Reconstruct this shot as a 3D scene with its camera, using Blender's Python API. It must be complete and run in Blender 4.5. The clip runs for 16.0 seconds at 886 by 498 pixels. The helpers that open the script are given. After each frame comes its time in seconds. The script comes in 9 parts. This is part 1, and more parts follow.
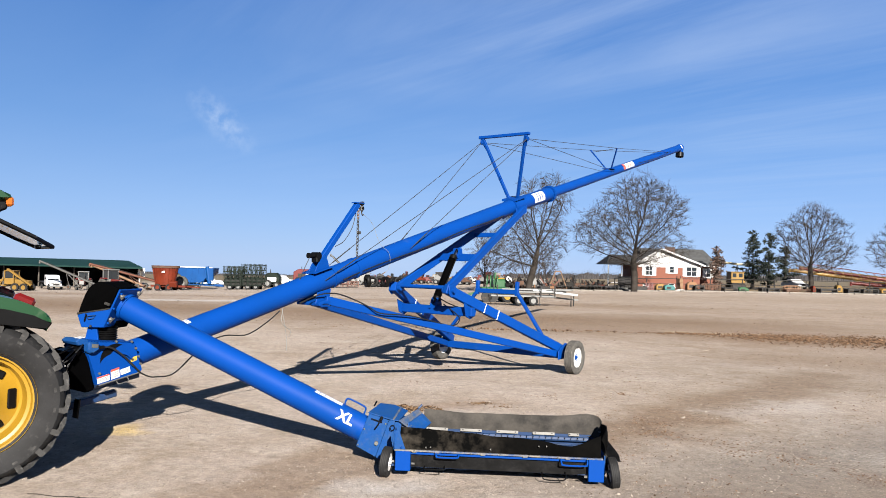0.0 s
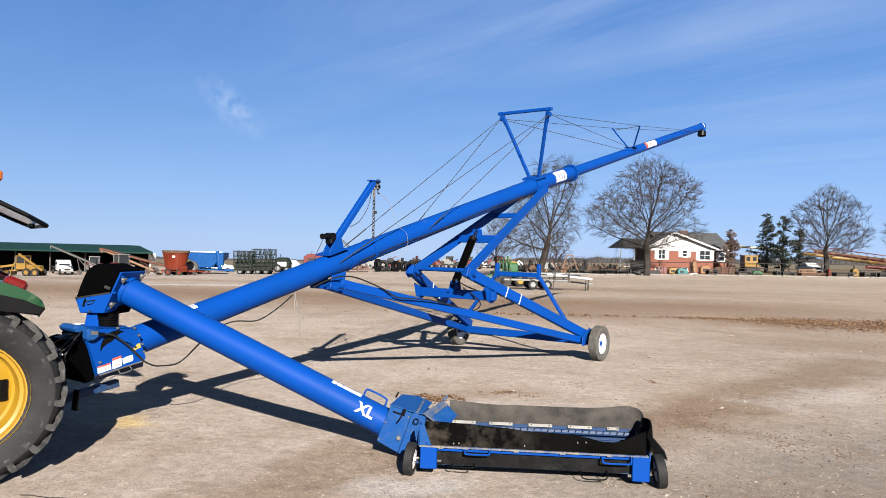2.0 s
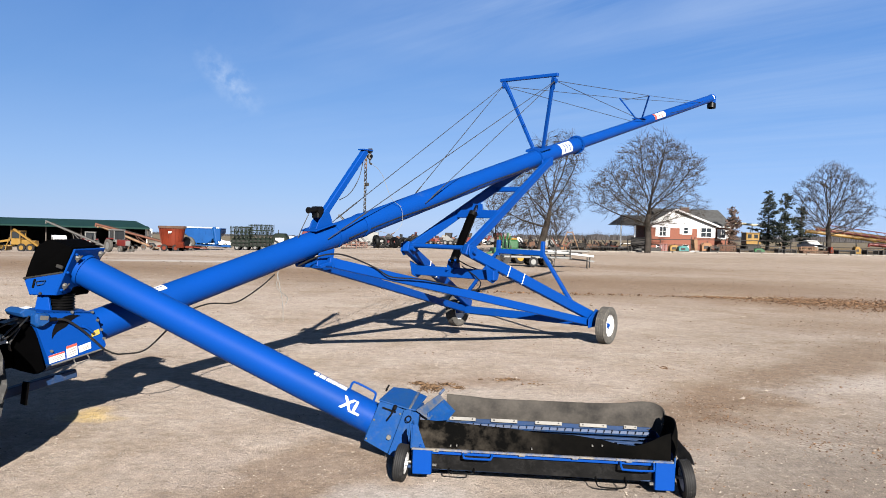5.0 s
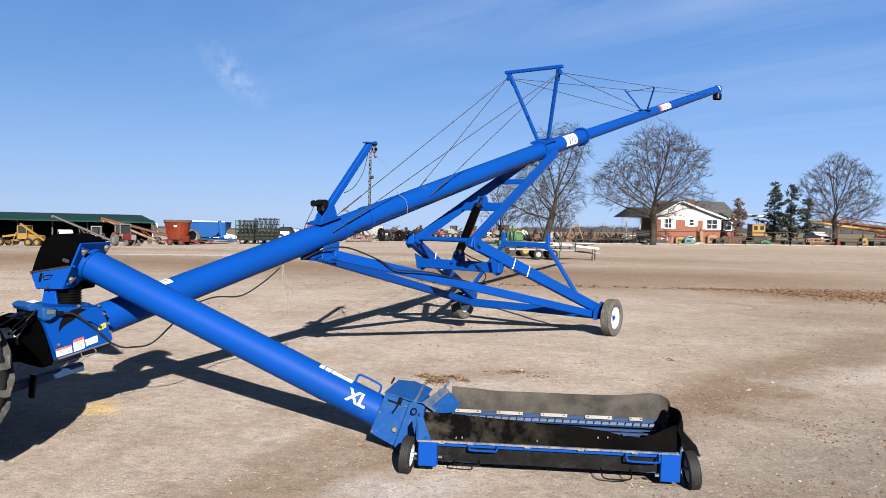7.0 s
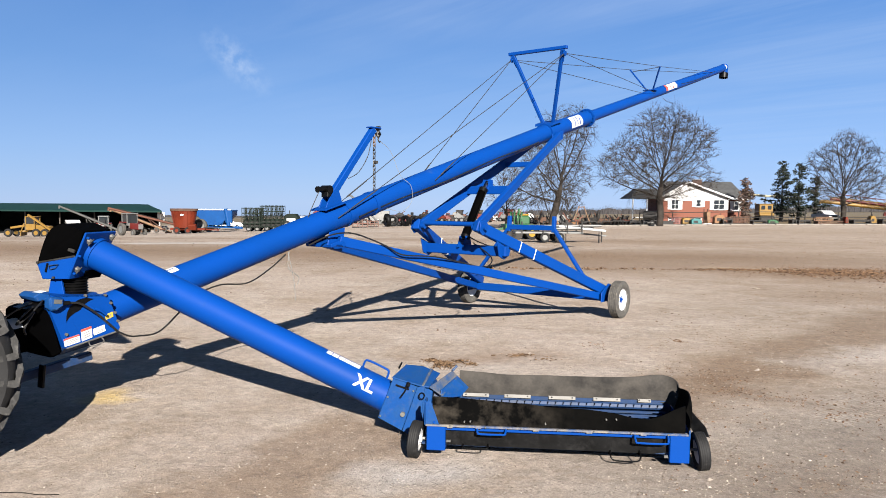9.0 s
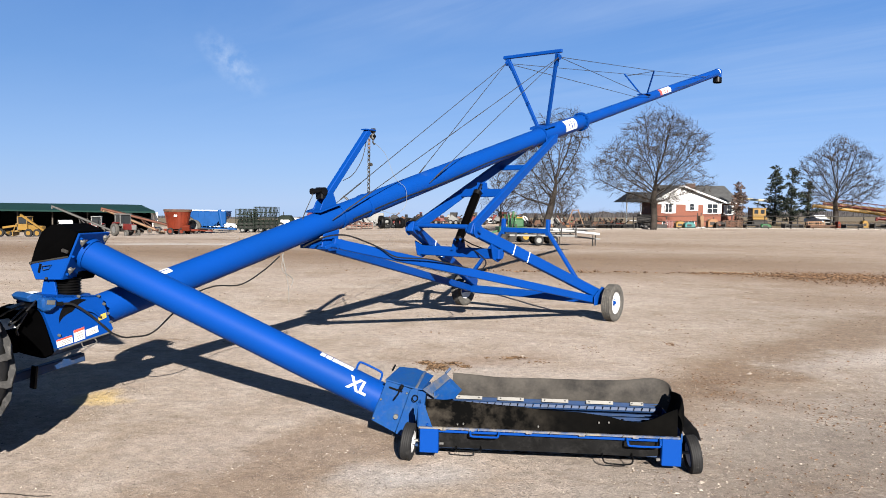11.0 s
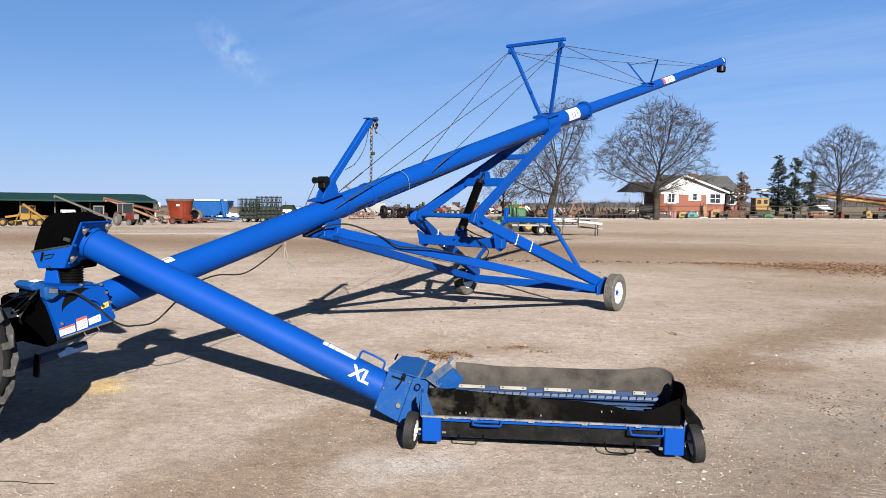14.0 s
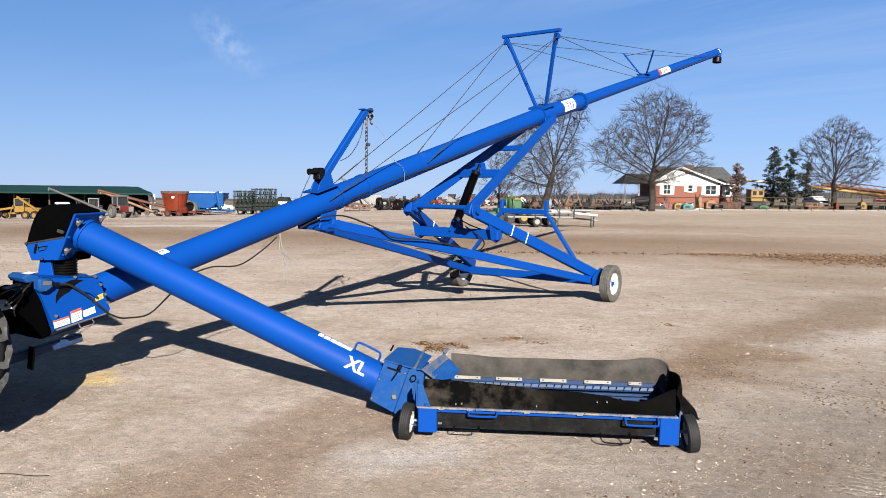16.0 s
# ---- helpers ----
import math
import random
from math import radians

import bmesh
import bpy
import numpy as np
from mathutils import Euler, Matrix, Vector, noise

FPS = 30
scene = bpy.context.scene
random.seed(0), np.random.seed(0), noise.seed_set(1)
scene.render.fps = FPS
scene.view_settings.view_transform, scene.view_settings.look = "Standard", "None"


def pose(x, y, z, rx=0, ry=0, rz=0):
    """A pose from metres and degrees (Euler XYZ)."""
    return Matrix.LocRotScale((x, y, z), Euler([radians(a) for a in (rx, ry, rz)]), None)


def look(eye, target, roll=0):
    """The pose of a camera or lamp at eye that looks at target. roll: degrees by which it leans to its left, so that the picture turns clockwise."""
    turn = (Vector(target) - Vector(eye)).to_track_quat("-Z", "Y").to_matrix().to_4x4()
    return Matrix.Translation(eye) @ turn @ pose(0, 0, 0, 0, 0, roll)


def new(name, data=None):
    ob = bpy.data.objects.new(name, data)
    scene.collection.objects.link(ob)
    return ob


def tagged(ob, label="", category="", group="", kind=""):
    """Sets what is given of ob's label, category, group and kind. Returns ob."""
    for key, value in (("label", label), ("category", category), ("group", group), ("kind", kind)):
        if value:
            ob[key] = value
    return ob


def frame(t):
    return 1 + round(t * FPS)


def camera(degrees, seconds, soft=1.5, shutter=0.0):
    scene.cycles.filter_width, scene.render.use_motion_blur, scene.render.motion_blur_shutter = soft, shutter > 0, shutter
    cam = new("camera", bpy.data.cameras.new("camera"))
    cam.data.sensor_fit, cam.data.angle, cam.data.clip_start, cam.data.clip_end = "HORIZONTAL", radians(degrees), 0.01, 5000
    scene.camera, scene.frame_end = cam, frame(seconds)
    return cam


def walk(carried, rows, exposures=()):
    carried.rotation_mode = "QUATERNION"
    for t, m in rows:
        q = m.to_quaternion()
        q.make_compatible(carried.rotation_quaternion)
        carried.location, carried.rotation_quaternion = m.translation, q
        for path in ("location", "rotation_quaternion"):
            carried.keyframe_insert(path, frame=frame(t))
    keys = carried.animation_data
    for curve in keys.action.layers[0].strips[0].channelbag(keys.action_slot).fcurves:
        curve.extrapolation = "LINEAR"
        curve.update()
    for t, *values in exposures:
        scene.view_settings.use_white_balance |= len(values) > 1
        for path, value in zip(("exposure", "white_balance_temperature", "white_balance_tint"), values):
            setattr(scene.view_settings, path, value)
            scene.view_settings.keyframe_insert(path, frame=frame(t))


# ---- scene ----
cam = camera(63.0, 16.0, soft=0.9)
PATH = [
    (0, (0.157, -1.617, 2.253), (0.265, 8.380, 2.483), 1.53),
    (0.5, (0.170, -1.591, 2.247), (0.247, 8.406, 2.459), 1.70),
    (1, (0.100, -1.429, 2.239), (0.099, 8.570, 2.414), 2.27),
    (1.5, (-0.015, -1.219, 2.227), (0.022, 8.780, 2.390), 1.90),
    (2, (-0.022, -0.935, 2.198), (-0.038, 9.065, 2.211), 1.40),
    (2.5, (0.050, -0.612, 2.205), (-0.075, 9.387, 2.206), 2.05),
    (3, (0.020, -0.357, 2.193), (-0.120, 9.642, 2.176), 2.11),
    (3.5, (-0.039, -0.117, 2.182), (-0.082, 9.882, 2.057), 1.50),
    (4, (-0.006, -0.014, 2.189), (0.010, 9.984, 1.963), 1.72),
    (6.5, (0.004, -0.021, 2.181), (-0.022, 9.972, 1.816), 1.30),
    (7, (0.004, -0.015, 2.183), (-0.060, 9.976, 1.771), 1.34),
    (7.5, (0.009, -0.009, 2.181), (-0.099, 9.979, 1.714), 0.89),
    (8, (0.000, 0.000, 2.180), (-0.179, 9.983, 1.622), 1.35),
    (8.5, (0.011, 0.001, 2.178), (-0.170, 9.981, 1.577), 0.83),
    (9, (0.012, 0.020, 2.177), (-0.137, 9.999, 1.551), 0.45),
    (11.5, (0.013, 0.003, 2.182), (-0.040, 9.985, 1.592), 0.87),
    (12, (0.014, 0.005, 2.174), (-0.048, 9.986, 1.571), 1.01),
    (12.5, (0.013, 0.011, 2.171), (-0.041, 9.992, 1.550), 1.08),
    (13, (0.016, 0.012, 2.176), (-0.040, 9.991, 1.519), 0.94),
    (13.5, (0.014, 0.020, 2.170), (-0.064, 9.995, 1.473), 0.71),
    (14, (0.008, 0.023, 2.171), (-0.088, 9.995, 1.438), 0.83),
    (14.5, (0.010, 0.029, 2.168), (-0.077, 10.000, 1.411), 0.81),
    (15, (0.008, 0.034, 2.163), (-0.058, 10.003, 1.377), 0.73),
    (15.5, (0.011, 0.037, 2.163), (-0.034, 10.002, 1.340), 0.69),
    (16, (0.012, 0.035, 2.163), (-0.026, 9.999, 1.319), 0.74),
]
walk(cam, [(t, look(eye, target, roll)) for t, eye, target, roll in PATH])

# ---- world, sun, exposure ----
SUN_EL, SUN_AZ = 25.7, 168.3      # degrees; azimuth clockwise from +y
scene.view_settings.exposure = 1.9


def build_world():
    w = bpy.data.worlds.new("sky")
    w.use_nodes = True
    scene.world = w
    nt = w.node_tree
    nt.nodes.clear()
    N, L = nt.nodes.new, nt.links.new
    sky = N("ShaderNodeTexSky")
    sky.sky_type = "NISHITA"
    sky.sun_disc = False
    sky.sun_elevation = radians(SUN_EL)
    sky.sun_rotation = radians(SUN_AZ)
    sky.altitude, sky.air_density, sky.dust_density, sky.ozone_density = 250, 1.0, 0.0, 6.0
    co = N("ShaderNodeTexCoord")
    # thin cirrus: long wisps lying on a high flat sheet
    sep = N("ShaderNodeSeparateXYZ")
    L(co.outputs["Generated"], sep.inputs[0])
    zc = N("ShaderNodeMath"); zc.operation = "MAXIMUM"; zc.inputs[1].default_value = 0.03
    L(sep.outputs["Z"], zc.inputs[0])
    dv = N("ShaderNodeVectorMath"); dv.operation = "DIVIDE"
    cz = N("ShaderNodeCombineXYZ")
    for i in range(3):
        L(zc.outputs[0], cz.inputs[i])
    L(co.outputs["Generated"], dv.inputs[0]); L(cz.outputs[0], dv.inputs[1])
    mp = N("ShaderNodeMapping")
    mp0 = N("ShaderNodeMapping"); mp0.inputs["Rotation"].default_value = (0, 0, radians(52))
    L(dv.outputs[0], mp0.inputs[0])
    mp.inputs["Scale"].default_value = (0.2, 1.0, 0.0)
    mp.inputs["Location"].default_value = (0.4, 1.3, 0.0)
    L(mp0.outputs[0], mp.inputs[0])
    n1 = N("ShaderNodeTexNoise")
    n1.inputs["Scale"].default_value, n1.inputs["Detail"].default_value, n1.inputs["Roughness"].default_value = 1.1, 9.0, 0.62
    n1.inputs["Distortion"].default_value = 0.5
    L(mp.outputs[0], n1.inputs[0])
    n2 = N("ShaderNodeTexNoise")
    n2.inputs["Scale"].default_value, n2.inputs["Detail"].default_value = 0.45, 3.0
    L(dv.outputs[0], n2.inputs[0])
    r1 = N("ShaderNodeMapRange"); r1.inputs[1].default_value, r1.inputs[2].default_value = 0.34, 0.80
    L(n1.outputs[0], r1.inputs[0])
    r2 = N("ShaderNodeMapRange"); r2.inputs[1].default_value, r2.inputs[2].default_value = 0.25, 0.62
    L(n2.outputs[0], r2.inputs[0])
    mu = N("ShaderNodeMath"); mu.operation = "MULTIPLY"
    L(r1.outputs[0], mu.inputs[0]); L(r2.outputs[0], mu.inputs[1])
    am = N("ShaderNodeMath"); am.operation = "MULTIPLY"; am.inputs[1].default_value = 0.5
    veil = N("ShaderNodeMapRange"); veil.inputs[1].default_value, veil.inputs[2].default_value, veil.inputs[3].default_value, veil.inputs[4].default_value = -0.4, 0.15, 0.12, 1.0
    L(sep.outputs["X"], veil.inputs[0])
    mv = N("ShaderNodeMath"); mv.operation = "MULTIPLY"
    low = N("ShaderNodeMapRange"); low.inputs[1].default_value, low.inputs[2].default_value, low.inputs[3].default_value, low.inputs[4].default_value = 0.06, 0.24, 0.12, 1.0
    L(sep.outputs["Z"], low.inputs[0])
    ml = N("ShaderNodeMath"); ml.operation = "MULTIPLY"; L(mu.outputs[0], ml.inputs[0]); L(low.outputs[0], ml.inputs[1])
    L(ml.outputs[0], mv.inputs[0]); L(veil.outputs[0], mv.inputs[1])
    L(mv.outputs[0], am.inputs[0])
    mx = N("ShaderNodeMix"); mx.data_type = "RGBA"
    mx.inputs["B"].default_value = (3.34, 4.07, 5.32, 1)
    # cold winter haze: pale blue towards horizon, overhead deep blue darkened to deepen shadows
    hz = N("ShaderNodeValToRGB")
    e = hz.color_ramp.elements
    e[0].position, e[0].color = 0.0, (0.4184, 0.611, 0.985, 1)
    # top stops lie far below a natural sky, to cut the fill light
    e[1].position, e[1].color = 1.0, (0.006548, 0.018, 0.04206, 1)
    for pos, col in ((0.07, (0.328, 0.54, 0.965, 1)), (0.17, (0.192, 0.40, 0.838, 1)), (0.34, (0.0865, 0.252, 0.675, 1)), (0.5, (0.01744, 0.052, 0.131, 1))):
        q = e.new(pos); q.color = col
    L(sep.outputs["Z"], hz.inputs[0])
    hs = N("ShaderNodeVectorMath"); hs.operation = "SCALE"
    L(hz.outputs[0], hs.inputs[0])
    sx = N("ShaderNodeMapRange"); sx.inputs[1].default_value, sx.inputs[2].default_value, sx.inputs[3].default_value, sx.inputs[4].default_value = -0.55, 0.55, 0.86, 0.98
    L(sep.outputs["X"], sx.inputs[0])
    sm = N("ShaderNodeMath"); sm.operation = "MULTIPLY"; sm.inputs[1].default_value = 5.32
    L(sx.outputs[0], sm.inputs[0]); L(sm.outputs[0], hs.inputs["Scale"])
    # a small wisp of cloud by itself
    wp = N("ShaderNodeVectorMath"); wp.operation = "SUBTRACT"; wp.inputs[1].default_value = (-0.282, 0.942, 0.181)
    L(co.outputs["Generated"], wp.inputs[0])
    wt = N("ShaderNodeMapping"); wt.inputs["Rotation"].default_value = (0, radians(-45), 0)
    wr = N("ShaderNodeMapping"); wr.inputs["Scale"].default_value = (1.0, 0.6, 2.3)
    L(wp.outputs[0], wt.inputs[0]); L(wt.outputs[0], wr.inputs[0])
    wl = N("ShaderNodeVectorMath"); wl.operation = "LENGTH"; L(wr.outputs[0], wl.inputs[0])
    wk = N("ShaderNodeMapRange"); wk.inputs[1].default_value, wk.inputs[2].default_value, wk.inputs[3].default_value, wk.inputs[4].default_value = 0.004, 0.06, 0.62, 0.0
    L(wl.outputs["Value"], wk.inputs[0])
    wn = N("ShaderNodeTexNoise"); wn.inputs["Scale"].default_value, wn.inputs["Detail"].default_value, wn.inputs["Roughness"].default_value = 62.0, 7.0, 0.6
    L(co.outputs["Generated"], wn.inputs[0])
    wq = N("ShaderNodeMapRange"); wq.inputs[1].default_value, wq.inputs[2].default_value = 0.40, 0.78
    L(wn.outputs[0], wq.inputs[0])
    wm = N("ShaderNodeMath"); wm.operation = "MULTIPLY"; L(wk.outputs[0], wm.inputs[0]); L(wq.outputs[0], wm.inputs[1])
    wa = N("ShaderNodeMath"); wa.operation = "ADD"; wa.use_clamp = True; L(wm.outputs[0], wa.inputs[0]); L(am.outputs[0], wa.inputs[1])
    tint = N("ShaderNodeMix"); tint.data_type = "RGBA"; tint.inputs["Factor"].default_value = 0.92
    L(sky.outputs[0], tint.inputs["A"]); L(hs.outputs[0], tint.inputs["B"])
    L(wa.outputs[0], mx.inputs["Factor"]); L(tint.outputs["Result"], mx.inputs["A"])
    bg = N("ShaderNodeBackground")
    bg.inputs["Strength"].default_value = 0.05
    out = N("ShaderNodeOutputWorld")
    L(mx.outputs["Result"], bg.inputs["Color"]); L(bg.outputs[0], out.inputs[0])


build_world()
sun_data = bpy.data.lights.new("sun", "SUN")
sun_data.energy, sun_data.angle, sun_data.color = 5.0, radians(0.55), (1.0, 0.94, 0.86)
sun = new("sun", sun_data)
sa, se = radians(SUN_AZ), radians(SUN_EL)
sun.matrix_world = look((math.sin(sa) * math.cos(se) * 50, math.cos(sa) * math.cos(se) * 50, math.sin(se) * 50), (0, 0, 0))


# ---- materials ----
def mat(name, color, rough=0.5, metal=0.0, color2=None, scale=6.0, fine=60.0, spread=0.12, dirt=0.0, dirt_color=(0.25, 0.2, 0.15),
        bump=0.05, bump_scale=120.0, bump_dist=0.004, random_shift=0.0, coat=0.0, spec=0.4, soft_dirt=0.0, fade=None, dirt_detail=8.0, dirt_scale=2.3):
    """A surface with variation at two scales, worn or dusty patches and fine relief, in metres of the object."""
    m = bpy.data.materials.new(name)
    m.use_nodes = True
    nt = m.node_tree
    N, L = nt.nodes.new, nt.links.new
    b = nt.nodes["Principled BSDF"]
    co = N("ShaderNodeTexCoord")
    a, c = N("ShaderNodeTexNoise"), N("ShaderNodeTexNoise")
    a.inputs["Scale"].default_value, a.inputs["Detail"].default_value = scale, 5.0
    c.inputs["Scale"].default_value, c.inputs["Detail"].default_value = fine, 3.0
    L(co.outputs["Object"], a.inputs[0]); L(co.outputs["Object"], c.inputs[0])
    c2 = color2 or tuple(v * (1 - 2 * spread) for v in color)
    mx = N("ShaderNodeMix"); mx.data_type = "RGBA"
    mx.inputs["A"].default_value, mx.inputs["B"].default_value = (*color, 1), (*c2, 1)
    mr = N("ShaderNodeMapRange"); mr.inputs[1].default_value, mr.inputs[2].default_value = 0.38, 0.66
    L(a.outputs[0], mr.inputs[0]); L(mr.outputs[0], mx.inputs["Factor"])
    last = mx.outputs["Result"]
    hv = N("ShaderNodeHueSaturation")
    fr = N("ShaderNodeMapRange"); fr.inputs[3].default_value, fr.inputs[4].default_value = 1 - spread, 1 + spread
    L(c.outputs[0], fr.inputs[0]); L(fr.outputs[0], hv.inputs["Value"]); L(last, hv.inputs["Color"])
    last = hv.outputs[0]
    if random_shift:
        oi, h2, rr = N("ShaderNodeObjectInfo"), N("ShaderNodeHueSaturation"), N("ShaderNodeMapRange")
        rr.inputs[3].default_value, rr.inputs[4].default_value = 1 - random_shift, 1 + random_shift
        L(oi.outputs["Random"], rr.inputs[0]); L(rr.outputs[0], h2.inputs["Value"]); L(last, h2.inputs["Color"])
        last = h2.outputs[0]
    if dirt:
        d = N("ShaderNodeTexNoise"); d.inputs["Scale"].default_value, d.inputs["Detail"].default_value, d.inputs["Roughness"].default_value = scale * dirt_scale, dirt_detail, 0.7
        L(co.outputs["Object"], d.inputs[0])
        dr = N("ShaderNodeMapRange"); dr.inputs[1].default_value, dr.inputs[2].default_value = 0.62 - 0.25 * dirt - soft_dirt, 0.8 - 0.1 * dirt + soft_dirt
        dr.inputs[4].default_value = min(1.0, 0.4 + dirt)
        L(d.outputs[0], dr.inputs[0])
        if fade:
            # dust that thins out along the thing's length
            sx, fd, fm = N("ShaderNodeSeparateXYZ"), N("ShaderNodeMapRange"), N("ShaderNodeMath")
            fd.inputs[1].default_value, fd.inputs[2].default_value, fd.inputs[3].default_value, fd.inputs[4].default_value = fade[0], fade[1], 1.0, 0.04
            fm.operation = "MULTIPLY"
            L(co.outputs["Object"], sx.inputs[0]); L(sx.outputs["X"], fd.inputs[0]); L(fd.outputs[0], fm.inputs[0]); L(dr.outputs[0], fm.inputs[1])
            dr = fm
        m2 = N("ShaderNodeMix"); m2.data_type = "RGBA"
        m2.inputs["B"].default_value = (*dirt_color, 1)
        L(last, m2.inputs["A"]); L(dr.outputs[0], m2.inputs["Factor"])
        last = m2.outputs["Result"]
        rg = N("ShaderNodeMix"); rg.data_type = "FLOAT"
        rg.inputs["A"].default_value, rg.inputs["B"].default_value = rough, 0.85
        L(dr.outputs[0], rg.inputs["Factor"]); L(rg.outputs["Result"], b.inputs["Roughness"])
    else:
        b.inputs["Roughness"].default_value = rough
    L(last, b.inputs["Base Color"])
    b.inputs["Metallic"].default_value = metal
    b.inputs["Coat Weight"].default_value = coat
    b.inputs["Specular IOR Level"].default_value = spec
    if bump:
        n = N("ShaderNodeTexNoise"); n.inputs["Scale"].default_value, n.inputs["Detail"].default_value = bump_scale, 4.0
        bp = N("ShaderNodeBump"); bp.inputs["Strength"].default_value, bp.inputs["Distance"].default_value = bump, bump_dist
        L(co.outputs["Object"], n.inputs[0]); L(n.outputs[0], bp.inputs["Height"]); L(bp.outputs[0], b.inputs["Normal"])
    return m


BLUE = mat("blue_paint", (0.0006, 0.0285, 0.162), 0.5, color2=(0.0008, 0.027, 0.145), scale=1.2, spread=0.06, dirt=0.07, dirt_color=(0.016, 0.044, 0.12), bump=0.03, spec=0.07)
BLUE_WORN = mat("worn_blue_paint", (0.0016, 0.031, 0.13), 0.6, color2=(0.005, 0.034, 0.115), scale=9, spread=0.16, dirt=0.16, dirt_color=(0.045, 0.058, 0.088), bump=0.12, spec=0.12, soft_dirt=0.06)
# darker copy of the blue paint: grime, with shade put into the colour
BLUE_DARK = mat("grimy_shaded_blue", (0.00382, 0.0203, 0.0667), 0.55, color2=(0.00763, 0.0191, 0.0477), scale=8, spread=0.2, dirt=0.3, dirt_color=(0.0446, 0.0446, 0.0477), bump=0.12, spec=0.3)
HOOD = mat("black_rubber_hood", (0.0005, 0.0005, 0.0006), 0.85, scale=4, spread=0.2, bump=0.05, spec=0.015)
BLUE_DUSTY = mat("dusty_blue_paint", (0.0127, 0.0382, 0.0956), 0.75, color2=(0.0573, 0.0604, 0.07), scale=9, spread=0.22, dirt=0.5, dirt_color=(0.108, 0.0956, 0.0826), bump=0.2, spec=0.2)
BLACK_STEEL = mat("black_steel", (0.0022, 0.0022, 0.0024), 0.4, spread=0.2, dirt=0.06, dirt_color=(0.018, 0.016, 0.015), spec=0.12)
RUBBER = mat("rubber_belt", (0.0008, 0.0008, 0.0008), 0.8, scale=2.4, fine=40, spread=0.3, dirt=0.28, dirt_color=(0.085, 0.073, 0.059), bump=0.25, spec=0.025, soft_dirt=0.12, fade=(0.5, 1.35), dirt_detail=8.0, dirt_scale=1.3)
RUBBER_DUSTY = mat("dusty_rubber_belt", (0.011, 0.0105, 0.01), 0.8, color2=(0.026, 0.024, 0.022), scale=3.5, fine=45, spread=0.35, dirt=0.38, dirt_color=(0.072, 0.064, 0.055), bump=0.3, spec=0.12, soft_dirt=0.17, dirt_detail=9.0, dirt_scale=1.4)
LIP = mat("scuffed_lip_metal", (0.0127, 0.0382, 0.108), 0.6, color2=(0.127, 0.114, 0.0956), scale=9, spread=0.25, dirt=0.5, dirt_color=(0.165, 0.14, 0.114), bump=0.2, spec=0.3)
RUBBER_DARK = mat("dark_rubber_skirt", (0.0028, 0.0028, 0.003), 0.5, scale=6, fine=90, spread=0.35, dirt=0.14, dirt_color=(0.022, 0.021, 0.021), bump=0.25, spec=0.1, soft_dirt=0.1)
TYRE = mat("tyre_rubber", (0.0075, 0.0075, 0.008), 0.75, scale=6, spread=0.25, dirt=0.24, dirt_color=(0.045, 0.043, 0.041), bump=0.3, bump_scale=60, spec=0.25)
TYRE_WORN = mat("worn_tread_rubber", (0.0223, 0.0216, 0.021), 0.85, scale=9, spread=0.3, dirt=0.4, dirt_color=(0.07, 0.0667, 0.0623), bump=0.3, bump_scale=50)
TYRE_DUSTY = mat("dusty_tyre_rubber", (0.0446, 0.042, 0.0382), 0.9, scale=9, spread=0.2, dirt=0.4, dirt_color=(0.152, 0.134, 0.108), bump=0.3, bump_scale=60)
WHITE = mat("white_paint", (0.46, 0.46, 0.46), 0.4, scale=6, spread=0.05, dirt=0.1, dirt_color=(0.254, 0.235, 0.21))
STICKER = mat("white_sticker", (0.4, 0.4, 0.4), 0.35, spread=0.03, bump=0.0)
STICKER_RED = mat("red_sticker", (0.3, 0.05, 0.035), 0.4, spread=0.05, bump=0.0)
STICKER_YELLOW = mat("yellow_sticker", (0.36, 0.24, 0.03), 0.4, spread=0.05, bump=0.0)
GALV = mat("galvanised_steel", (0.14, 0.137, 0.13), 0.5, 0.6, spread=0.15, dirt=0.2, dirt_color=(0.127, 0.102, 0.0763))
CABLE = mat("steel_cable", (0.0365, 0.0356, 0.0348), 0.5, 0.4, spread=0.15)
HOSE = mat("black_hose", (0.00763, 0.00763, 0.00763), 0.4, spread=0.1)
ROPE = mat("pale_rope", (0.127, 0.127, 0.121), 0.8, spread=0.15)
CHAIN = mat("dull_chain_steel", (0.045, 0.043, 0.04), 0.55, 0.5, spread=0.3)
RUST = mat("rusty_chain", (0.14, 0.0826, 0.0446), 0.7, 0.3, spread=0.3)
CHROME = mat("chrome_rod", (0.5, 0.5, 0.52), 0.12, 1.0, spread=0.03, bump=0.0)
TGREEN = mat("tractor_green", (0.00509, 0.0292, 0.0102), 0.32, scale=2, spread=0.07, dirt=0.12, dirt_color=(0.0763, 0.0956, 0.0573))
TYELLOW = mat("tractor_yellow", (0.197, 0.111, 0.00763), 0.38, scale=2, spread=0.05, dirt=0.1, dirt_color=(0.286, 0.203, 0.0763))
STRIP = mat("pale_strip_metal", (0.135, 0.13, 0.122), 0.5, spread=0.1, dirt=0.15, dirt_color=(0.09, 0.078, 0.066))
AMBER = mat("amber_lens", (0.254, 0.0636, 0.00636), 0.2, spread=0.05, bump=0.0)
REDLENS = mat("red_lens", (0.0763, 0.00509, 0.00509), 0.2, spread=0.05, bump=0.0)


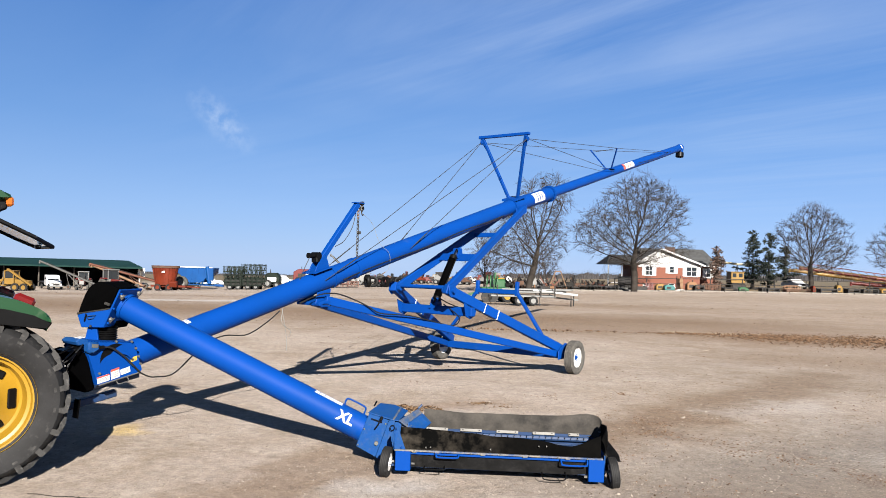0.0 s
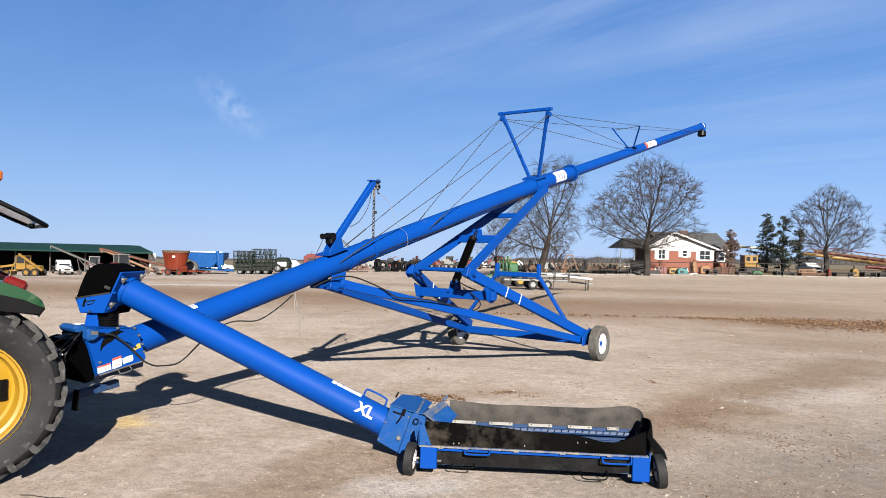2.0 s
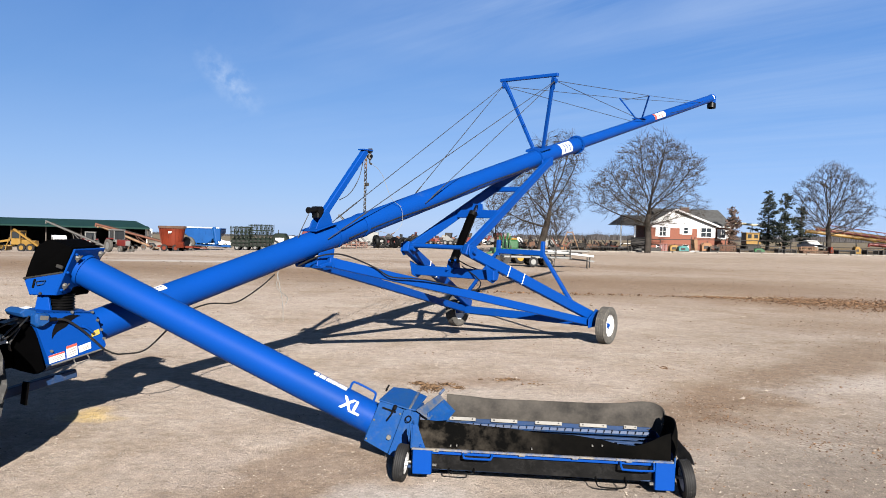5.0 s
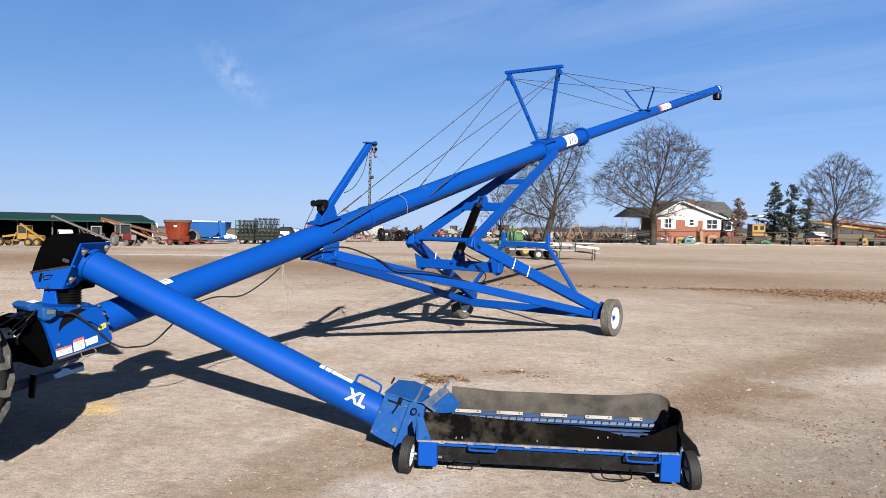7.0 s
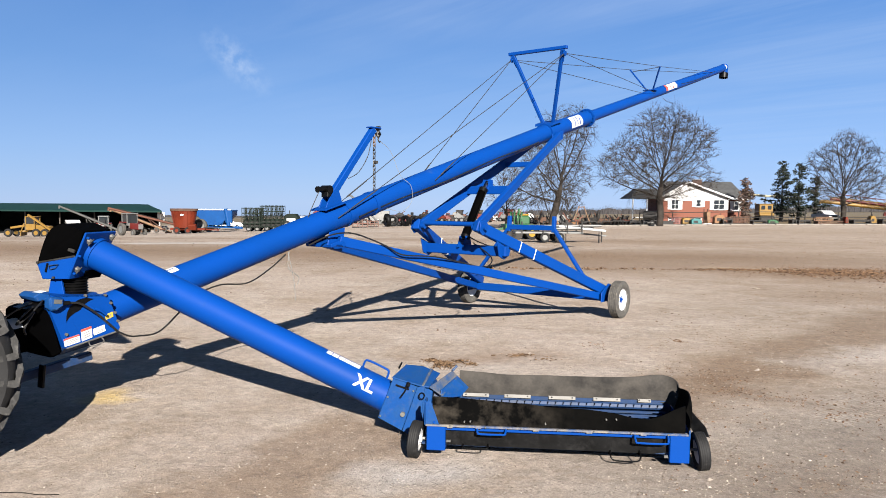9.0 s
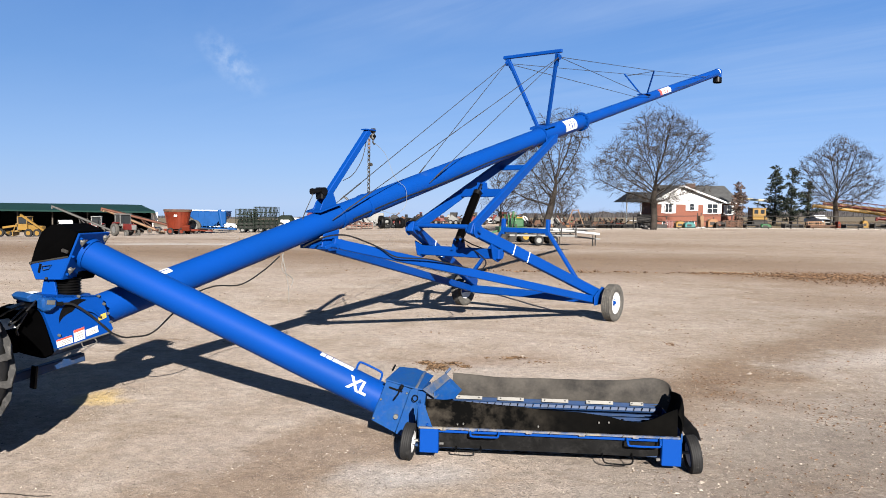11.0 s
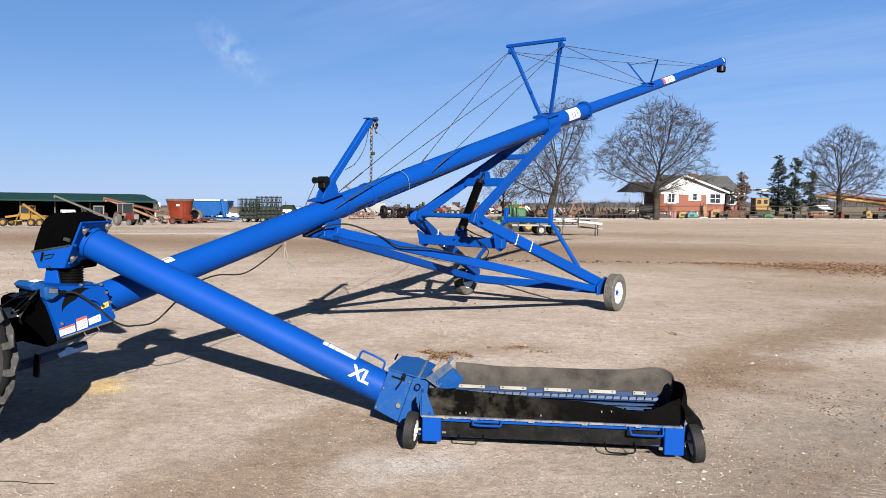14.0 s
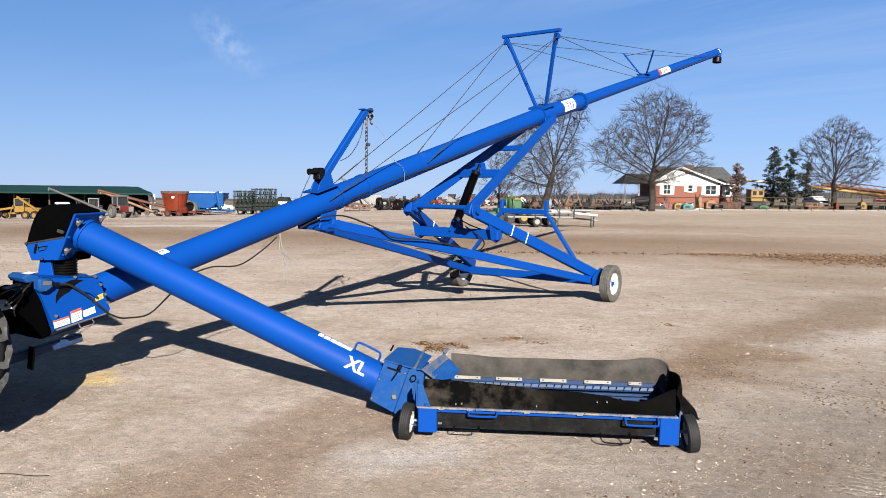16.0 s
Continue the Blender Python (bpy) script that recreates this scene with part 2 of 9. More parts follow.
def glass_mat(name, tint=(0.75, 0.82, 0.82)):
    m = bpy.data.materials.new(name)
    m.use_nodes = True
    b = m.node_tree.nodes["Principled BSDF"]
    b.inputs["Base Color"].default_value = (*tint, 1)
    b.inputs["Roughness"].default_value, b.inputs["Transmission Weight"].default_value, b.inputs["IOR"].default_value = 0.03, 1.0, 1.15
    return m


GLASS = glass_mat("tinted_glass")
DARKGLASS = mat("dark_window_glass", (0.0127, 0.0152, 0.0178), 0.08, spread=0.05, bump=0.0)


# ---- mesh helpers ----
def part(name, bm, material, parent=None, label="", smooth=35):
    me = bpy.data.meshes.new(name)
    bmesh.ops.recalc_face_normals(bm, faces=bm.faces)
    bm.to_mesh(me)
    bm.free()
    me.materials.append(material)
    for p in me.polygons:
        p.use_smooth = True
    me.set_sharp_from_angle(angle=radians(smooth))
    ob = new(name, me)
    if parent is not None:
        ob.parent = parent
    if label:
        ob["label"] = label
    return ob


def thing(name, m, label, category, group="", kind=""):
    ob = new(name)
    ob.empty_display_size = 0.2
    ob.matrix_world = m
    return tagged(ob, label, category, group, kind)


def B():
    return bmesh.new()


def box(bm, centre, size, rot=None, bevel=0.0):
    m = Matrix.Translation(centre) @ (rot.to_4x4() if rot else Matrix.Identity(4)) @ Matrix.Diagonal((*size, 1))
    r = bmesh.ops.create_cube(bm, size=1.0, matrix=m)
    if bevel:
        es = list({e for v in r["verts"] for e in v.link_edges})
        bmesh.ops.bevel(bm, geom=es, offset=bevel, segments=1, affect="EDGES", profile=0.5)
    return bm


def frame_of(p0, p1, up=(0, 0, 1)):
    z = (Vector(p1) - Vector(p0)).normalized()
    x = Vector(up).cross(z)
    if x.length < 1e-4:
        x = Vector((1, 0, 0)).cross(z)
    x.normalize()
    return Matrix((x, z.cross(x), z)).transposed()


def beam(bm, p0, p1, w, h, up=(0, 0, 1), bevel=0.008):
    """A box beam from p0 to p1: w wide across, h deep along up."""
    p0, p1 = Vector(p0), Vector(p1)
    return box(bm, (p0 + p1) / 2, (w, h, (p1 - p0).length), frame_of(p0, p1, up), bevel)


def rod(bm, p0, p1, r, seg=12, r2=None, caps=True):
    p0, p1 = Vector(p0), Vector(p1)
    m = Matrix.Translation((p0 + p1) / 2) @ frame_of(p0, p1).to_4x4()
    bmesh.ops.create_cone(bm, cap_ends=caps, segments=seg, radius1=r, radius2=r if r2 is None else r2, depth=(p1 - p0).length, matrix=m)
    return bm


def sweep(bm, pts, r, seg=6):
    """A round bar along a polyline."""
    pts = [Vector(p) for p in pts]
    rings = []
    up = Vector((0.13, 0.21, 0.97))
    for i, p in enumerate(pts):
        d = (pts[min(i + 1, len(pts) - 1)] - pts[max(i - 1, 0)]).normalized()
        x = up.cross(d)
        if x.length < 1e-3:
            x = Vector((1, 0, 0)).cross(d)
        x.normalize()
        y = d.cross(x)
        rad = r[i] if isinstance(r, (list, tuple)) else r
        rings.append([bm.verts.new(p + rad * (math.cos(2 * math.pi * k / seg) * x + math.sin(2 * math.pi * k / seg) * y)) for k in range(seg)])
    for a, b in zip(rings, rings[1:]):
        for k in range(seg):
            bm.faces.new((a[k], a[(k + 1) % seg], b[(k + 1) % seg], b[k]))
    bm.faces.new(rings[0][::-1])
    bm.faces.new(rings[-1])
    return bm


def spline(pts, n=8):
    """A smooth line through points."""
    pts = [Vector(p) for p in pts]
    out = []
    for i in range(len(pts) - 1):
        a, b, c, d = pts[max(i - 1, 0)], pts[i], pts[i + 1], pts[min(i + 2, len(pts) - 1)]
        for k in range(n):
            t = k / n
            out.append(0.5 * ((2 * b) + (c - a) * t + (2 * a - 5 * b + 4 * c - d) * t * t + (3 * b - a - 3 * c + d) * t ** 3))
    return out + [pts[-1]]


def lathe(bm, profile, seg, m, close=False):
    """A turned body: profile of (radius, height) about the z axis of m."""
    rings = []
    for r, z in profile:
        rings.append([bm.verts.new(m @ Vector((r * math.cos(2 * math.pi * k / seg), r * math.sin(2 * math.pi * k / seg), z))) for k in range(seg)])
    if close:
        rings.append(rings[0])
    for a, b in zip(rings, rings[1:]):
        for k in range(seg):
            bm.faces.new((a[k], a[(k + 1) % seg], b[(k + 1) % seg], b[k]))
    if not close:
        if profile[0][0] > 1e-4:
            bm.faces.new(rings[0][::-1])
        if profile[-1][0] > 1e-4:
            bm.faces.new(rings[-1])
    return bm


def prism(bm, poly, y0, y1, m=None, bevel=0.0):
    """A plate: a polygon of (x, z) between the planes y0 and y1."""
    m = m or Matrix.Identity(4)
    a = [bm.verts.new(m @ Vector((x, y0, z))) for x, z in poly]
    b = [bm.verts.new(m @ Vector((x, y1, z))) for x, z in poly]
    fs = [bm.faces.new(a), bm.faces.new(b[::-1])]
    k = len(poly)
    for i in range(k):
        fs.append(bm.faces.new((a[i], b[i], b[(i + 1) % k], a[(i + 1) % k])))
    if bevel:
        bmesh.ops.bevel(bm, geom=list({e for f in fs for e in f.edges}), offset=bevel, segments=1, affect="EDGES")
    return bm


def tube_patch(bm, p0, p1, r, x0, x1, a0, a1, lift=0.003, n=8):
    """A sticker that lies on a tube: from x0 to x1 metres along it, a0 to a1 degrees round it from its top towards -y."""
    p0, f = Vector(p0), frame_of(p0, p1)
    z, x = f.col[2], f.col[0]
    y = z.cross(x)
    ring = []
    for s in (x0, x1):
        for k in range(n + 1):
            a = radians(a0 + (a1 - a0) * k / n)
            side = x if x.y < 0 else -x
            top = y if y.z > 0 else -y
            ring.append(bm.verts.new(p0 + z * s + (r + lift) * (math.cos(a) * top + math.sin(a) * side)))
    for k in range(n):
        bm.faces.new((ring[k], ring[k + 1], ring[n + 2 + k], ring[n + 1 + k]))
    return bm


def axis_m(centre, axis):
    return Matrix.Translation(centre) @ frame_of((0, 0, 0), axis).to_4x4()


def tyre_profile(R, w, rim):
    h = w / 2
    return [(rim, -h * 0.72), (rim + 0.25 * (R - rim), -h * 0.98), (rim + 0.65 * (R - rim), -h), (R - 0.05 * R, -h * 0.9), (R - 0.012 * R, -h * 0.7), (R, -h * 0.3),
            (R, h * 0.3), (R - 0.012 * R, h * 0.7), (R - 0.05 * R, h * 0.9), (rim + 0.65 * (R - rim), h), (rim + 0.25 * (R - rim), h * 0.98), (rim, h * 0.72)]


def wheel(parent, centre, axis, R, w, rim, tyre_mat, rim_mat, hub_mat=None, ribs=0, lugs=0, dish=0.35, seg=40, bolts=5, slots=0):
    """A wheel part with a tyre, a rim and a hub; axis points to its outer face."""
    m = axis_m(centre, axis)
    b = lathe(B(), [(0.06 * R, -0.02), (0.06 * R, 0.02)], 8, m)
    root = part("wheel", b, rim_mat, parent)
    t = B()
    prof = tyre_profile(R, w, rim)
    if ribs:
        mid = []
        for i in range(ribs * 2 + 1):
            z = -w * 0.36 + w * 0.72 * i / (ribs * 2)
            mid.append((R - (0.02 * R if i % 2 else 0.0), z - w * 0.012))
            mid.append((R - (0.02 * R if i % 2 else 0.0), z + w * 0.012))
        prof = prof[:4] + mid + prof[8:]
    if lugs:
        prof = [(r - (0.05 * R if r > 0.9 * R else 0), z) for r, z in prof]
    lathe(t, prof, seg, m, close=True)
    for k in range(lugs):
        for s in (-1, 1):
            lug = B()
            a0 = 2 * math.pi * (k + (0.5 if s > 0 else 0)) / lugs
            pts = []
            for u in (0.0, 0.33, 0.66, 1.0):
                a = a0 + 0.30 * u * (22 / lugs)
                z = s * w * (0.03 + 0.46 * (1 - u))
                pts.append((a, z))
            wd = 0.032 * R
            rows = []
            for a, z in pts:
                edge = 0.035 * R if abs(z) > 0.38 * w else 0.0
                row = []
                for da, rr in ((-wd / R * 1.25, R * 0.93), (-wd / R * 0.8, R - edge), (wd / R * 0.8, R - edge), (wd / R * 1.25, R * 0.93)):
                    row.append(lug.verts.new(m @ Vector((rr * math.cos(a + da), rr * math.sin(a + da), z))))
                rows.append(row)
            for ra, rb in zip(rows, rows[1:]):
                for q in range(3):
                    lug.faces.new((ra[q], ra[q + 1], rb[q + 1], rb[q]))
            lug.faces.new(rows[0]); lug.faces.new(rows[-1][::-1])
            a, z = pts[0]
            zz = s * w * 0.5
            lo = R * 0.80
            row = [lug.verts.new(m @ Vector((rr * math.cos(a + da), rr * math.sin(a + da), z2))) for da, rr, z2 in
                   ((-wd / R * 1.1, lo, zz), (wd / R * 1.1, lo, zz))]
            lug.faces.new((rows[0][1], rows[0][2], row[1], row[0]))
            lug.faces.new((rows[0][0], rows[0][1], row[0])); lug.faces.new((rows[0][2], rows[0][3], row[1]))
            part("tread_lug", lug, TYRE_WORN, root)
    part("tyre", t, tyre_mat, root)
    h = w / 2
    deep = [(rim * 1.05, h * 0.85), (rim * 1.04, h * 0.72), (rim * 0.97, h * 0.70), (rim * 0.95, h * 0.4), (rim * 0.89, h * 0.36), (rim * 0.86, h * 0.05), (rim * 0.84, -h * 0.32), (rim * 0.79, -h * 0.40), (rim * 0.5, -h * 0.18), (rim * 0.42, -h * 0.05), (rim * 0.2, -h * 0.05), (rim * 0.2, -h * 0.5), (rim * 0.9, -h * 0.6), (rim * 1.02, -h * 0.72)]
    rm = lathe(B(), deep if slots else [(rim * 1.05, h * 0.8), (rim * 1.05, h * 0.72), (rim * 0.95, h * 0.62), (rim * 0.9, h * (0.6 - dish)), (rim * 0.55, h * (0.45 - dish)), (rim * 0.45, h * (0.6 - dish)), (rim * 0.2, h * (0.6 - dish)), (rim * 0.2, -h * 0.3), (rim * 0.9, -h * 0.5), (rim * 1.02, -h * 0.72)], seg, m, close=True)
    part("rim", rm, rim_mat, root)
    hb = lathe(B(), [(rim * 0.2, h * (0.6 - dish)), (rim * 0.2, h * (0.85 - dish)), (rim * 0.13, h * (0.95 - dish)), (0.0, h * (0.95 - dish))], 16, m)
    for k in range(bolts):
        a = 2 * math.pi * k / bolts
        c = m @ Vector((rim * 0.33 * math.cos(a), rim * 0.33 * math.sin(a), h * (0.6 - dish)))
        rod(hb, c, c + Vector(axis).normalized() * 0.035 * rim * 3, rim * 0.045, 6)
    part("hub", hb, hub_mat or rim_mat, root)
    if slots:
        # each slot is a black plate, the hole's shade put into its colour
        for k in range(slots):
            a = 2 * math.pi * k / slots
            c = m @ Vector((rim * 0.65 * math.cos(a), rim * 0.65 * math.sin(a), -h * 0.29 + 0.003))
            x = (m.to_3x3() @ Vector((math.cos(a), math.sin(a), -0.36))).normalized()
            z = Vector(axis).normalized()
            y = z.cross(x).normalized()
            part("rim_slot", box(B(), c, (0.085, 0.2, 0.02), Matrix((x, y, x.cross(y))).transposed(), 0.012), BLACK_STEEL, root, "black plate standing for a shaded slot in the rim")
    return root


# ---- ground ----
def ground_z(x, y):
    far = np.interp(x, (-90, -63, -40, -25, -6, 20, 40, 60, 90), (-3.7, -3.2, -2.4, -1.75, -1.2, -0.72, -0.35, -0.2, 0.0))
    u = np.clip((np.asarray(y, float) - 22) / 88, 0, 1)
    near = far * u * u * (3 - 2 * u)
    # beyond the yard the land falls away gently
    y = np.asarray(y, float)
    fall = np.interp(np.asarray(x) / np.maximum(y, 1.0), (-0.6, 0.0, 0.2, 0.55, 0.8), (0.023, 0.020, 0.016, 0.006, 0.004))
    w = np.clip((y - 125) / 250, 0, 1)
    w = w * w * (3 - 2 * w)
    return near * (1 - w) + (2.0 - fall * y) * w


def gz(x, y):
    return float(ground_z(x, y))


def ground_material():
    m = bpy.data.materials.new("packed_gravel_and_dirt")
    m.use_nodes = True
    nt = m.node_tree
    N, L = nt.nodes.new, nt.links.new
    b = nt.nodes["Principled BSDF"]
    co = N("ShaderNodeTexCoord")

    def noise_tex(scale, detail=6.0, rough=0.6, stretch=None):
        n = N("ShaderNodeTexNoise")
        n.inputs["Scale"].default_value, n.inputs["Detail"].default_value, n.inputs["Roughness"].default_value = scale, detail, rough
        if stretch:
            mp = N("ShaderNodeMapping")
            mp.inputs["Scale"].default_value = stretch[:3]
            mp.inputs["Rotation"].default_value = (0, 0, radians(stretch[3]))
            L(co.outputs["Object"], mp.inputs[0]); L(mp.outputs[0], n.inputs[0])
        else:
            L(co.outputs["Object"], n.inputs[0])
        return n.outputs[0]

    def ramp(v, lo, hi, a=0.0, z=1.0):
        r = N("ShaderNodeMapRange")
        r.inputs[1].default_value, r.inputs[2].default_value, r.inputs[3].default_value, r.inputs[4].default_value = lo, hi, a, z
        L(v, r.inputs[0])
        return r.outputs[0]

    def mix(a, c, f):
        x = N("ShaderNodeMix"); x.data_type = "RGBA"
        if isinstance(a, tuple):
            x.inputs["A"].default_value = (*a, 1)
        else:
            L(a, x.inputs["A"])
        if isinstance(c, tuple):
            x.inputs["B"].default_value = (*c, 1)
        else:
            L(c, x.inputs["B"])
        L(f, x.inputs["Factor"])
        return x.outputs["Result"]

    def mul(a, c):
        x = N("ShaderNodeMath"); x.operation = "MULTIPLY"
        L(a, x.inputs[0])
        if isinstance(c, (int, float)):
            x.inputs[1].default_value = c
        else:
            L(c, x.inputs[1])
        return x.outputs[0]

    # coordinates wavered by noise, for the edges of tracks and stains
    wn = N("ShaderNodeTexNoise"); wn.inputs["Scale"].default_value, wn.inputs["Detail"].default_value = 0.9, 5.0
    L(co.outputs["Object"], wn.inputs[0])
    ws = N("ShaderNodeVectorMath"); ws.operation = "SUBTRACT"; ws.inputs[1].default_value = (0.5, 0.5, 0.5)
    L(wn.outputs["Color"], ws.inputs[0])
    wm = N("ShaderNodeVectorMath"); wm.operation = "SCALE"; wm.inputs["Scale"].default_value = 1.6
    L(ws.outputs[0], wm.inputs[0])
    wa = N("ShaderNodeVectorMath"); wa.operation = "ADD"
    L(co.outputs["Object"], wa.inputs[0]); L(wm.outputs[0], wa.inputs[1])
    flat = N("ShaderNodeVectorMath"); flat.operation = "MULTIPLY"; flat.inputs[1].default_value = (1, 1, 0)
    L(wa.outputs[0], flat.inputs[0])

    def track(p0, p1, core, edge):
        d = (p1[0] - p0[0], p1[1] - p0[1], 0)
        l2 = d[0] ** 2 + d[1] ** 2
        s = N("ShaderNodeVectorMath"); s.operation = "SUBTRACT"; s.inputs[1].default_value = (*p0, 0)
        L(flat.outputs[0], s.inputs[0])
        dt = N("ShaderNodeVectorMath"); dt.operation = "DOT_PRODUCT"; dt.inputs[1].default_value = tuple(v / max(l2, 1e-6) for v in d)
        L(s.outputs[0], dt.inputs[0])
        cl = N("ShaderNodeClamp"); L(dt.outputs["Value"], cl.inputs[0])
        sc = N("ShaderNodeVectorMath"); sc.operation = "SCALE"; sc.inputs[0].default_value = d
        L(cl.outputs[0], sc.inputs["Scale"])
        sb = N("ShaderNodeVectorMath"); sb.operation = "DISTANCE"
        L(s.outputs[0], sb.inputs[0]); L(sc.outputs[0], sb.inputs[1])
        return ramp(sb.outputs["Value"], core, edge, 1.0, 0.0)

    base = mix((0.262, 0.219, 0.186), (0.21, 0.167, 0.13), ramp(noise_tex(0.35, 7, 0.65), 0.42, 0.62))
    base = mix(base, (0.304, 0.263, 0.226), mul(ramp(noise_tex(0.8, 12, 0.78), 0.47, 0.63), 0.8))
    # long sweeps of brown earth and of paler stone across the yard
    base = mix(base, (0.162, 0.116, 0.08), mul(ramp(noise_tex(0.06, 11, 0.72, (0.6, 1.4, 1, 8)), 0.5, 0.66), 0.5))
    base = mix(base, (0.298, 0.275, 0.254), mul(ramp(noise_tex(0.1, 11, 0.75, (0.45, 1.5, 1, -6)), 0.53, 0.66), 0.5))
    brown, dark, pale, soil = (0.132, 0.0888, 0.0572), (0.0842, 0.0551, 0.0358), (0.292, 0.275, 0.264), (0.109, 0.0591, 0.03)
    for p0, p1, core, edge, col, amt in (
        ((-2.1, 4.5), (-0.95, 6.6), 0.36, 0.8, brown, 0.6), ((-1.6, 4.4), (0.0, 4.4), 0.2, 0.8, brown, 0.6), ((2.3, 8.1), (9.0, 14.6), 0.3, 0.95, brown, 0.8), ((3.4, 4.6), (7.5, 7.2), 1.2, 3.4, (0.13, 0.116, 0.105), 0.8), ((9, 14), (24, 18), 1.0, 7.0, (0.161, 0.131, 0.106), 0.45), ((3.0, 9.1), (5.6, 6.0), 0.05, 0.4, dark, 0.3), ((9.0, 24.3), (13.5, 24.2), 0.1, 1.6, soil, 0.45), ((12.0, 23.4), (26, 21.5), 0.6, 3.6, soil, 0.7), ((5, 30), (45, 26), 1.0, 8.0, brown, 0.5), ((14, 44), (60, 40), 3.0, 14.0, (0.17, 0.122, 0.084), 0.5), ((10, 70), (75, 66), 5.0, 22.0, (0.19, 0.143, 0.104), 0.55), ((10, 18), (30, 16), 0.5, 3.5, brown, 0.45),
        ((-24, 33), (12, 31), 0.5, 8.0, brown, 0.8), ((-40, 52), (14, 47), 0.5, 6.0, brown, 0.5), ((4, 25), (24, 21), 0.5, 4.5, brown, 0.45), ((-30, 38), (-1, 30), 2.0, 11.0, brown, 0.55), ((-17.5, 40), (-9, 42.6), 0.5, 1.5, pale, 0.9), ((5.0, 10.0), (6.8, 10.9), 0.1, 0.7, pale, 0.35), ((-0.45, 5.6), (-0.1, 5.7), 0.05, 0.5, pale, 0.7),
        ((9.3, 25.5), (11.5, 25.0), 0.2, 1.1, (0.284, 0.23, 0.15), 0.35), ((-0.3, 6.9), (1.6, 6.7), 0.1, 0.6, dark, 0.2), ((2.6, 5.4), (6, 6.0), 0.2, 1.3, brown, 0.3),
        ((-3.82, 7.76), (-3.66, 7.75), 0.0, 0.34, (0.5, 0.34, 0.06), 0.45), ((-0.2, 9.9), (1.2, 10.4), 0.1, 0.6, soil, 0.45)):
        base = mix(base, col, mul(track(p0, p1, core, edge), amt))
    # tyre tread marks pressed into the surface
    tread = None
    for p0, p1, core, edge, turn, pitch in (((4.6, 10.3), (7.4, 10.9), 0.35, 0.75, 100, 9.0), ((3.9, 7.3), (6.6, 9.6), 0.2, 0.42, 138, 8.0), ((4.7, 6.6), (7.6, 9.2), 0.2, 0.42, 138, 8.0), ((3.3, 5.1), (5.6, 5.5), 0.2, 0.45, 110, 8.0), ((2.2, 11.8), (9.5, 16.5), 0.2, 0.5, 125, 7.0), ((-3.5, 12.0), (2.5, 21), 0.2, 0.5, 150, 7.0)):
        mp = N("ShaderNodeMapping"); mp.inputs["Rotation"].default_value = (0, 0, radians(turn))
        L(co.outputs["Object"], mp.inputs[0])
        wv = N("ShaderNodeTexWave"); wv.inputs["Scale"].default_value, wv.inputs["Distortion"].default_value, wv.inputs["Detail"].default_value, wv.inputs["Detail Scale"].default_value = pitch * 0.5, 7.0, 4.0, 2.2
        L(mp.outputs[0], wv.inputs[0])
        v = mul(mul(track(p0, p1, core, edge), ramp(wv.outputs["Fac"], 0.35, 0.65)), ramp(noise_tex(1.7, 5, 0.7), 0.4, 0.6))
        if tread is None:
            tread = v
        else:
            ad = N("ShaderNodeMath"); ad.operation = "MAXIMUM"
            L(tread, ad.inputs[0]); L(v, ad.inputs[1])
            tread = ad.outputs[0]
    base = mix(base, (0.38, 0.35, 0.315), mul(tread, 0.32))
    # broken crusts, ruts and crumbs of brown earth
    base = mix(base, (0.129, 0.0906, 0.0615), mul(mul(ramp(noise_tex(1.6, 9, 0.8, (0.55, 1.0, 1, 20)), 0.54, 0.6), ramp(noise_tex(0.22, 4), 0.46, 0.58)), 0.55))
    base = mix(base, (0.104, 0.0704, 0.0471), mul(mul(ramp(noise_tex(0.7, 9, 0.8, (0.3, 1.6, 1, -9)), 0.58, 0.63), ramp(noise_tex(7.0, 6, 0.8), 0.45, 0.6)), 0.7))
    # small stones and grit
    vo = N("ShaderNodeTexVoronoi"); vo.inputs["Scale"].default_value = 26.0
    L(co.outputs["Object"], vo.inputs["Vector"])
    st = mul(ramp(vo.outputs["Distance"], 0.28, 0.16), ramp(noise_tex(1.1, 4), 0.38, 0.6))
    stone = N("ShaderNodeHueSaturation"); stone.inputs["Color"].default_value = (0.226, 0.197, 0.172, 1); stone.inputs["Saturation"].default_value = 0.8
    sx = N("ShaderNodeSeparateColor"); L(vo.outputs["Color"], sx.inputs[0])
    L(ramp(sx.outputs[0], 0, 1, 0.45, 1.35), stone.inputs["Value"])
    base = mix(base, stone.outputs[0], mul(st, 0.75))
    gr = N("ShaderNodeHueSaturation")
    L(base, gr.inputs["Color"]); fine = N("ShaderNodeMath"); fine.operation = "MULTIPLY"
    L(ramp(noise_tex(62.0, 5, 0.8), 0.3, 0.7, 0.66, 1.36), fine.inputs[0]); L(ramp(noise_tex(7.0, 11, 0.9), 0.38, 0.62, 0.68, 1.3), fine.inputs[1])
    L(fine.outputs[0], gr.inputs["Value"])
    # grass and winter fields beyond the yard
    sp = N("ShaderNodeSeparateXYZ"); L(wa.outputs[0], sp.inputs[0])
    grass = mix((0.0927, 0.0667, 0.039), (0.13, 0.0961, 0.0564), ramp(noise_tex(0.15, 6), 0.4, 0.6))
    col = mix(gr.outputs[0], grass, mul(ramp(sp.outputs["Y"], 101.5, 103.5), ramp(sp.outputs["X"], 16, 20)))
    col = mix(col, (0.11, 0.0895, 0.0608), ramp(sp.outputs["Y"], 150, 170))
    L(col, b.inputs["Base Color"])
    b.inputs["Roughness"].default_value = 0.95
    b.inputs["Specular IOR Level"].default_value = 0.15
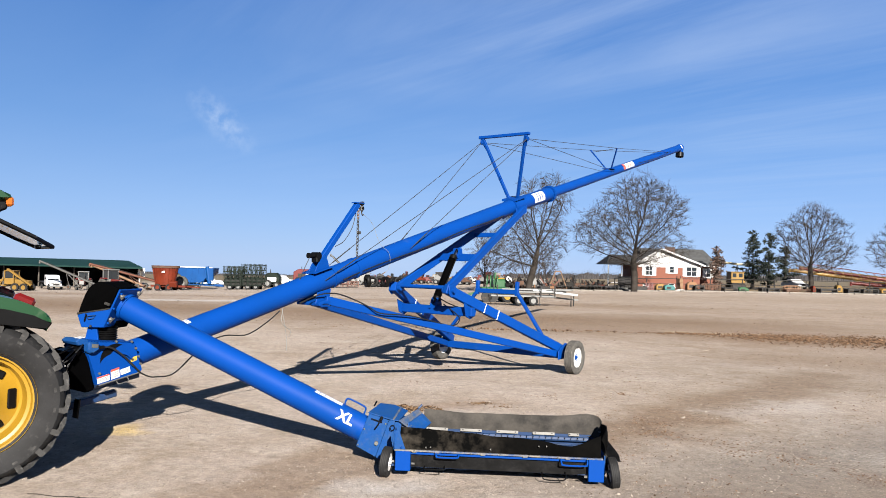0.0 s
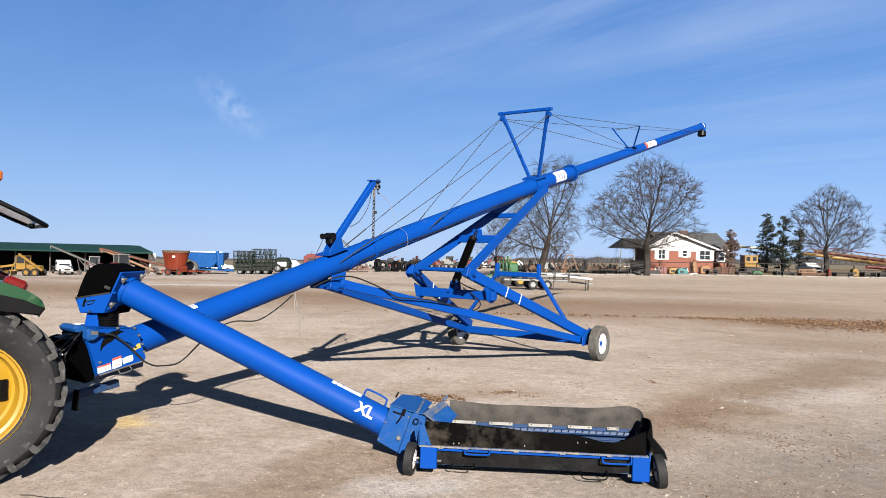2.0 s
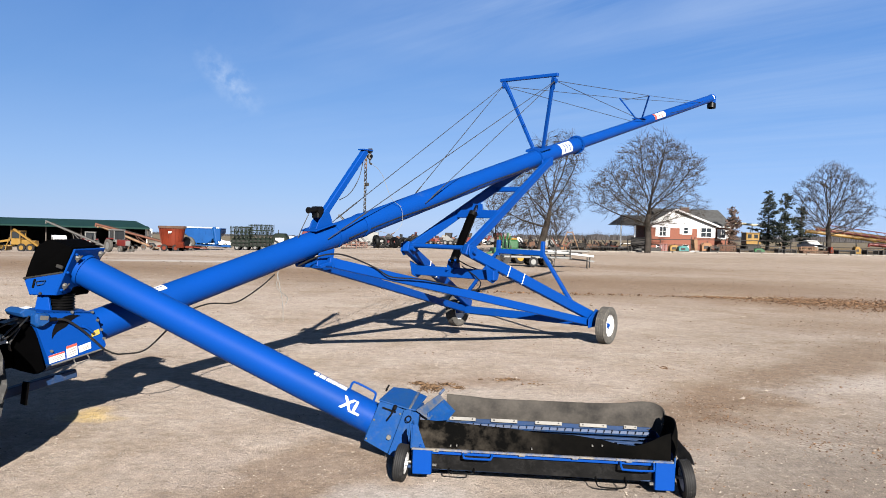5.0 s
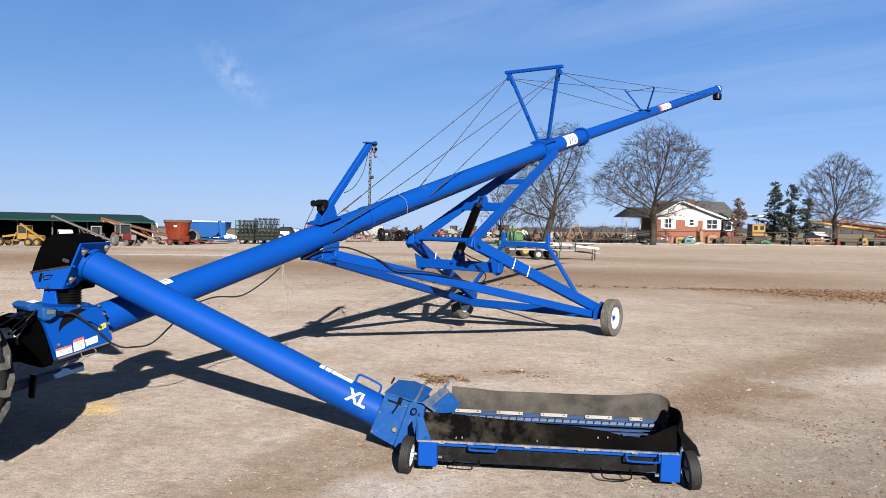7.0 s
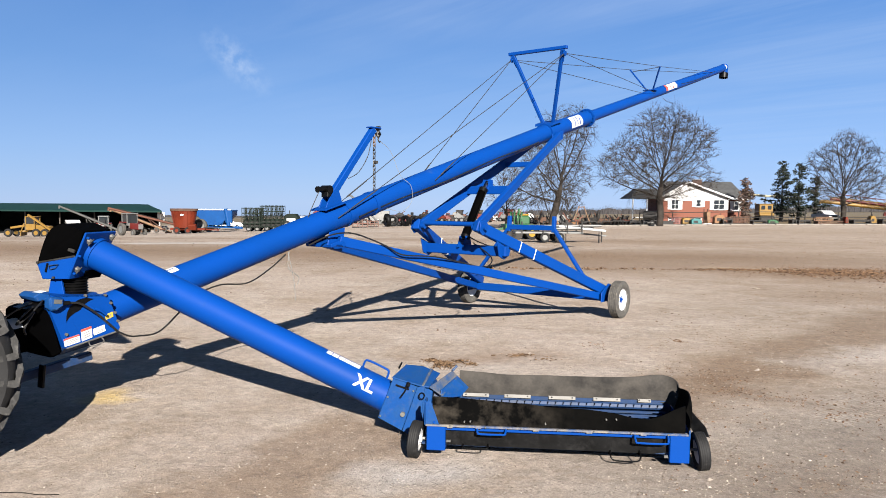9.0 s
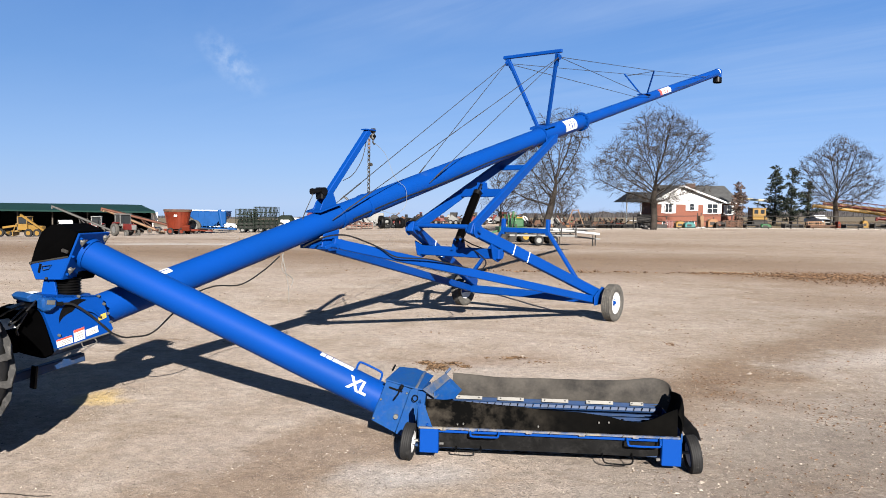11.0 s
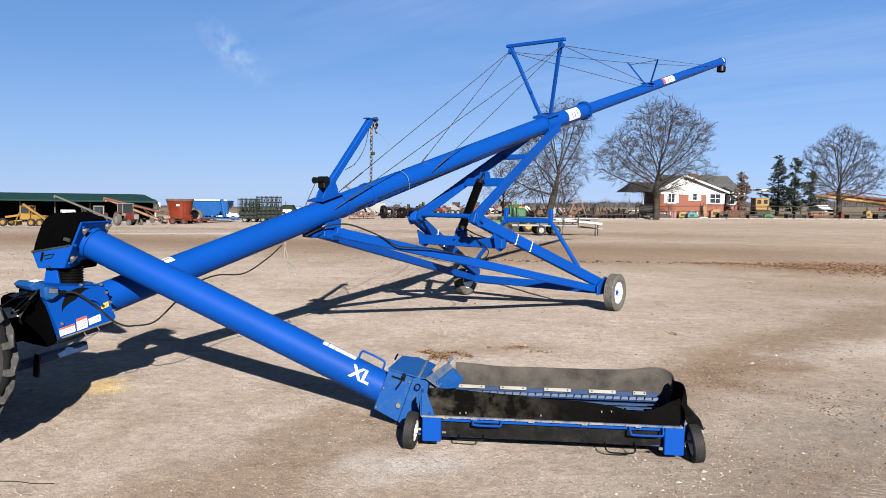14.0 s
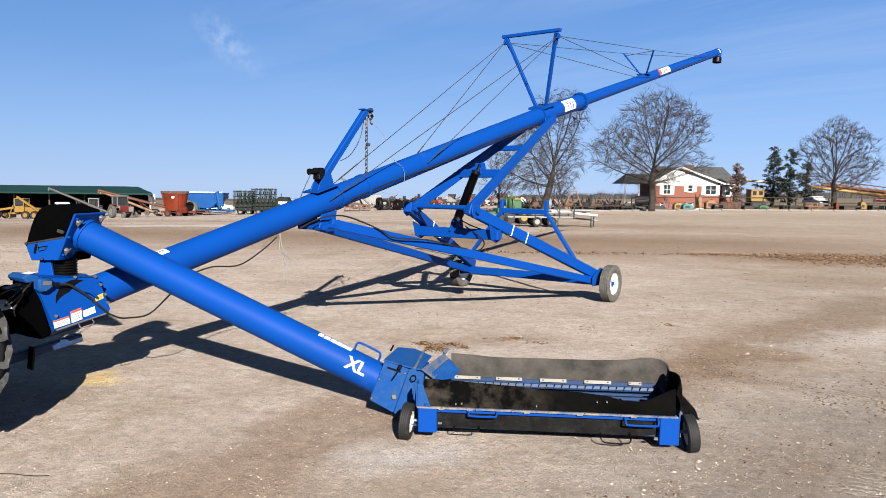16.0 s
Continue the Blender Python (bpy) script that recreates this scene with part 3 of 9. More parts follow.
    bp = N("ShaderNodeBump"); bp.inputs["Strength"].default_value, bp.inputs["Distance"].default_value = 0.85, 0.03
    hs = N("ShaderNodeMath"); hs.operation = "ADD"
    gt = N("ShaderNodeMath"); gt.operation = "ADD"
    L(noise_tex(3.2, 11, 0.8), gt.inputs[0]); L(mul(noise_tex(34.0, 5, 0.75), 0.22), gt.inputs[1])
    L(gt.outputs[0], hs.inputs[0]); L(mul(st, 0.35), hs.inputs[1])
    h2 = N("ShaderNodeMath"); h2.operation = "ADD"
    L(hs.outputs[0], h2.inputs[0]); L(mul(tread, 0.25), h2.inputs[1])
    L(h2.outputs[0], bp.inputs["Height"]); L(bp.outputs[0], b.inputs["Normal"])
    return m


def relief(x, y):
    return noise.fractal(Vector((x * 0.35, y * 0.35, 3.0)), 0.9, 2.1, 5) * 0.022 * min(1.0, max(0.0, (60 - abs(y)) / 30))


def build_ground():
    def axis(lo, mid0, mid1, hi, step, growth):
        v, d = [mid0], step
        while v[-1] < mid1:
            v.append(v[-1] + step)
        d = step
        while v[-1] < hi:
            d *= growth
            v.append(v[-1] + d)
        w, d = [mid0], step
        while w[-1] > lo:
            d *= growth
            w.append(w[-1] - d)
        return np.array(w[:0:-1] + v)
    xs, ys = axis(-2600, -7, 9, 2600, 0.16, 1.05), axis(-600, 1.5, 22, 3400, 0.16, 1.045)
    X, Y = np.meshgrid(xs, ys)
    Z = ground_z(X, Y)
    Z = Z + np.array([relief(x, y) for x, y in zip(X.ravel(), Y.ravel())]).reshape(X.shape)
    nx, ny = len(xs), len(ys)
    verts = np.stack([X, Y, Z], -1).reshape(-1, 3)
    idx = np.arange(nx * ny).reshape(ny, nx)
    faces = np.stack([idx[:-1, :-1], idx[:-1, 1:], idx[1:, 1:], idx[1:, :-1]], -1).reshape(-1, 4)
    me = bpy.data.meshes.new("ground")
    me.from_pydata(verts.tolist(), [], faces.tolist())
    me.materials.append(ground_material())
    for p in me.polygons:
        p.use_smooth = True
    return tagged(new("ground", me), "packed tan gravel and dirt yard with brown wheel tracks", "ground", kind="structure")


build_ground()

# ---- the grain auger: x along the boom, -y its side towards the sun, z up ----
AUGER = pose(1.779, 14.924, 0, 0, 0, 54.676)
BOOM = [Vector((-9.35, 0, 1.03)), Vector((-5.92, 0, 1.967)), Vector((0.47, 0, 3.73)), Vector((2.1, 0, 4.14)), Vector((12.95, 0, 6.93))]
R_LOW, R_UP = 0.168, 0.128


def boom_at(x):
    for a, b in zip(BOOM, BOOM[1:]):
        if x <= b.x or b is BOOM[-1]:
            return a + (b - a) * ((x - a.x) / (b.x - a.x))


def build_auger():
    a = thing("grain_auger", AUGER, "long blue portable grain auger on a folding wheeled undercarriage", "grain auger")
    low = part("lower_tube", sweep(B(), [boom_at(x) for x in (-9.35, -5.92, -2.5, 0.47, 2.08)], R_LOW, 40), BLUE, a)
    up = part("upper_tube", sweep(B(), [boom_at(x) for x in (2.08, 7.5, 12.98)], R_UP, 36), BLUE, a)
    d = (BOOM[4] - BOOM[3]).normalized()
    # flange with bolts
    p = boom_at(2.1)
    fl = B()
    for s in (-0.022, 0.022):
        lathe(fl, [(0.21, -0.014), (0.21, 0.014)], 32, axis_m(p + d * s, d))
    fl = part("flange", fl, BLUE, a)
    f = frame_of((0, 0, 0), d)
    for k in range(14):
        an = 2 * math.pi * k / 14
        q = p + 0.19 * (math.cos(an) * f.col[0] + math.sin(an) * f.col[1])
        part("bolt", rod(B(), q - d * 0.06, q + d * 0.06, 0.013, 6), BLUE, fl)
    # discharge end
    end = B()
    rod(end, (12.95, 0, 6.92), (13.02, 0, 6.945), R_UP + 0.012, 32)
    lathe(end, [(0.14, -0.10), (0.14, 0.14), (0.11, 0.19), (0.0, 0.2)], 32, axis_m((13.0, 0, 6.86), (0.24, 0, 1)))
    sp = part("discharge_spout", end, BLUE, a)
    part("spout_boot", lathe(B(), [(0.148, -0.12), (0.148, 0.04), (0.13, 0.04), (0.13, -0.12)], 28, axis_m((13.02, 0, 6.72), (0.1, 0, 1)), close=True), BLACK_STEEL, sp, "short black rubber spout boot")
    part("end_sticker", tube_patch(B(), (12.6, 0, 6.84), (12.98, 0, 6.94), R_UP, 0.24, 0.36, 30, 100), STICKER, sp)
    # logo stickers with plain dark strokes
    def sticker(x0, x1, r, a0, a1, strokes, col=BLUE):
        q0, q1 = boom_at(x0), boom_at(x1)
        length = (q1 - q0).length
        s = part("sticker", tube_patch(B(), q0, q1, r, 0, length, a0, a1), STICKER, a, "white logo sticker")
        for u0, u1, b0, b1 in strokes:
            g = B()
            tube_patch(g, q0, q1, r, length * u0, length * u1, a0 + (a1 - a0) * b0, a0 + (a1 - a0) * b1, 0.0055)
            part("logo_mark", g, col, s)
    sticker(1.05, 1.58, R_LOW, 25, 115, [(0.28, 0.34, 0.15, 0.85), (0.5, 0.56, 0.15, 0.8), (0.72, 0.78, 0.3, 0.85)])
    sticker(6.95, 7.85, R_UP, 20, 105, [(0.0, 0.18, 0.0, 1.0), (0.4, 0.46, 0.4, 0.9), (0.62, 0.68, 0.4, 0.9)], STICKER_RED)
    sticker(-8.64, -8.42, R_LOW, -5, 35, [(0.2, 0.9, 0.4, 0.5)])
    # tall mast on a saddle
    sd = B()
    c = boom_at(0.28)
    lathe(sd, [(R_LOW + 0.03, -0.16), (R_LOW + 0.03, 0.16)], 32, axis_m(c, d))
    prism(sd, [(0.1, 3.78), (0.52, 3.90), (0.52, 3.94), (0.1, 3.83)], -0.2, 0.2)
    prism(sd, [(0.12, 3.36), (0.6, 3.55), (0.62, 3.72), (0.12, 3.62)], -0.19, -0.165, bevel=0.006)
    prism(sd, [(0.12, 3.36), (0.6, 3.55), (0.62, 3.72), (0.12, 3.62)], 0.165, 0.19, bevel=0.006)
    part("saddle", sd, BLUE, a)
    for s in (-1, 1):
        part("mast_leg", beam(B(), (0.29, s * 0.1, 3.82), (-0.22, s * 0.56, 5.22), 0.065, 0.065, (1, 0, 0)), BLUE, a)
        ho = B()
        beam(ho, (-0.24, s * 0.60, 5.2), (-0.12, s * 0.52, 4.98), 0.025, 0.05, (1, 0, 0))
        lathe(ho, [(0.05, -0.015), (0.05, 0.015)], 14, axis_m((-0.2, s * 0.6, 5.13), (0, 1, 0.2)))
        part("cable_hook", ho, BLUE, a)
    part("mast_bar", beam(B(), (-0.22, -0.66, 5.245), (-0.22, 0.66, 5.245), 0.065, 0.07, (1, 0, 0)), BLUE, a)
    # short second mast
    for s in (-1, 1):
        b = boom_at(6.05)
        part("short_mast_leg", beam(B(), (6.05, s * 0.07, b.z + 0.1), (5.62, s * 0.41, 5.80), 0.035, 0.035, (1, 0, 0), 0.004), BLUE, a)
    part("short_mast_stay", rod(B(), (5.62, -0.41, 5.79), (5.66, 0.4, 5.74), 0.008, 6), CABLE, a)
    part("short_mast_foot", box(B(), (6.05, 0, boom_at(6.05).z + 0.115), (0.26, 0.32, 0.02), bevel=0.004), BLUE, a)
    # stay cables with turnbuckles
    def cable(pts, name="stay_cable"):
        part(name, sweep(B(), pts, 0.0065, 5), CABLE, a)
    def turnbuckle(p0, p1):
        p0, p1 = Vector(p0), Vector(p1)
        t = B()
        sweep(t, [p0, p0 + (p1 - p0) * 0.25], 0.006, 6)
        sweep(t, [p0 + (p1 - p0) * 0.25, p0 + (p1 - p0) * 0.75], 0.010, 6)
        sweep(t, [p0 + (p1 - p0) * 0.75, p1], 0.006, 6)
        part("turnbuckle", t, CABLE, a)
    for s in (-1, 1):
        top = Vector((-0.22, s * 0.6, 5.13))
        lo = Vector((-6.05, s * 0.185, 1.97)) if s < 0 else Vector((-5.75, 0.16, 2.13))
        near_end = lo + (top - lo) * 0.17
        cable([near_end, top]); turnbuckle(lo, near_end)
        lo = Vector((-3.85, s * 0.185, 2.55))
        near_end = lo + (top - lo) * 0.16
        cable([near_end, top]); turnbuckle(lo, near_end)
        tip = boom_at(11.3) + Vector((0, s * 0.13, 0.02))
        cable([top, Vector((5.62, s * 0.41, 5.8)), tip])
        cable([top, boom_at(6.1) + Vector((0, s * 0.14, 0.03))])
    # hydraulic line along the tube
    hl = B()
    sweep(hl, spline([boom_at(x) + Vector((0, -R_LOW * 0.92, -0.07 + 0.015 * math.sin(x * 2.3))) for x in np.linspace(-5.6, -0.4, 12)]), 0.012, 5)
    part("hydraulic_line", hl, HOSE, a)
    sweep(hl2 := B(), spline([boom_at(x) + Vector((0, -R_UP * 0.95, 0.02 - 0.05 * math.sin((x - 8.2) * 1.0))) for x in np.linspace(8.2, 11.6, 8)]), 0.012, 5)
    part("rope_line", hl2, HOSE, a)
    return a


auger = build_auger()


def build_undercarriage(a):
    piv = (-6.1, 0.24, 1.66)
    elbow = (-3.22, 0.64, 1.79)
    # bracket under the boom
    br = B()
    for s in (-1, 1):
        prism(br, [(-6.26, 1.60), (-5.95, 1.64), (-5.92, 1.84), (-6.22, 1.78)], s * 0.17, s * 0.19, bevel=0.006)
    box(br, (-6.08, 0, 1.64), (0.34, 0.5, 0.05), Euler((0, radians(-15), 0)).to_matrix(), 0.006)
    rod(br, (-6.1, -0.34, 1.62), (-6.1, 0.34, 1.62), 0.035, 12)
    part("pivot_bracket", br, BLUE, a)
    for s in (-1, 1):
        part("lower_arm", beam(B(), (piv[0], s * piv[1], piv[2]), (-0.12, s * 1.46, 0.40), 0.09, 0.135, bevel=0.01), BLUE, a)
        arm = part("lift_arm", beam(B(), (0.02, s * 1.44, 0.50), (elbow[0] - 0.1, s * (elbow[1] - 0.02), elbow[2] + 0.04), 0.12, 0.185, bevel=0.012), BLUE, a)
        e = Vector(elbow)
        st = Vector((0.02, s * 1.44, 0.50))
        ev = Vector((elbow[0], s * elbow[1], elbow[2]))
        for u in (0.62, 0.73):
            q = st + (ev - st) * u
            dd = (ev - st).normalized() * 0.011
            part("clamp_band", beam(B(), q - dd, q + dd, 0.129, 0.195, bevel=0.002), WHITE, arm, "white clamp band")
        part("upper_link", beam(B(), (elbow[0] + 0.02, s * (elbow[1] - 0.06), elbow[2] + 0.02), (0.38, s * 0.215, 3.60), 0.085, 0.165, bevel=0.012), BLUE, a)
        pl = B()
        prism(pl, [(-3.34, 1.74), (-3.26, 1.66), (-3.12, 1.68), (-3.08, 1.84), (-3.2, 1.92), (-3.32, 1.88)], s * 0.70, s * 0.72, bevel=0.006)
        rod(pl, (-3.22, s * 0.5, 1.79), (-3.22, s * 0.77, 1.79), 0.05, 14)
        part("elbow_plate", pl, BLUE, a)
        g = B()
        prism(g, [(-2.95, 1.56), (-2.52, 1.40), (-2.56, 1.30), (-2.72, 1.24), (-2.88, 1.30)], s * 0.79, s * 0.815, bevel=0.006)
        part("gusset", g, BLUE, a)
        g = B()
        prism(g, [(-0.35, 0.32), (0.12, 0.32), (0.12, 0.62), (-0.02, 0.66), (-0.35, 0.5)], s * 1.52, s * 1.54, bevel=0.006)
        part("gusset", g, BLUE, a)
        w = wheel(a, (0.02, s * 1.74, 0.36), (0, s, 0), 0.36, 0.2, 0.21, TYRE_DUSTY, WHITE, BLUE, ribs=4, dish=0.3)
        part("stub_axle", rod(B(), (0.02, s * 1.46, 0.36), (0.02, s * 1.8, 0.36), 0.035, 12), BLUE, a)
        # cradle at the back
        part("cradle_post", beam(B(), (-0.37, s * 0.51, 1.62), (-0.35, s * 0.51, 1.94), 0.07, 0.085, (1, 0, 0)), BLUE, a)
        part("cradle_leg", beam(B(), (-0.37, s * 0.53, 1.68), (-0.44, s * 1.3, 0.66), 0.06, 0.085, (1, 0, 0)), BLUE, a)
    part("cradle_bar", beam(B(), (-0.37, -0.55, 1.71), (-0.37, 0.55, 1.71), 0.08, 0.1, (0, 0, 1)), BLUE, a)
    part("axle_beam", beam(B(), (-0.12, -1.5, 0.40), (-0.12, 1.5, 0.40), 0.13, 0.15, (0, 0, 1), 0.012), BLUE, a)
    part("elbow_bar", rod(B(), (-3.21, -0.66, 1.84), (-3.21, 0.66, 1.84), 0.04, 14), BLUE, a)
    part("cross_beam", beam(B(), (-2.74, -0.88, 1.38), (-2.74, 0.88, 1.38), 0.14, 0.17, (0, 0, 1), 0.012), BLUE, a)
    part("upper_cross_beam", beam(B(), (-2.0, -0.46, 2.43), (-2.0, 0.46, 2.43), 0.13, 0.15, (0, 0, 1), 0.01), BLUE, a)
    part("top_cross_beam", beam(B(), (-0.84, -0.34, 2.95), (-0.84, 0.34, 2.95), 0.09, 0.1, (0, 0, 1), 0.01), BLUE, a)
    # hydraulic cylinder
    for s in (-0.06, 0.06):
        part("cylinder_lug", prism(B(), [(-2.86, 1.42), (-2.62, 1.42), (-2.66, 1.62), (-2.78, 1.62)], s - 0.012, s + 0.012), BLUE, a)
        part("cylinder_lug", prism(B(), [(-2.1, 2.42), (-1.9, 2.42), (-1.95, 2.62), (-2.05, 2.62)], s - 0.012, s + 0.012), BLUE, a)
    cy = part("hydraulic_cylinder", rod(B(), (-2.70, 0, 1.62), (-2.17, 0, 2.405), 0.07, 20), HOOD, a, "black hydraulic lift cylinder")
    en = B()
    rod(en, (-2.73, 0, 1.575), (-2.70, 0, 1.62), 0.082, 20)
    part("rod_gland", rod(B(), (-2.185, 0, 2.385), (-2.14, 0, 2.45), 0.08, 20), BLACK_STEEL, cy)
    for s in (-1, 1):
        part("side_pipe", rod(B(), (-2.68, s * 0.085, 1.66), (-2.19, s * 0.085, 2.385), 0.012, 8), BLACK_STEEL, cy)
    rod(en, (-2.72, -0.09, 1.57), (-2.72, 0.09, 1.57), 0.028, 10)
    part("end_cap", en, BLACK_STEEL, cy)
    part("piston_rod", rod(B(), (-2.2, 0, 2.36), (-2.02, 0, 2.58), 0.035, 14), CHROME, cy, "polished steel piston rod")
    # hoses down the lower arm
    ho = B()
    sweep(ho, spline([(-6.6, -0.19, 1.62), (-6.33, -0.25, 1.73), (-6.1, -0.31, 1.77), (-5.84, -0.36, 1.74), (-5.4, -0.46, 1.58), (-5.14, -0.55, 1.44), (-4.74, -0.64, 1.40), (-4.45, -0.70, 1.37), (-3.9, -0.75, 1.26), (-3.3, -0.8, 1.15), (-2.95, -0.7, 1.28), (-2.75, -0.2, 1.5)]), 0.011, 6)
    part("hydraulic_hose", ho, HOSE, a)
    h2 = B()
    sweep(h2, spline([(-2.72, -0.05, 1.62), (-2.6, -0.25, 1.5), (-2.5, -0.5, 1.43), (-2.52, -0.75, 1.5), (-2.6, -0.84, 1.62)]), 0.011, 6)
    part("hydraulic_hose", h2, HOSE, a)
    # hoses hanging from the boom
    h3 = B()
    sweep(h3, spline([(-9.28, -0.28, 0.86), (-9.17, -0.28, 0.805), (-9.07, -0.28, 0.79), (-8.84, -0.28, 0.80), (-8.58, -0.26, 0.97), (-8.35, -0.22, 1.13), (-8.0, -0.2, 1.22), (-7.6, -0.19, 1.21), (-7.25, -0.19, 1.36), (-7.0, -0.19, 1.52)]), 0.0095, 6)
    part("hydraulic_hose", h3, HOSE, a)
    h4 = B()
    sweep(h4, spline([(-6.95, -0.18, 1.55), (-6.9, -0.2, 1.3), (-6.86, -0.2, 1.1), (-6.85, -0.2, 0.92)]), 0.0045, 5)
    sweep(h4, spline([(-6.93, -0.18, 1.56), (-6.96, -0.2, 1.35), (-6.8, -0.21, 1.22), (-6.82, -0.2, 1.12)]), 0.0045, 5)
    part("loose_wires", h4, ROPE, a)


build_undercarriage(auger)


def build_jib(a):
    """The small crane with its winch, chain and rope that hangs the swing tube."""
    f = B()
    prism(f, [(-6.2, 2.06), (-5.86, 2.15), (-5.875, 2.24), (-5.93, 2.36), (-5.985, 2.37), (-6.07, 2.27), (-6.13, 2.2)], -0.075, -0.055, bevel=0.004)
    prism(f, [(-6.2, 2.06), (-5.86, 2.15), (-5.875, 2.24), (-5.93, 2.36), (-5.985, 2.37), (-6.07, 2.27), (-6.13, 2.2)], 0.055, 0.075, bevel=0.004)
    box(f, (-6.05, 0, 2.13), (0.42, 0.3, 0.02), Euler((0, radians(-15.5), 0)).to_matrix(), 0.004)
    part("jib_foot", f, BLUE, a)
    j = part("jib", beam(B(), (-6.03, 0, 2.24), (-5.13, 0, 3.27), 0.085, 0.095, bevel=0.01), BLUE, a)
    t = B()
    box(t, (-5.12, 0, 3.285), (0.22, 0.11, 0.018), None, 0.003)
    part("jib_cap", t, BLUE, j)
    pu = B()
    rod(pu, (-5.02, -0.025, 3.285), (-5.02, 0.025, 3.285), 0.035, 16)
    box(pu, (-5.02, 0, 3.20), (0.07, 0.055, 0.11), None, 0.022)
    hk = part("hook_block", pu, CHAIN, j, "grey steel pulley block")
    part("block_hook", sweep(B(), spline([(-5.02, 0, 3.15), (-5.02, 0, 3.11), (-4.995, 0, 3.085), (-4.975, 0, 3.10)]), 0.011, 6), CHAIN, hk)
    part("sheave", rod(B(), (-5.02, -0.036, 3.20), (-5.02, 0.036, 3.20), 0.026, 14), BLACK_STEEL, hk)
    w = B()
    rod(w, (-6.27, -0.02, 2.355), (-6.10, -0.02, 2.37), 0.037, 18)
    rod(w, (-6.285, -0.02, 2.353), (-6.26, -0.02, 2.356), 0.044, 18)
    rod(w, (-6.09, -0.075, 2.36), (-6.09, 0.075, 2.36), 0.055, 18)
    box(w, (-6.09, 0, 2.295), (0.09, 0.13, 0.09), None, 0.012)
    part("winch", w, BLACK_STEEL, a, "black electric winch motor")
    # chain of separate links
    n, z0, z1 = 17, 3.2, 2.2
    for k in range(n):
        z = z0 + (z1 - z0) * (k + 0.5) / n
        L = abs(z1 - z0) / n * 0.72
        pts = []
        for q in range(11):
            an = 2 * math.pi * q / 10
            u, v = 0.02 * math.cos(an), L * math.sin(an)
            pts.append((-5.11 + (u if k % 2 else 0), (0 if k % 2 else u), z + v))
        part("chain_link", sweep(B(), pts, 0.0075, 5), CHAIN if k > 2 else RUST, j)
    s = B()
    box(s, (-5.11, -0.02, 2.15), (0.07, 0.06, 0.12), None, 0.02)
    rod(s, (-5.11, -0.1, 2.24), (-5.11, 0.1, 2.24), 0.022, 10)
    part("shackle", s, CHAIN, a)
    part("chain_hook", rod(B(), (-5.08, -0.03, 2.78), (-5.08, 0.03, 2.78), 0.025, 10), CHAIN, a)
    r = B()
    sweep(r, spline([(-4.985, -0.02, 3.09), (-4.78, -0.04, 2.95), (-4.62, -0.1, 2.6), (-4.48, -0.19, 2.45), (-4.5, -0.22, 2.2), (-4.72, -0.21, 2.06), (-5.05, -0.2, 2.1)]), 0.0032, 5)
    part("pull_rope", r, ROPE, j, "pale pull rope hanging in a loop")
    q = B()
    sweep(q, spline([(-5.17, 0.0, 3.12), (-5.28, -0.02, 2.85), (-5.5, -0.05, 2.62), (-5.72, -0.06, 2.52)]), 0.006, 5)
    part("winch_wire", q, CABLE, a)
    q = B()
    sweep(q, spline([(-6.27, -0.04, 2.33), (-6.42, -0.05, 2.1), (-6.5, -0.05, 1.95), (-6.62, -0.08, 1.88)]), 0.006, 5)
    part("winch_wire", q, CABLE, a)
    cl = B()
    for x in (-5.2, -5.75):
        lathe(cl, [(R_LOW + 0.012, -0.03), (R_LOW + 0.012, 0.03)], 32, axis_m(boom_at(x), BOOM[2] - BOOM[1]))
    part("tube_clamp", cl, BLUE, a)


build_jib(auger)


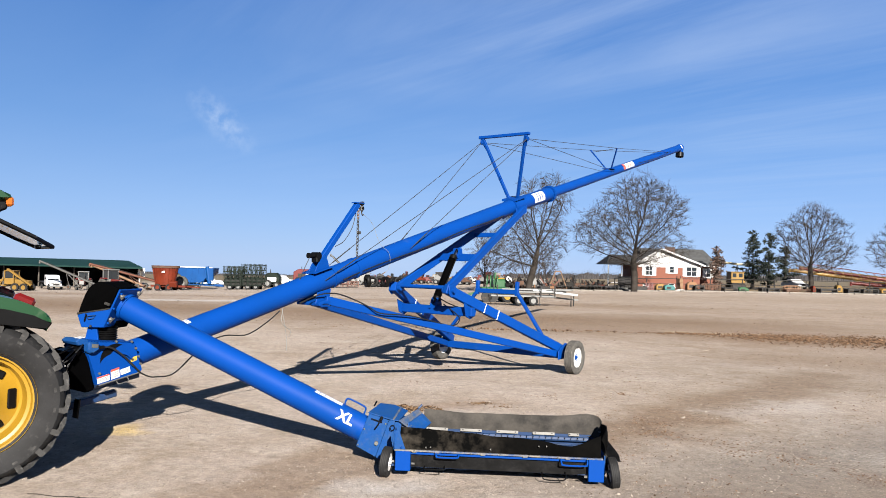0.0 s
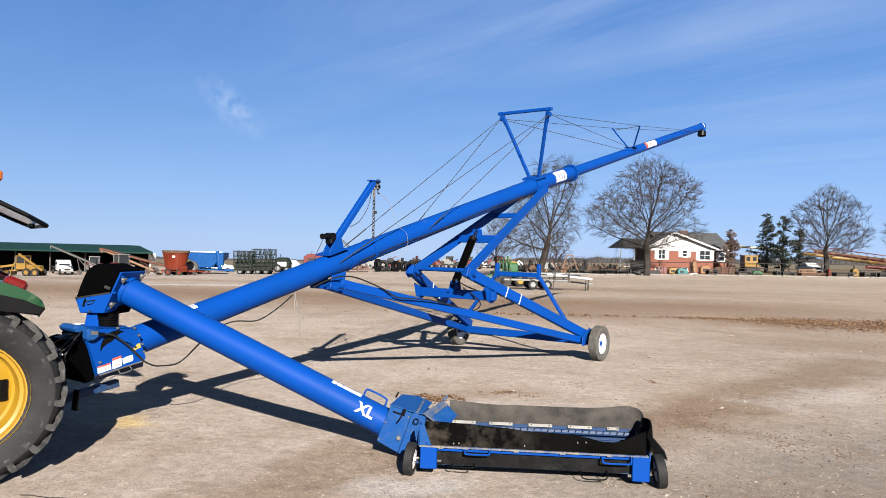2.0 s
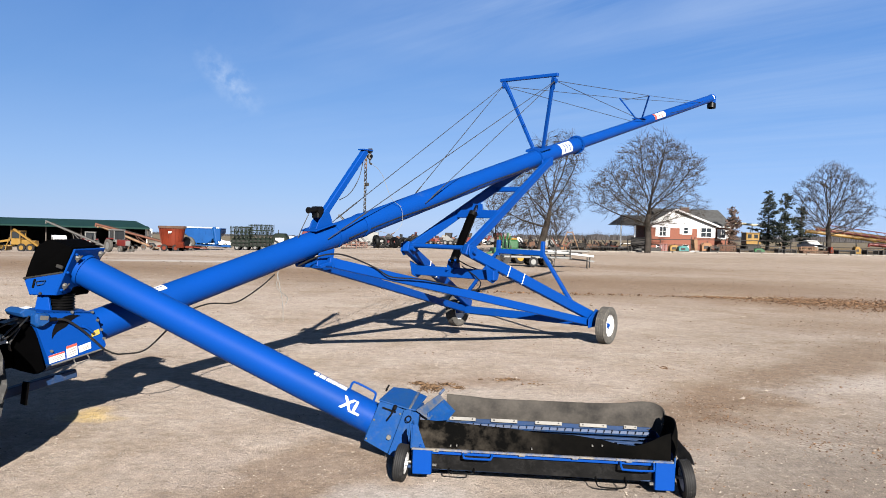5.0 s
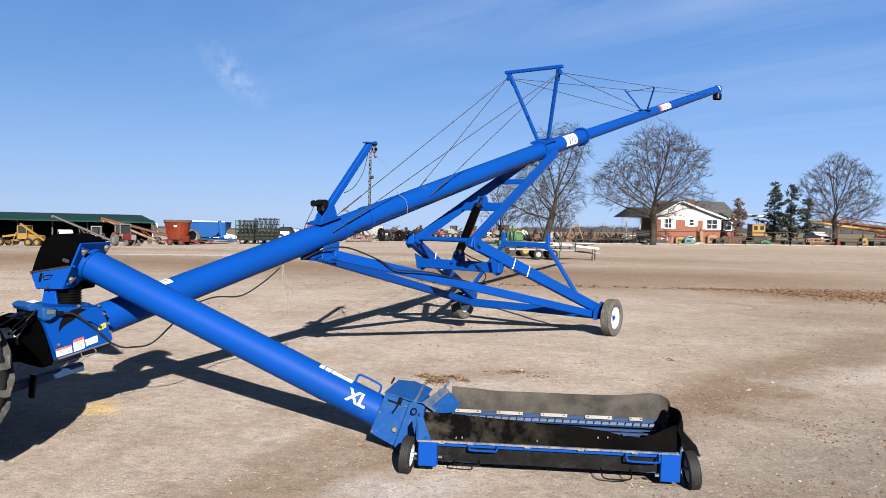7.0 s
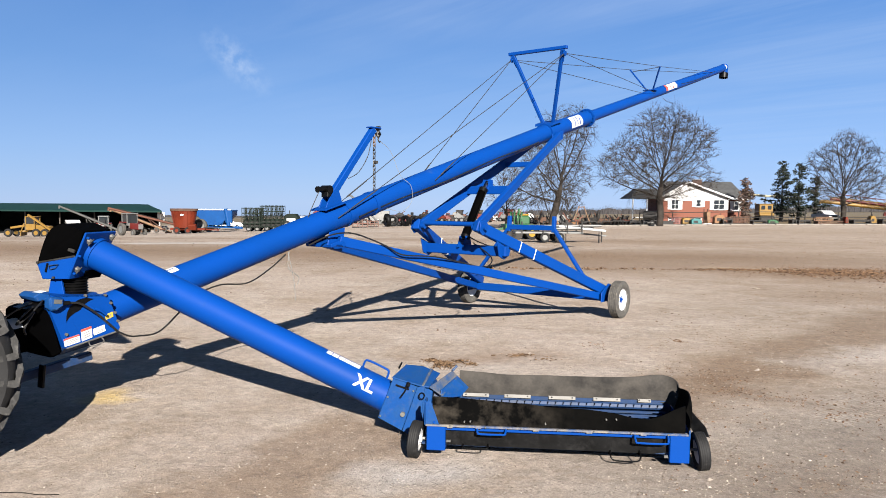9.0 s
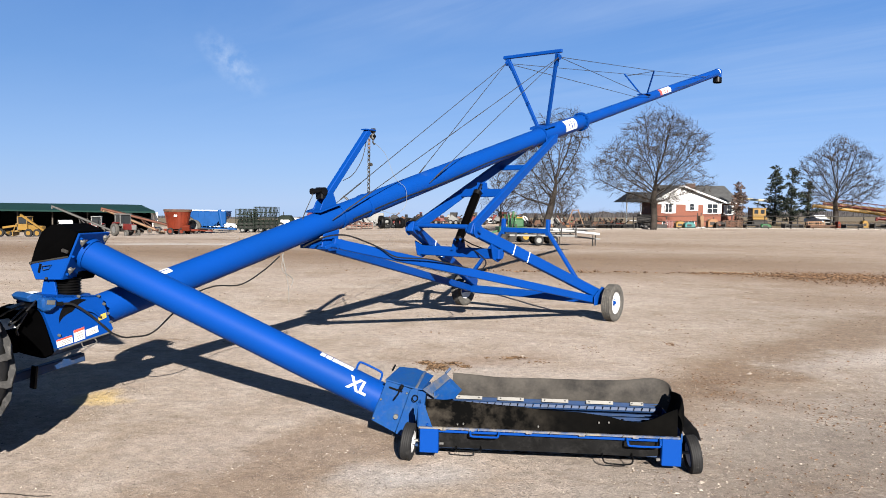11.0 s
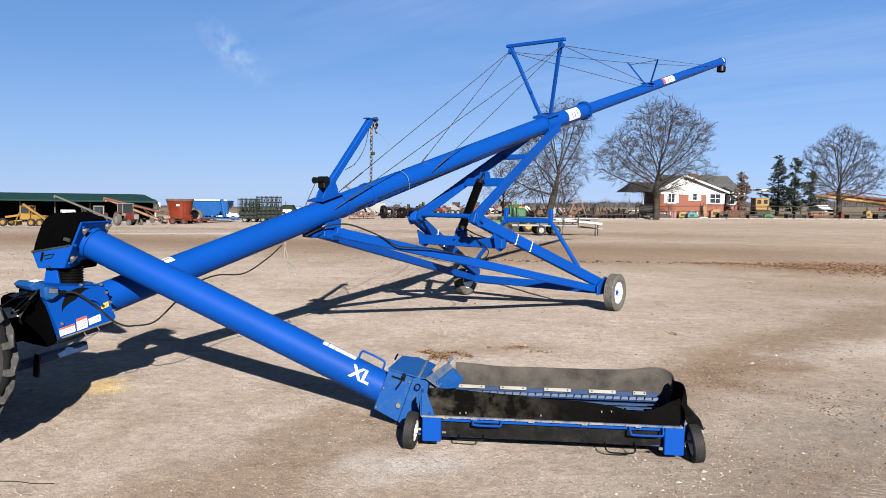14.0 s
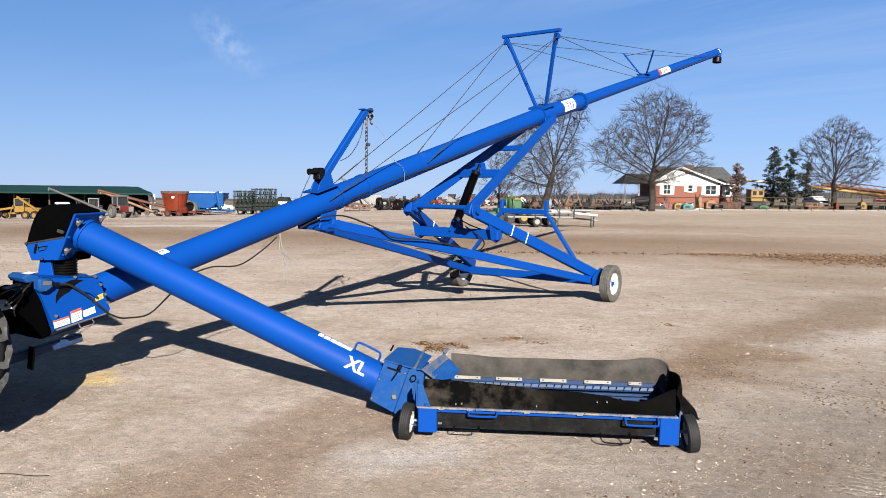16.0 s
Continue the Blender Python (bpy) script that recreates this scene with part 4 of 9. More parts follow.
def build_intake(a):
    """The gear and intake box at the foot of the boom, with its driveline shield, hitch pole and labels."""
    side = [(-9.945, 1.20), (-9.90, 1.285), (-9.366, 1.24), (-9.248, 0.90), (-9.27, 0.868), (-9.795, 0.77), (-9.925, 1.13)]
    b = B()
    prism(b, side, -0.25, -0.235)
    prism(b, side, 0.235, 0.25)
    prism(b, [(-9.90, 1.285), (-9.366, 1.24), (-9.366, 1.228), (-9.90, 1.272)], -0.25, 0.25)
    prism(b, [(-9.366, 1.24), (-9.248, 0.90), (-9.263, 0.895), (-9.38, 1.235)], -0.235, 0.235)
    prism(b, [(-9.945, 1.20), (-9.925, 1.13), (-9.795, 0.77), (-9.78, 0.77), (-9.91, 1.13), (-9.93, 1.20)], -0.235, 0.235)
    bx = part("intake_box", b, BLUE, a, smooth=20)
    lo = B()
    prism(lo, [(-9.80, 0.768), (-9.266, 0.868), (-9.27, 0.80), (-9.60, 0.70), (-9.77, 0.675)], -0.235, 0.235)
    for v in lo.verts:
        if v.co.z < 0.80 and abs(v.co.x + 9.80) > 0.005:
            v.co.y *= 0.25
    part("lower_trough", lo, BLUE_DARK, bx)
    part("trough_lip", beam(B(), (-9.79, -0.252, 0.768), (-9.265, -0.252, 0.868), 0.014, 0.022, (0, -1, 0), 0.003), GALV, bx)
    # round cover with a dark crescent gap, and a lever
    c = B()
    for k in range(15):
        a0, a1 = radians(62 + 8.5 * k), radians(62 + 8.5 * (k + 1))
        def pt(an, r):
            return c.verts.new((-9.60 + r * math.cos(an), -0.2525, 1.05 + r * math.sin(an)))
        w0, w1 = math.sin(math.pi * k / 15), math.sin(math.pi * (k + 1) / 15)
        c.faces.new((pt(a0, 0.185), pt(a1, 0.185), pt(a1, 0.19 - 0.1 * w1 - 0.001), pt(a0, 0.19 - 0.1 * w0 - 0.001)))
    part("cover_gap", c, BLACK_STEEL, bx)
    cv = B()
    rod(cv, (-9.575, -0.25, 1.045), (-9.575, -0.2515, 1.045), 0.145, 32)
    part("round_cover", cv, BLUE, bx)
    lv = B()
    sweep(lv, spline([(-9.52, -0.28, 1.12), (-9.47, -0.29, 1.10), (-9.41, -0.29, 1.05)]), 0.014, 6)
    part("latch_lever", lv, BLUE, bx)
    # labels
    def label(x0, z0, x1, z1, hgt, m, strip=None):
        s = B()
        prism(s, [(x0, z0), (x1, z1), (x1 - 0.01, z1 + hgt), (x0 - 0.01, z0 + hgt)], -0.2525, -0.25)
        o = part("label", s, m, bx)
        if strip:
            q = B()
            prism(q, [(x0 - 0.008, z0 + hgt * 0.78), (x1 - 0.008, z1 + hgt * 0.78), (x1 - 0.01, z1 + hgt), (x0 - 0.01, z0 + hgt)], -0.2535, -0.252)
            part("label_strip", q, strip, o)
        bars = B()
        for k in range(3):
            t = 0.18 + 0.2 * k
            prism(bars, [(x0 + 0.02, z0 + hgt * t + 0.002), (x1 - 0.02, z1 + hgt * t - 0.002), (x1 - 0.02, z1 + hgt * (t + 0.06)), (x0 + 0.02, z0 + hgt * (t + 0.06) + 0.002)], -0.2533, -0.252)
        part("label_lines", bars, STRIP, o)
    label(-9.805, 0.785, -9.655, 0.815, 0.075, STICKER, STICKER_RED)
    label(-9.64, 0.815, -9.535, 0.84, 0.115, STICKER, STICKER_RED)
    label(-9.52, 0.855, -9.40, 0.885, 0.065, STICKER)
    label(-9.395, 0.995, -9.315, 1.02, 0.05, STICKER_YELLOW)
    for x, z in ((-9.79, 0.905), (-9.345, 1.16), (-9.305, 1.06), (-9.275, 0.97), (-9.60, 1.26), (-9.40, 1.245)):
        part("bolt", rod(B(), (x, -0.25, z), (x, -0.27, z), 0.014, 8), GALV, bx)
    hd = B()
    sweep(hd, spline([(-9.57, -0.245, 0.80), (-9.57, -0.30, 0.765), (-9.45, -0.30, 0.79), (-9.44, -0.245, 0.825)], 6), 0.006, 6)
    part("grab_handle", hd, GALV, bx)
    # hydraulic valve block and driveline shield
    v = B()
    prism(v, [(-10.05, 1.285), (-10.0, 1.315), (-9.90, 1.30), (-9.90, 1.24), (-10.02, 1.235)], -0.2, 0.12, bevel=0.01)
    part("valve_cover", v, BLUE_WORN, bx)
    v = B()
    prism(v, [(-9.965, 1.28), (-9.83, 1.27), (-9.825, 1.185), (-9.90, 1.14), (-9.965, 1.16)], -0.32, -0.20, bevel=0.02)
    part("valve_block", v, BLUE_WORN, bx)
    part("valve_fitting", rod(B(), (-9.83, -0.29, 1.21), (-9.77, -0.30, 1.21), 0.02, 10), BLACK_STEEL, bx)
    part("rating_plate", box(B(), (-9.89, -0.3225, 1.235), (0.075, 0.004, 0.04), Euler((0, radians(8), 0)).to_matrix()), GALV, bx)
    part("cover_label", box(B(), (-9.955, -0.1, 1.318), (0.07, 0.12, 0.004), Euler((0, radians(-8), 0)).to_matrix()), STICKER, bx)
    s = B()
    prism(s, [(-9.80, 0.72), (-9.90, 1.08), (-9.915, 1.14), (-10.03, 1.20), (-10.14, 1.17), (-10.15, 1.12), (-10.10, 0.80), (-10.04, 0.745), (-9.89, 0.685)], -0.2, 0.18, bevel=0.02)
    rod(s, (-10.0, -0.02, 0.93), (-10.7, -0.02, 0.87), 0.17, 24)
    part("driveline_shield", s, HOOD, a, "black driveline shield")
    part("shield_lid", prism(B(), [(-10.13, 1.165), (-9.97, 1.205), (-9.97, 1.22), (-10.13, 1.18)], -0.21, 0.05), BLACK_STEEL, a)
    lb = B()
    for k in range(5):
        a0, a1 = radians(8 + 10 * k), radians(18 + 10 * k)
        ring = [(-10.10, a0), (-10.10, a1), (-10.33, a1), (-10.33, a0)]
        lb.faces.new([lb.verts.new((x, -0.02 - 0.1735 * math.sin(q), 0.93 + (x + 10.0) * 0.0857 + 0.1735 * math.cos(q))) for x, q in ring])
    bmesh.ops.remove_doubles(lb, verts=lb.verts, dist=0.0005)
    part("shield_label", lb, STICKER, a)
    part("hitch_pole", beam(B(), (-9.4, 0.05, 0.60), (-10.75, 0.05, 0.40), 0.08, 0.085), BLUE_DARK, a)
    part("jack_plate", box(B(), (-9.935, -0.06, 0.50), (0.03, 0.09, 0.22), Euler((0, radians(6), 0)).to_matrix(), 0.006), BLACK_STEEL, a)
    part("hitch_clevis", prism(B(), [(-10.45, 0.40), (-10.80, 0.36), (-10.80, 0.44), (-10.45, 0.50)], -0.07, 0.07, bevel=0.006), BLACK_STEEL, a)
    for pts, r in (([(-9.77, -0.30, 1.21), (-9.67, -0.31, 1.19), (-9.52, -0.31, 1.08), (-9.40, -0.30, 0.97), (-9.28, -0.28, 0.86)], 0.011),
                   ([(-9.98, -0.22, 1.25), (-10.06, -0.28, 1.20), (-10.18, -0.30, 1.10), (-10.25, -0.29, 1.06), (-10.2, -0.28, 1.12), (-10.08, -0.24, 1.20)], 0.008),
                   ([(-10.05, -0.15, 1.22), (-10.2, -0.2, 1.18), (-10.5, -0.12, 1.02), (-11.0, 0.0, 0.95)], 0.010),
                   ([(-10.06, -0.22, 1.15), (-10.16, -0.25, 1.02), (-10.14, -0.22, 0.95)], 0.012)):
        part("hydraulic_hose", sweep(B(), spline(pts), r, 6), HOSE, a)


build_intake(auger)

# ---- the swing tube with its head and hopper ----
SWING = pose(-3.70, 7.15, 0, 0, 0, -6.5)
TUBE0, TUBE1 = Vector((0.06, 0, 1.70)), Vector((3.16, 0, 0.318))


def text_on_tube(body, size, p0, p1, r, along, angle, lift=0.004, shear=0.25):
    """Letters that follow the tube's curve; angle in degrees from the top towards -y."""
    cu = bpy.data.curves.new("letters", "FONT")
    cu.body, cu.size, cu.shear, cu.align_x, cu.align_y = body, size, shear, "CENTER", "CENTER"
    cu.offset = 0.028 * size
    tmp = new("letters", cu)
    me = bpy.data.meshes.new_from_object(tmp.evaluated_get(bpy.context.evaluated_depsgraph_get()))
    bpy.data.objects.remove(tmp)
    b = B()
    b.from_mesh(me)
    bmesh.ops.triangulate(b, faces=b.faces)
    bmesh.ops.subdivide_edges(b, edges=b.edges, cuts=6, use_grid_fill=True)
    p0 = Vector(p0)
    z = (Vector(p1) - p0).normalized()
    side = Vector((0, -1, 0))
    top = side.cross(z)
    top = top if top.z > 0 else -top
    for v in b.verts:
        a = radians(angle) - v.co.y / r
        v.co = p0 + z * (along + v.co.x) + (r + lift) * (math.cos(a) * top + math.sin(a) * side)
    return b


def build_swing():
    s = thing("swing_hopper_tube", SWING, "blue swing-away feed tube leading from hopper to auger intake", "auger tube")
    R = 0.152
    t = part("feed_tube", sweep(B(), [TUBE0 + (TUBE1 - TUBE0) * k / 4 for k in range(5)], R, 40), BLUE, s)
    d = (TUBE1 - TUBE0).normalized()
    L = (TUBE1 - TUBE0).length
    nrm = Vector((0, -1, 0)).cross(d)
    nrm = nrm if nrm.z > 0 else -nrm
    part("model_letters", text_on_tube("XL", 0.165, TUBE0, TUBE1, R, L - 0.285, 68, shear=0.0), STICKER, t, "white letters on blue paint")
    for x0, x1 in ((0.40, 0.50), (0.505, 0.56), (0.565, 0.62), (0.63, 0.69), (0.70, 0.75)):
        part("logo_mark", tube_patch(B(), TUBE0, TUBE1, R, L - x1, L - x0, 0, 24, 0.003, 4), STICKER, t, "white logo mark")
    hd = B()
    q = lambda x, up, y=0.0: TUBE0 + d * x + nrm * up + Vector((0, y, 0))
    sweep(hd, spline([q(L - 0.38, R - 0.01), q(L - 0.385, R + 0.06), q(L - 0.35, R + 0.085), q(L - 0.17, R + 0.085), q(L - 0.135, R + 0.06), q(L - 0.13, R - 0.01)], 5), 0.0105, 8)
    part("carry_handle", hd, BLUE, s)
    # head: end plate, body and black curved hood
    pl = B()
    f = Matrix((d, Vector((0, 1, 0)), nrm)).transposed()
    box(pl, TUBE0 + d * 0.075 - nrm * 0.018, (0.022, 0.50, 0.478), f, 0.006)
    for y, u in ((-0.21, 0.19), (0.21, 0.19), (-0.21, -0.19), (0.21, -0.19), (-0.23, 0.0)):
        c = q(0.08, u - 0.018, y)
        rod(pl, c, c + d * 0.03, 0.012, 6)
    part("end_plate", pl, BLUE, s)
    for y, u in ((-0.185, 0.14), (0.17, 0.17), (-0.20, -0.16)):
        la = part("plate_latch", box(B(), q(0.105, u, y), (0.04, 0.045, 0.06), f @ Euler((0.5, 0, 0)).to_matrix(), 0.012), GALV, s, "dull metal toggle latch")
        part("latch_lever", beam(B(), q(0.12, u - 0.04, y - 0.02), q(0.13, u + 0.04, y + 0.02), 0.016, 0.014), CHAIN, la)
    part("tube_band", lathe(B(), [(R + 0.004, -0.02), (R + 0.012, -0.02), (R + 0.012, 0.02), (R + 0.004, 0.02)], 40, axis_m(TUBE0 + d * 0.12, d), close=True), BLUE, s)
    body = B()
    prism(body, [(-0.305, 1.57), (-0.247, 1.416), (0.035, 1.421), (0.10, 1.60), (0.105, 1.645)], -0.245, 0.245, bevel=0.006)
    part("head_box", body, BLUE, s)
    brk = B()
    sweep(brk, [(-0.165, -0.262, 1.552), (-0.158, -0.262, 1.515), (-0.10, -0.262, 1.527), (-0.065, -0.262, 1.565), (-0.165, -0.262, 1.552)], 0.0045, 6)
    part("head_handle", brk, BLUE_DARK, s)
    part("head_strap", box(B(), (-0.195, -0.25, 1.53), (0.022, 0.014, 0.09), Euler((0, 0.25, 0)).to_matrix(), 0.004), BLACK_STEEL, s)
    part("head_bolt", rod(B(), (-0.125, -0.244, 1.435), (-0.125, -0.262, 1.435), 0.013, 8), CHAIN, s)
    ho = B()
    arc = [(-0.295, 1.575), (-0.262, 1.68), (-0.215, 1.80), (-0.165, 1.885), (-0.10, 1.935), (-0.03, 1.957), (0.07, 1.925), (0.185, 1.885)]
    arc = [(p.x, p.z) for p in spline([(x, 0, z) for x, z in arc], 4)]
    prism(ho, arc + [(0.10, 1.648)], -0.238, 0.238, bevel=0.012)
    part("rubber_hood", ho, HOOD, s, "black curved rubber hood", smooth=50)
    part("hood_hem", beam(B(), (-0.296, -0.244, 1.575), (0.10, -0.244, 1.645), 0.012, 0.022), CHAIN, s, "dull metal hem strip")
    part("hem_clamp", box(B(), (0.075, -0.258, 1.70), (0.07, 0.03, 0.035), Euler((0, 0.3, 0)).to_matrix(), 0.008), CHAIN, s)
    part("hem_bolt", rod(B(), (-0.285, -0.24, 1.578), (-0.285, -0.262, 1.578), 0.014, 8), CHAIN, s)
    part("plate_skirt", box(B(), q(0.02, -0.245, 0.12), (0.16, 0.3, 0.10), f, 0.008), HOOD, s)
    pi = B()
    prof = []
    for k in range(15):
        prof.append((0.125 if k % 2 else 0.108, 1.24 + 0.19 * k / 14))
    lathe(pi, prof, 32, Matrix.Translation((-0.055, -0.03, 0)))
    part("swivel_pipe", pi, BLACK_STEEL, s, "black ribbed swivel pipe")
    sw = B()
    prism(sw, [(-0.235, 1.25), (-0.06, 1.24), (-0.09, 1.42), (-0.20, 1.42)], -0.19, -0.16, bevel=0.005)
    lathe(sw, [(0.2, 1.232), (0.2, 1.25), (0.14, 1.25)], 32, Matrix.Translation((-0.055, -0.03, 0)))
    part("swivel_bracket", sw, BLUE, s)
    return s


swing = build_swing()
HOPPER = pose(-0.303, 6.082, 0, 0, 0, -5.16)


def build_hopper():
    h = thing("swing_hopper", HOPPER, "low blue grain hopper on small wheels with black rubber flaps", "hopper")
    # trough floor and ends
    fl = B()
    prism(fl, [(0.05, 0.11), (2.28, 0.11), (2.28, 0.13), (0.05, 0.13)], 0.05, 0.80)
    part("trough_floor", fl, BLUE_DARK, h)
    part("front_lip", beam(B(), (0.09, 0.0, 0.298), (2.26, 0.0, 0.298), 0.05, 0.016, (0, 0, 1), 0.003), LIP, h)
    part("front_rail", beam(B(), (0.1, 0.012, 0.272), (2.25, 0.012, 0.272), 0.02, 0.034, (0, 0, 1), 0.004), BLUE, h)
    part("front_skirt", prism(B(), [(0.1, 0.12), (1.98, 0.115), (2.24, 0.15), (2.24, 0.27), (0.1, 0.27)], 0.035, 0.045), RUBBER_DARK, h, "black rubber front skirt")
    part("back_panel", prism(B(), [(0.05, 0.12), (2.28, 0.12), (2.28, 0.36), (0.05, 0.36)], 0.80, 0.812), BLUE_DARK, h)
    part("end_panel", box(B(), (2.285, 0.42, 0.22), (0.012, 0.76, 0.2)), BLUE_WORN, h)
    # flaps: leaning rubber walls with a wavy top edge
    def flap(low, high, thick, name="rubber_flap", material=RUBBER, bulge=0.03):
        b = B()
        n = len(low)
        rows = 5
        sides = []
        for side in (0, 1):
            g = []
            for i in range(n):
                lo, hi = Vector(low[i]), Vector(high[i])
                tan = (Vector(low[min(i + 1, n - 1)]) - Vector(low[max(i - 1, 0)])).normalized()
                out = tan.cross(Vector((0, 0, 1))).normalized()
                col = []
                for k in range(rows):
                    u = k / (rows - 1)
                    p = lo.lerp(hi, u) + out * (bulge * math.sin(math.pi * u)) + out * (thick * side)
                    col.append(b.verts.new(p))
                g.append(col)
            sides.append(g)
        for g in sides:
            for i in range(n - 1):
                for k in range(rows - 1):
                    b.faces.new((g[i][k], g[i + 1][k], g[i + 1][k + 1], g[i][k + 1]))
        a, c = sides
        for i in range(n - 1):
            b.faces.new((a[i][-1], a[i + 1][-1], c[i + 1][-1], c[i][-1]))
            b.faces.new((a[i][0], a[i + 1][0], c[i + 1][0], c[i][0]))
        for k in range(rows - 1):
            b.faces.new((a[0][k], a[0][k + 1], c[0][k + 1], c[0][k])); b.faces.new((a[-1][k], a[-1][k + 1], c[-1][k + 1], c[-1][k]))
        return part(name, b, material, h, "stiff dusty black rubber flap", smooth=60)
    # front flap, wavy along its top and black where it leans to the light
    xs = np.linspace(0.14, 2.24, 44)
    top = lambda x: float(np.interp(x, (0.14, 0.5, 0.95, 1.13, 1.45, 1.68, 1.82, 1.95, 2.06, 2.16, 2.24), (0.522, 0.506, 0.484, 0.461, 0.461, 0.446, 0.415, 0.411, 0.445, 0.50, 0.53)))
    flap([(x, 0.012, 0.305) for x in xs], [(x, 0.06 + 0.035 * math.sin(x * 2.2) + 0.012 * math.sin(x * 6.1), top(x)) for x in xs], 0.010, bulge=0.006)
    # back flap, turning round the far corner
    bh = spline([(0.30, 0.95, 0.552), (0.55, 0.96, 0.536), (0.76, 0.95, 0.524), (1.15, 0.96, 0.526), (1.52, 0.95, 0.529), (1.93, 0.96, 0.537), (2.16, 0.975, 0.562), (2.28, 0.955, 0.558), (2.34, 0.89, 0.535), (2.355, 0.82, 0.49), (2.345, 0.77, 0.45)], 6)
    bl0 = spline([(0.30, 0.80, 0.345), (0.55, 0.80, 0.345), (0.76, 0.80, 0.345), (1.15, 0.80, 0.345), (1.52, 0.80, 0.345), (1.93, 0.80, 0.345), (2.12, 0.80, 0.345), (2.20, 0.795, 0.345), (2.26, 0.77, 0.34), (2.28, 0.72, 0.33), (2.285, 0.68, 0.32)], 6)
    flap(bl0[::-1], bh[::-1], 0.010, material=RUBBER_DUSTY)
    # end flap, bulging outwards
    et = spline([(2.335, 0.77, 0.49), (2.335, 0.68, 0.515), (2.348, 0.5, 0.54), (2.338, 0.36, 0.55), (2.31, 0.2, 0.55), (2.275, 0.1, 0.52), (2.252, 0.06, 0.48)], 5)
    el = spline([(2.285, 0.74, 0.32), (2.287, 0.62, 0.315), (2.29, 0.50, 0.31), (2.29, 0.38, 0.31), (2.288, 0.24, 0.31), (2.282, 0.12, 0.31), (2.262, 0.03, 0.31)], 5)
    flap(el[::-1], et[::-1], 0.010)
    for z in (0.41, 0.455):
        part("flap_bolt", rod(B(), (2.335, 0.765, z), (2.318, 0.758, z), 0.011, 6), GALV, h)
    for x, z in ((0.42, 0.335), (0.47, 0.34), (1.10, 0.345), (1.60, 0.40), (1.68, 0.405)):
        part("flap_bolt", rod(B(), (x, 0.02, z), (x, -0.012, z), 0.007, 6), GALV, h)
    # metal strips bolted along the back flap, each with two bolts
    for x in (0.47, 0.865, 1.282, 1.697, 2.04):
        w = 0.25 if x < 1.9 else 0.12
        st = part("clamp_strip", box(B(), (x, 0.788, 0.358), (w, 0.008, 0.034), Euler((radians(-35), 0, 0)).to_matrix(), 0.002), STRIP, h, "pale metal clamp strip")
        for u in (-0.38, 0.38):
            part("bolt", rod(B(), (x + u * w, 0.785, 0.36), (x + u * w, 0.776, 0.366), 0.007, 6), CABLE, st)
    # ribbed feeder bar and grate
    rb = part("feeder_bar", beam(B(), (0.3, 0.70, 0.325), (2.2, 0.70, 0.325), 0.05, 0.05, (0, 0.5, 1), 0.012), BLUE_DARK, h)
    for k in range(26):
        x = 0.36 + 0.071 * k
        part("rib", box(B(), (x, 0.676, 0.328), (0.006, 0.012, 0.056), Euler((radians(24), radians(18), 0)).to_matrix()), BLACK_STEEL, rb)
    part("bar_ledge", box(B(), (1.25, 0.66, 0.290), (1.92, 0.03, 0.012), None, 0.002), BLUE_DARK, rb)
    part("bar_ledge", box(B(), (1.25, 0.63, 0.265), (1.94, 0.03, 0.012), None, 0.002), BLUE_DARK, rb)
    for k in range(7):
        y = 0.16 + 0.075 * k
        part("grate_rod", rod(B(), (0.22, y, 0.235), (2.27, y, 0.235), 0.007, 6), BLUE_DARK, h)
    for x in (0.7, 1.3, 1.9):
        part("grate_cross_bar", box(B(), (x, 0.4, 0.222), (0.02, 0.66, 0.015)), BLUE_WORN, h)
    fg = B()
    turns = 9
    for x0 in (0,):
        prev = None
        for k in range(turns * 16 + 1):
            an = 2 * math.pi * k / 16
            x = 0.3 + 1.9 * k / (turns * 16)
            a = fg.verts.new((x, 0.4 + 0.02 * math.cos(an), 0.17 + 0.02 * math.sin(an)))
            c = fg.verts.new((x, 0.4 + 0.04 * math.cos(an), 0.17 + 0.04 * math.sin(an)))
            if prev:
                fg.faces.new((prev[0], prev[1], c, a))
            prev = (a, c)
    part("feed_screw", rod(fg, (0.2, 0.4, 0.17), (2.27, 0.4, 0.17), 0.02, 10), BLUE_WORN, h)
    # wheel brackets and wheels
    for x0, z0 in ((0.10, 0.085), (2.112, 0.065)):
        part("wheel_bracket", box(B(), (x0 + 0.08, 0.05, (z0 + 0.29) / 2), (0.16, 0.16, 0.29 - z0), None, 0.006), BLUE, h)
    for x, sx in ((0.0, -1), (2.37, 1)):
        wheel(h, (x, 0.03, 0.158), (1, -0.08 if x < 1 else 0.04, -0.09 if x < 1 else 0.13), 0.158, 0.095, 0.098, TYRE, WHITE, WHITE, ribs=4, dish=-0.25, seg=32, bolts=4)
        part("axle", rod(B(), (x, 0.06, 0.158), (x - sx * 0.16, 0.06, 0.158), 0.014, 8), GALV, h)
    for x in (0.12, 2.25):
        wheel(h, (x, 0.98, 0.13), (1, 0, 0), 0.13, 0.08, 0.07, TYRE, WHITE, WHITE, ribs=3, dish=0.2, seg=24, bolts=4)
        part("wheel_strut", beam(B(), (x, 0.98, 0.13), (x + (0.06 if x < 1 else -0.06), 0.8, 0.24), 0.03, 0.04), BLUE, h)
    gp = B()
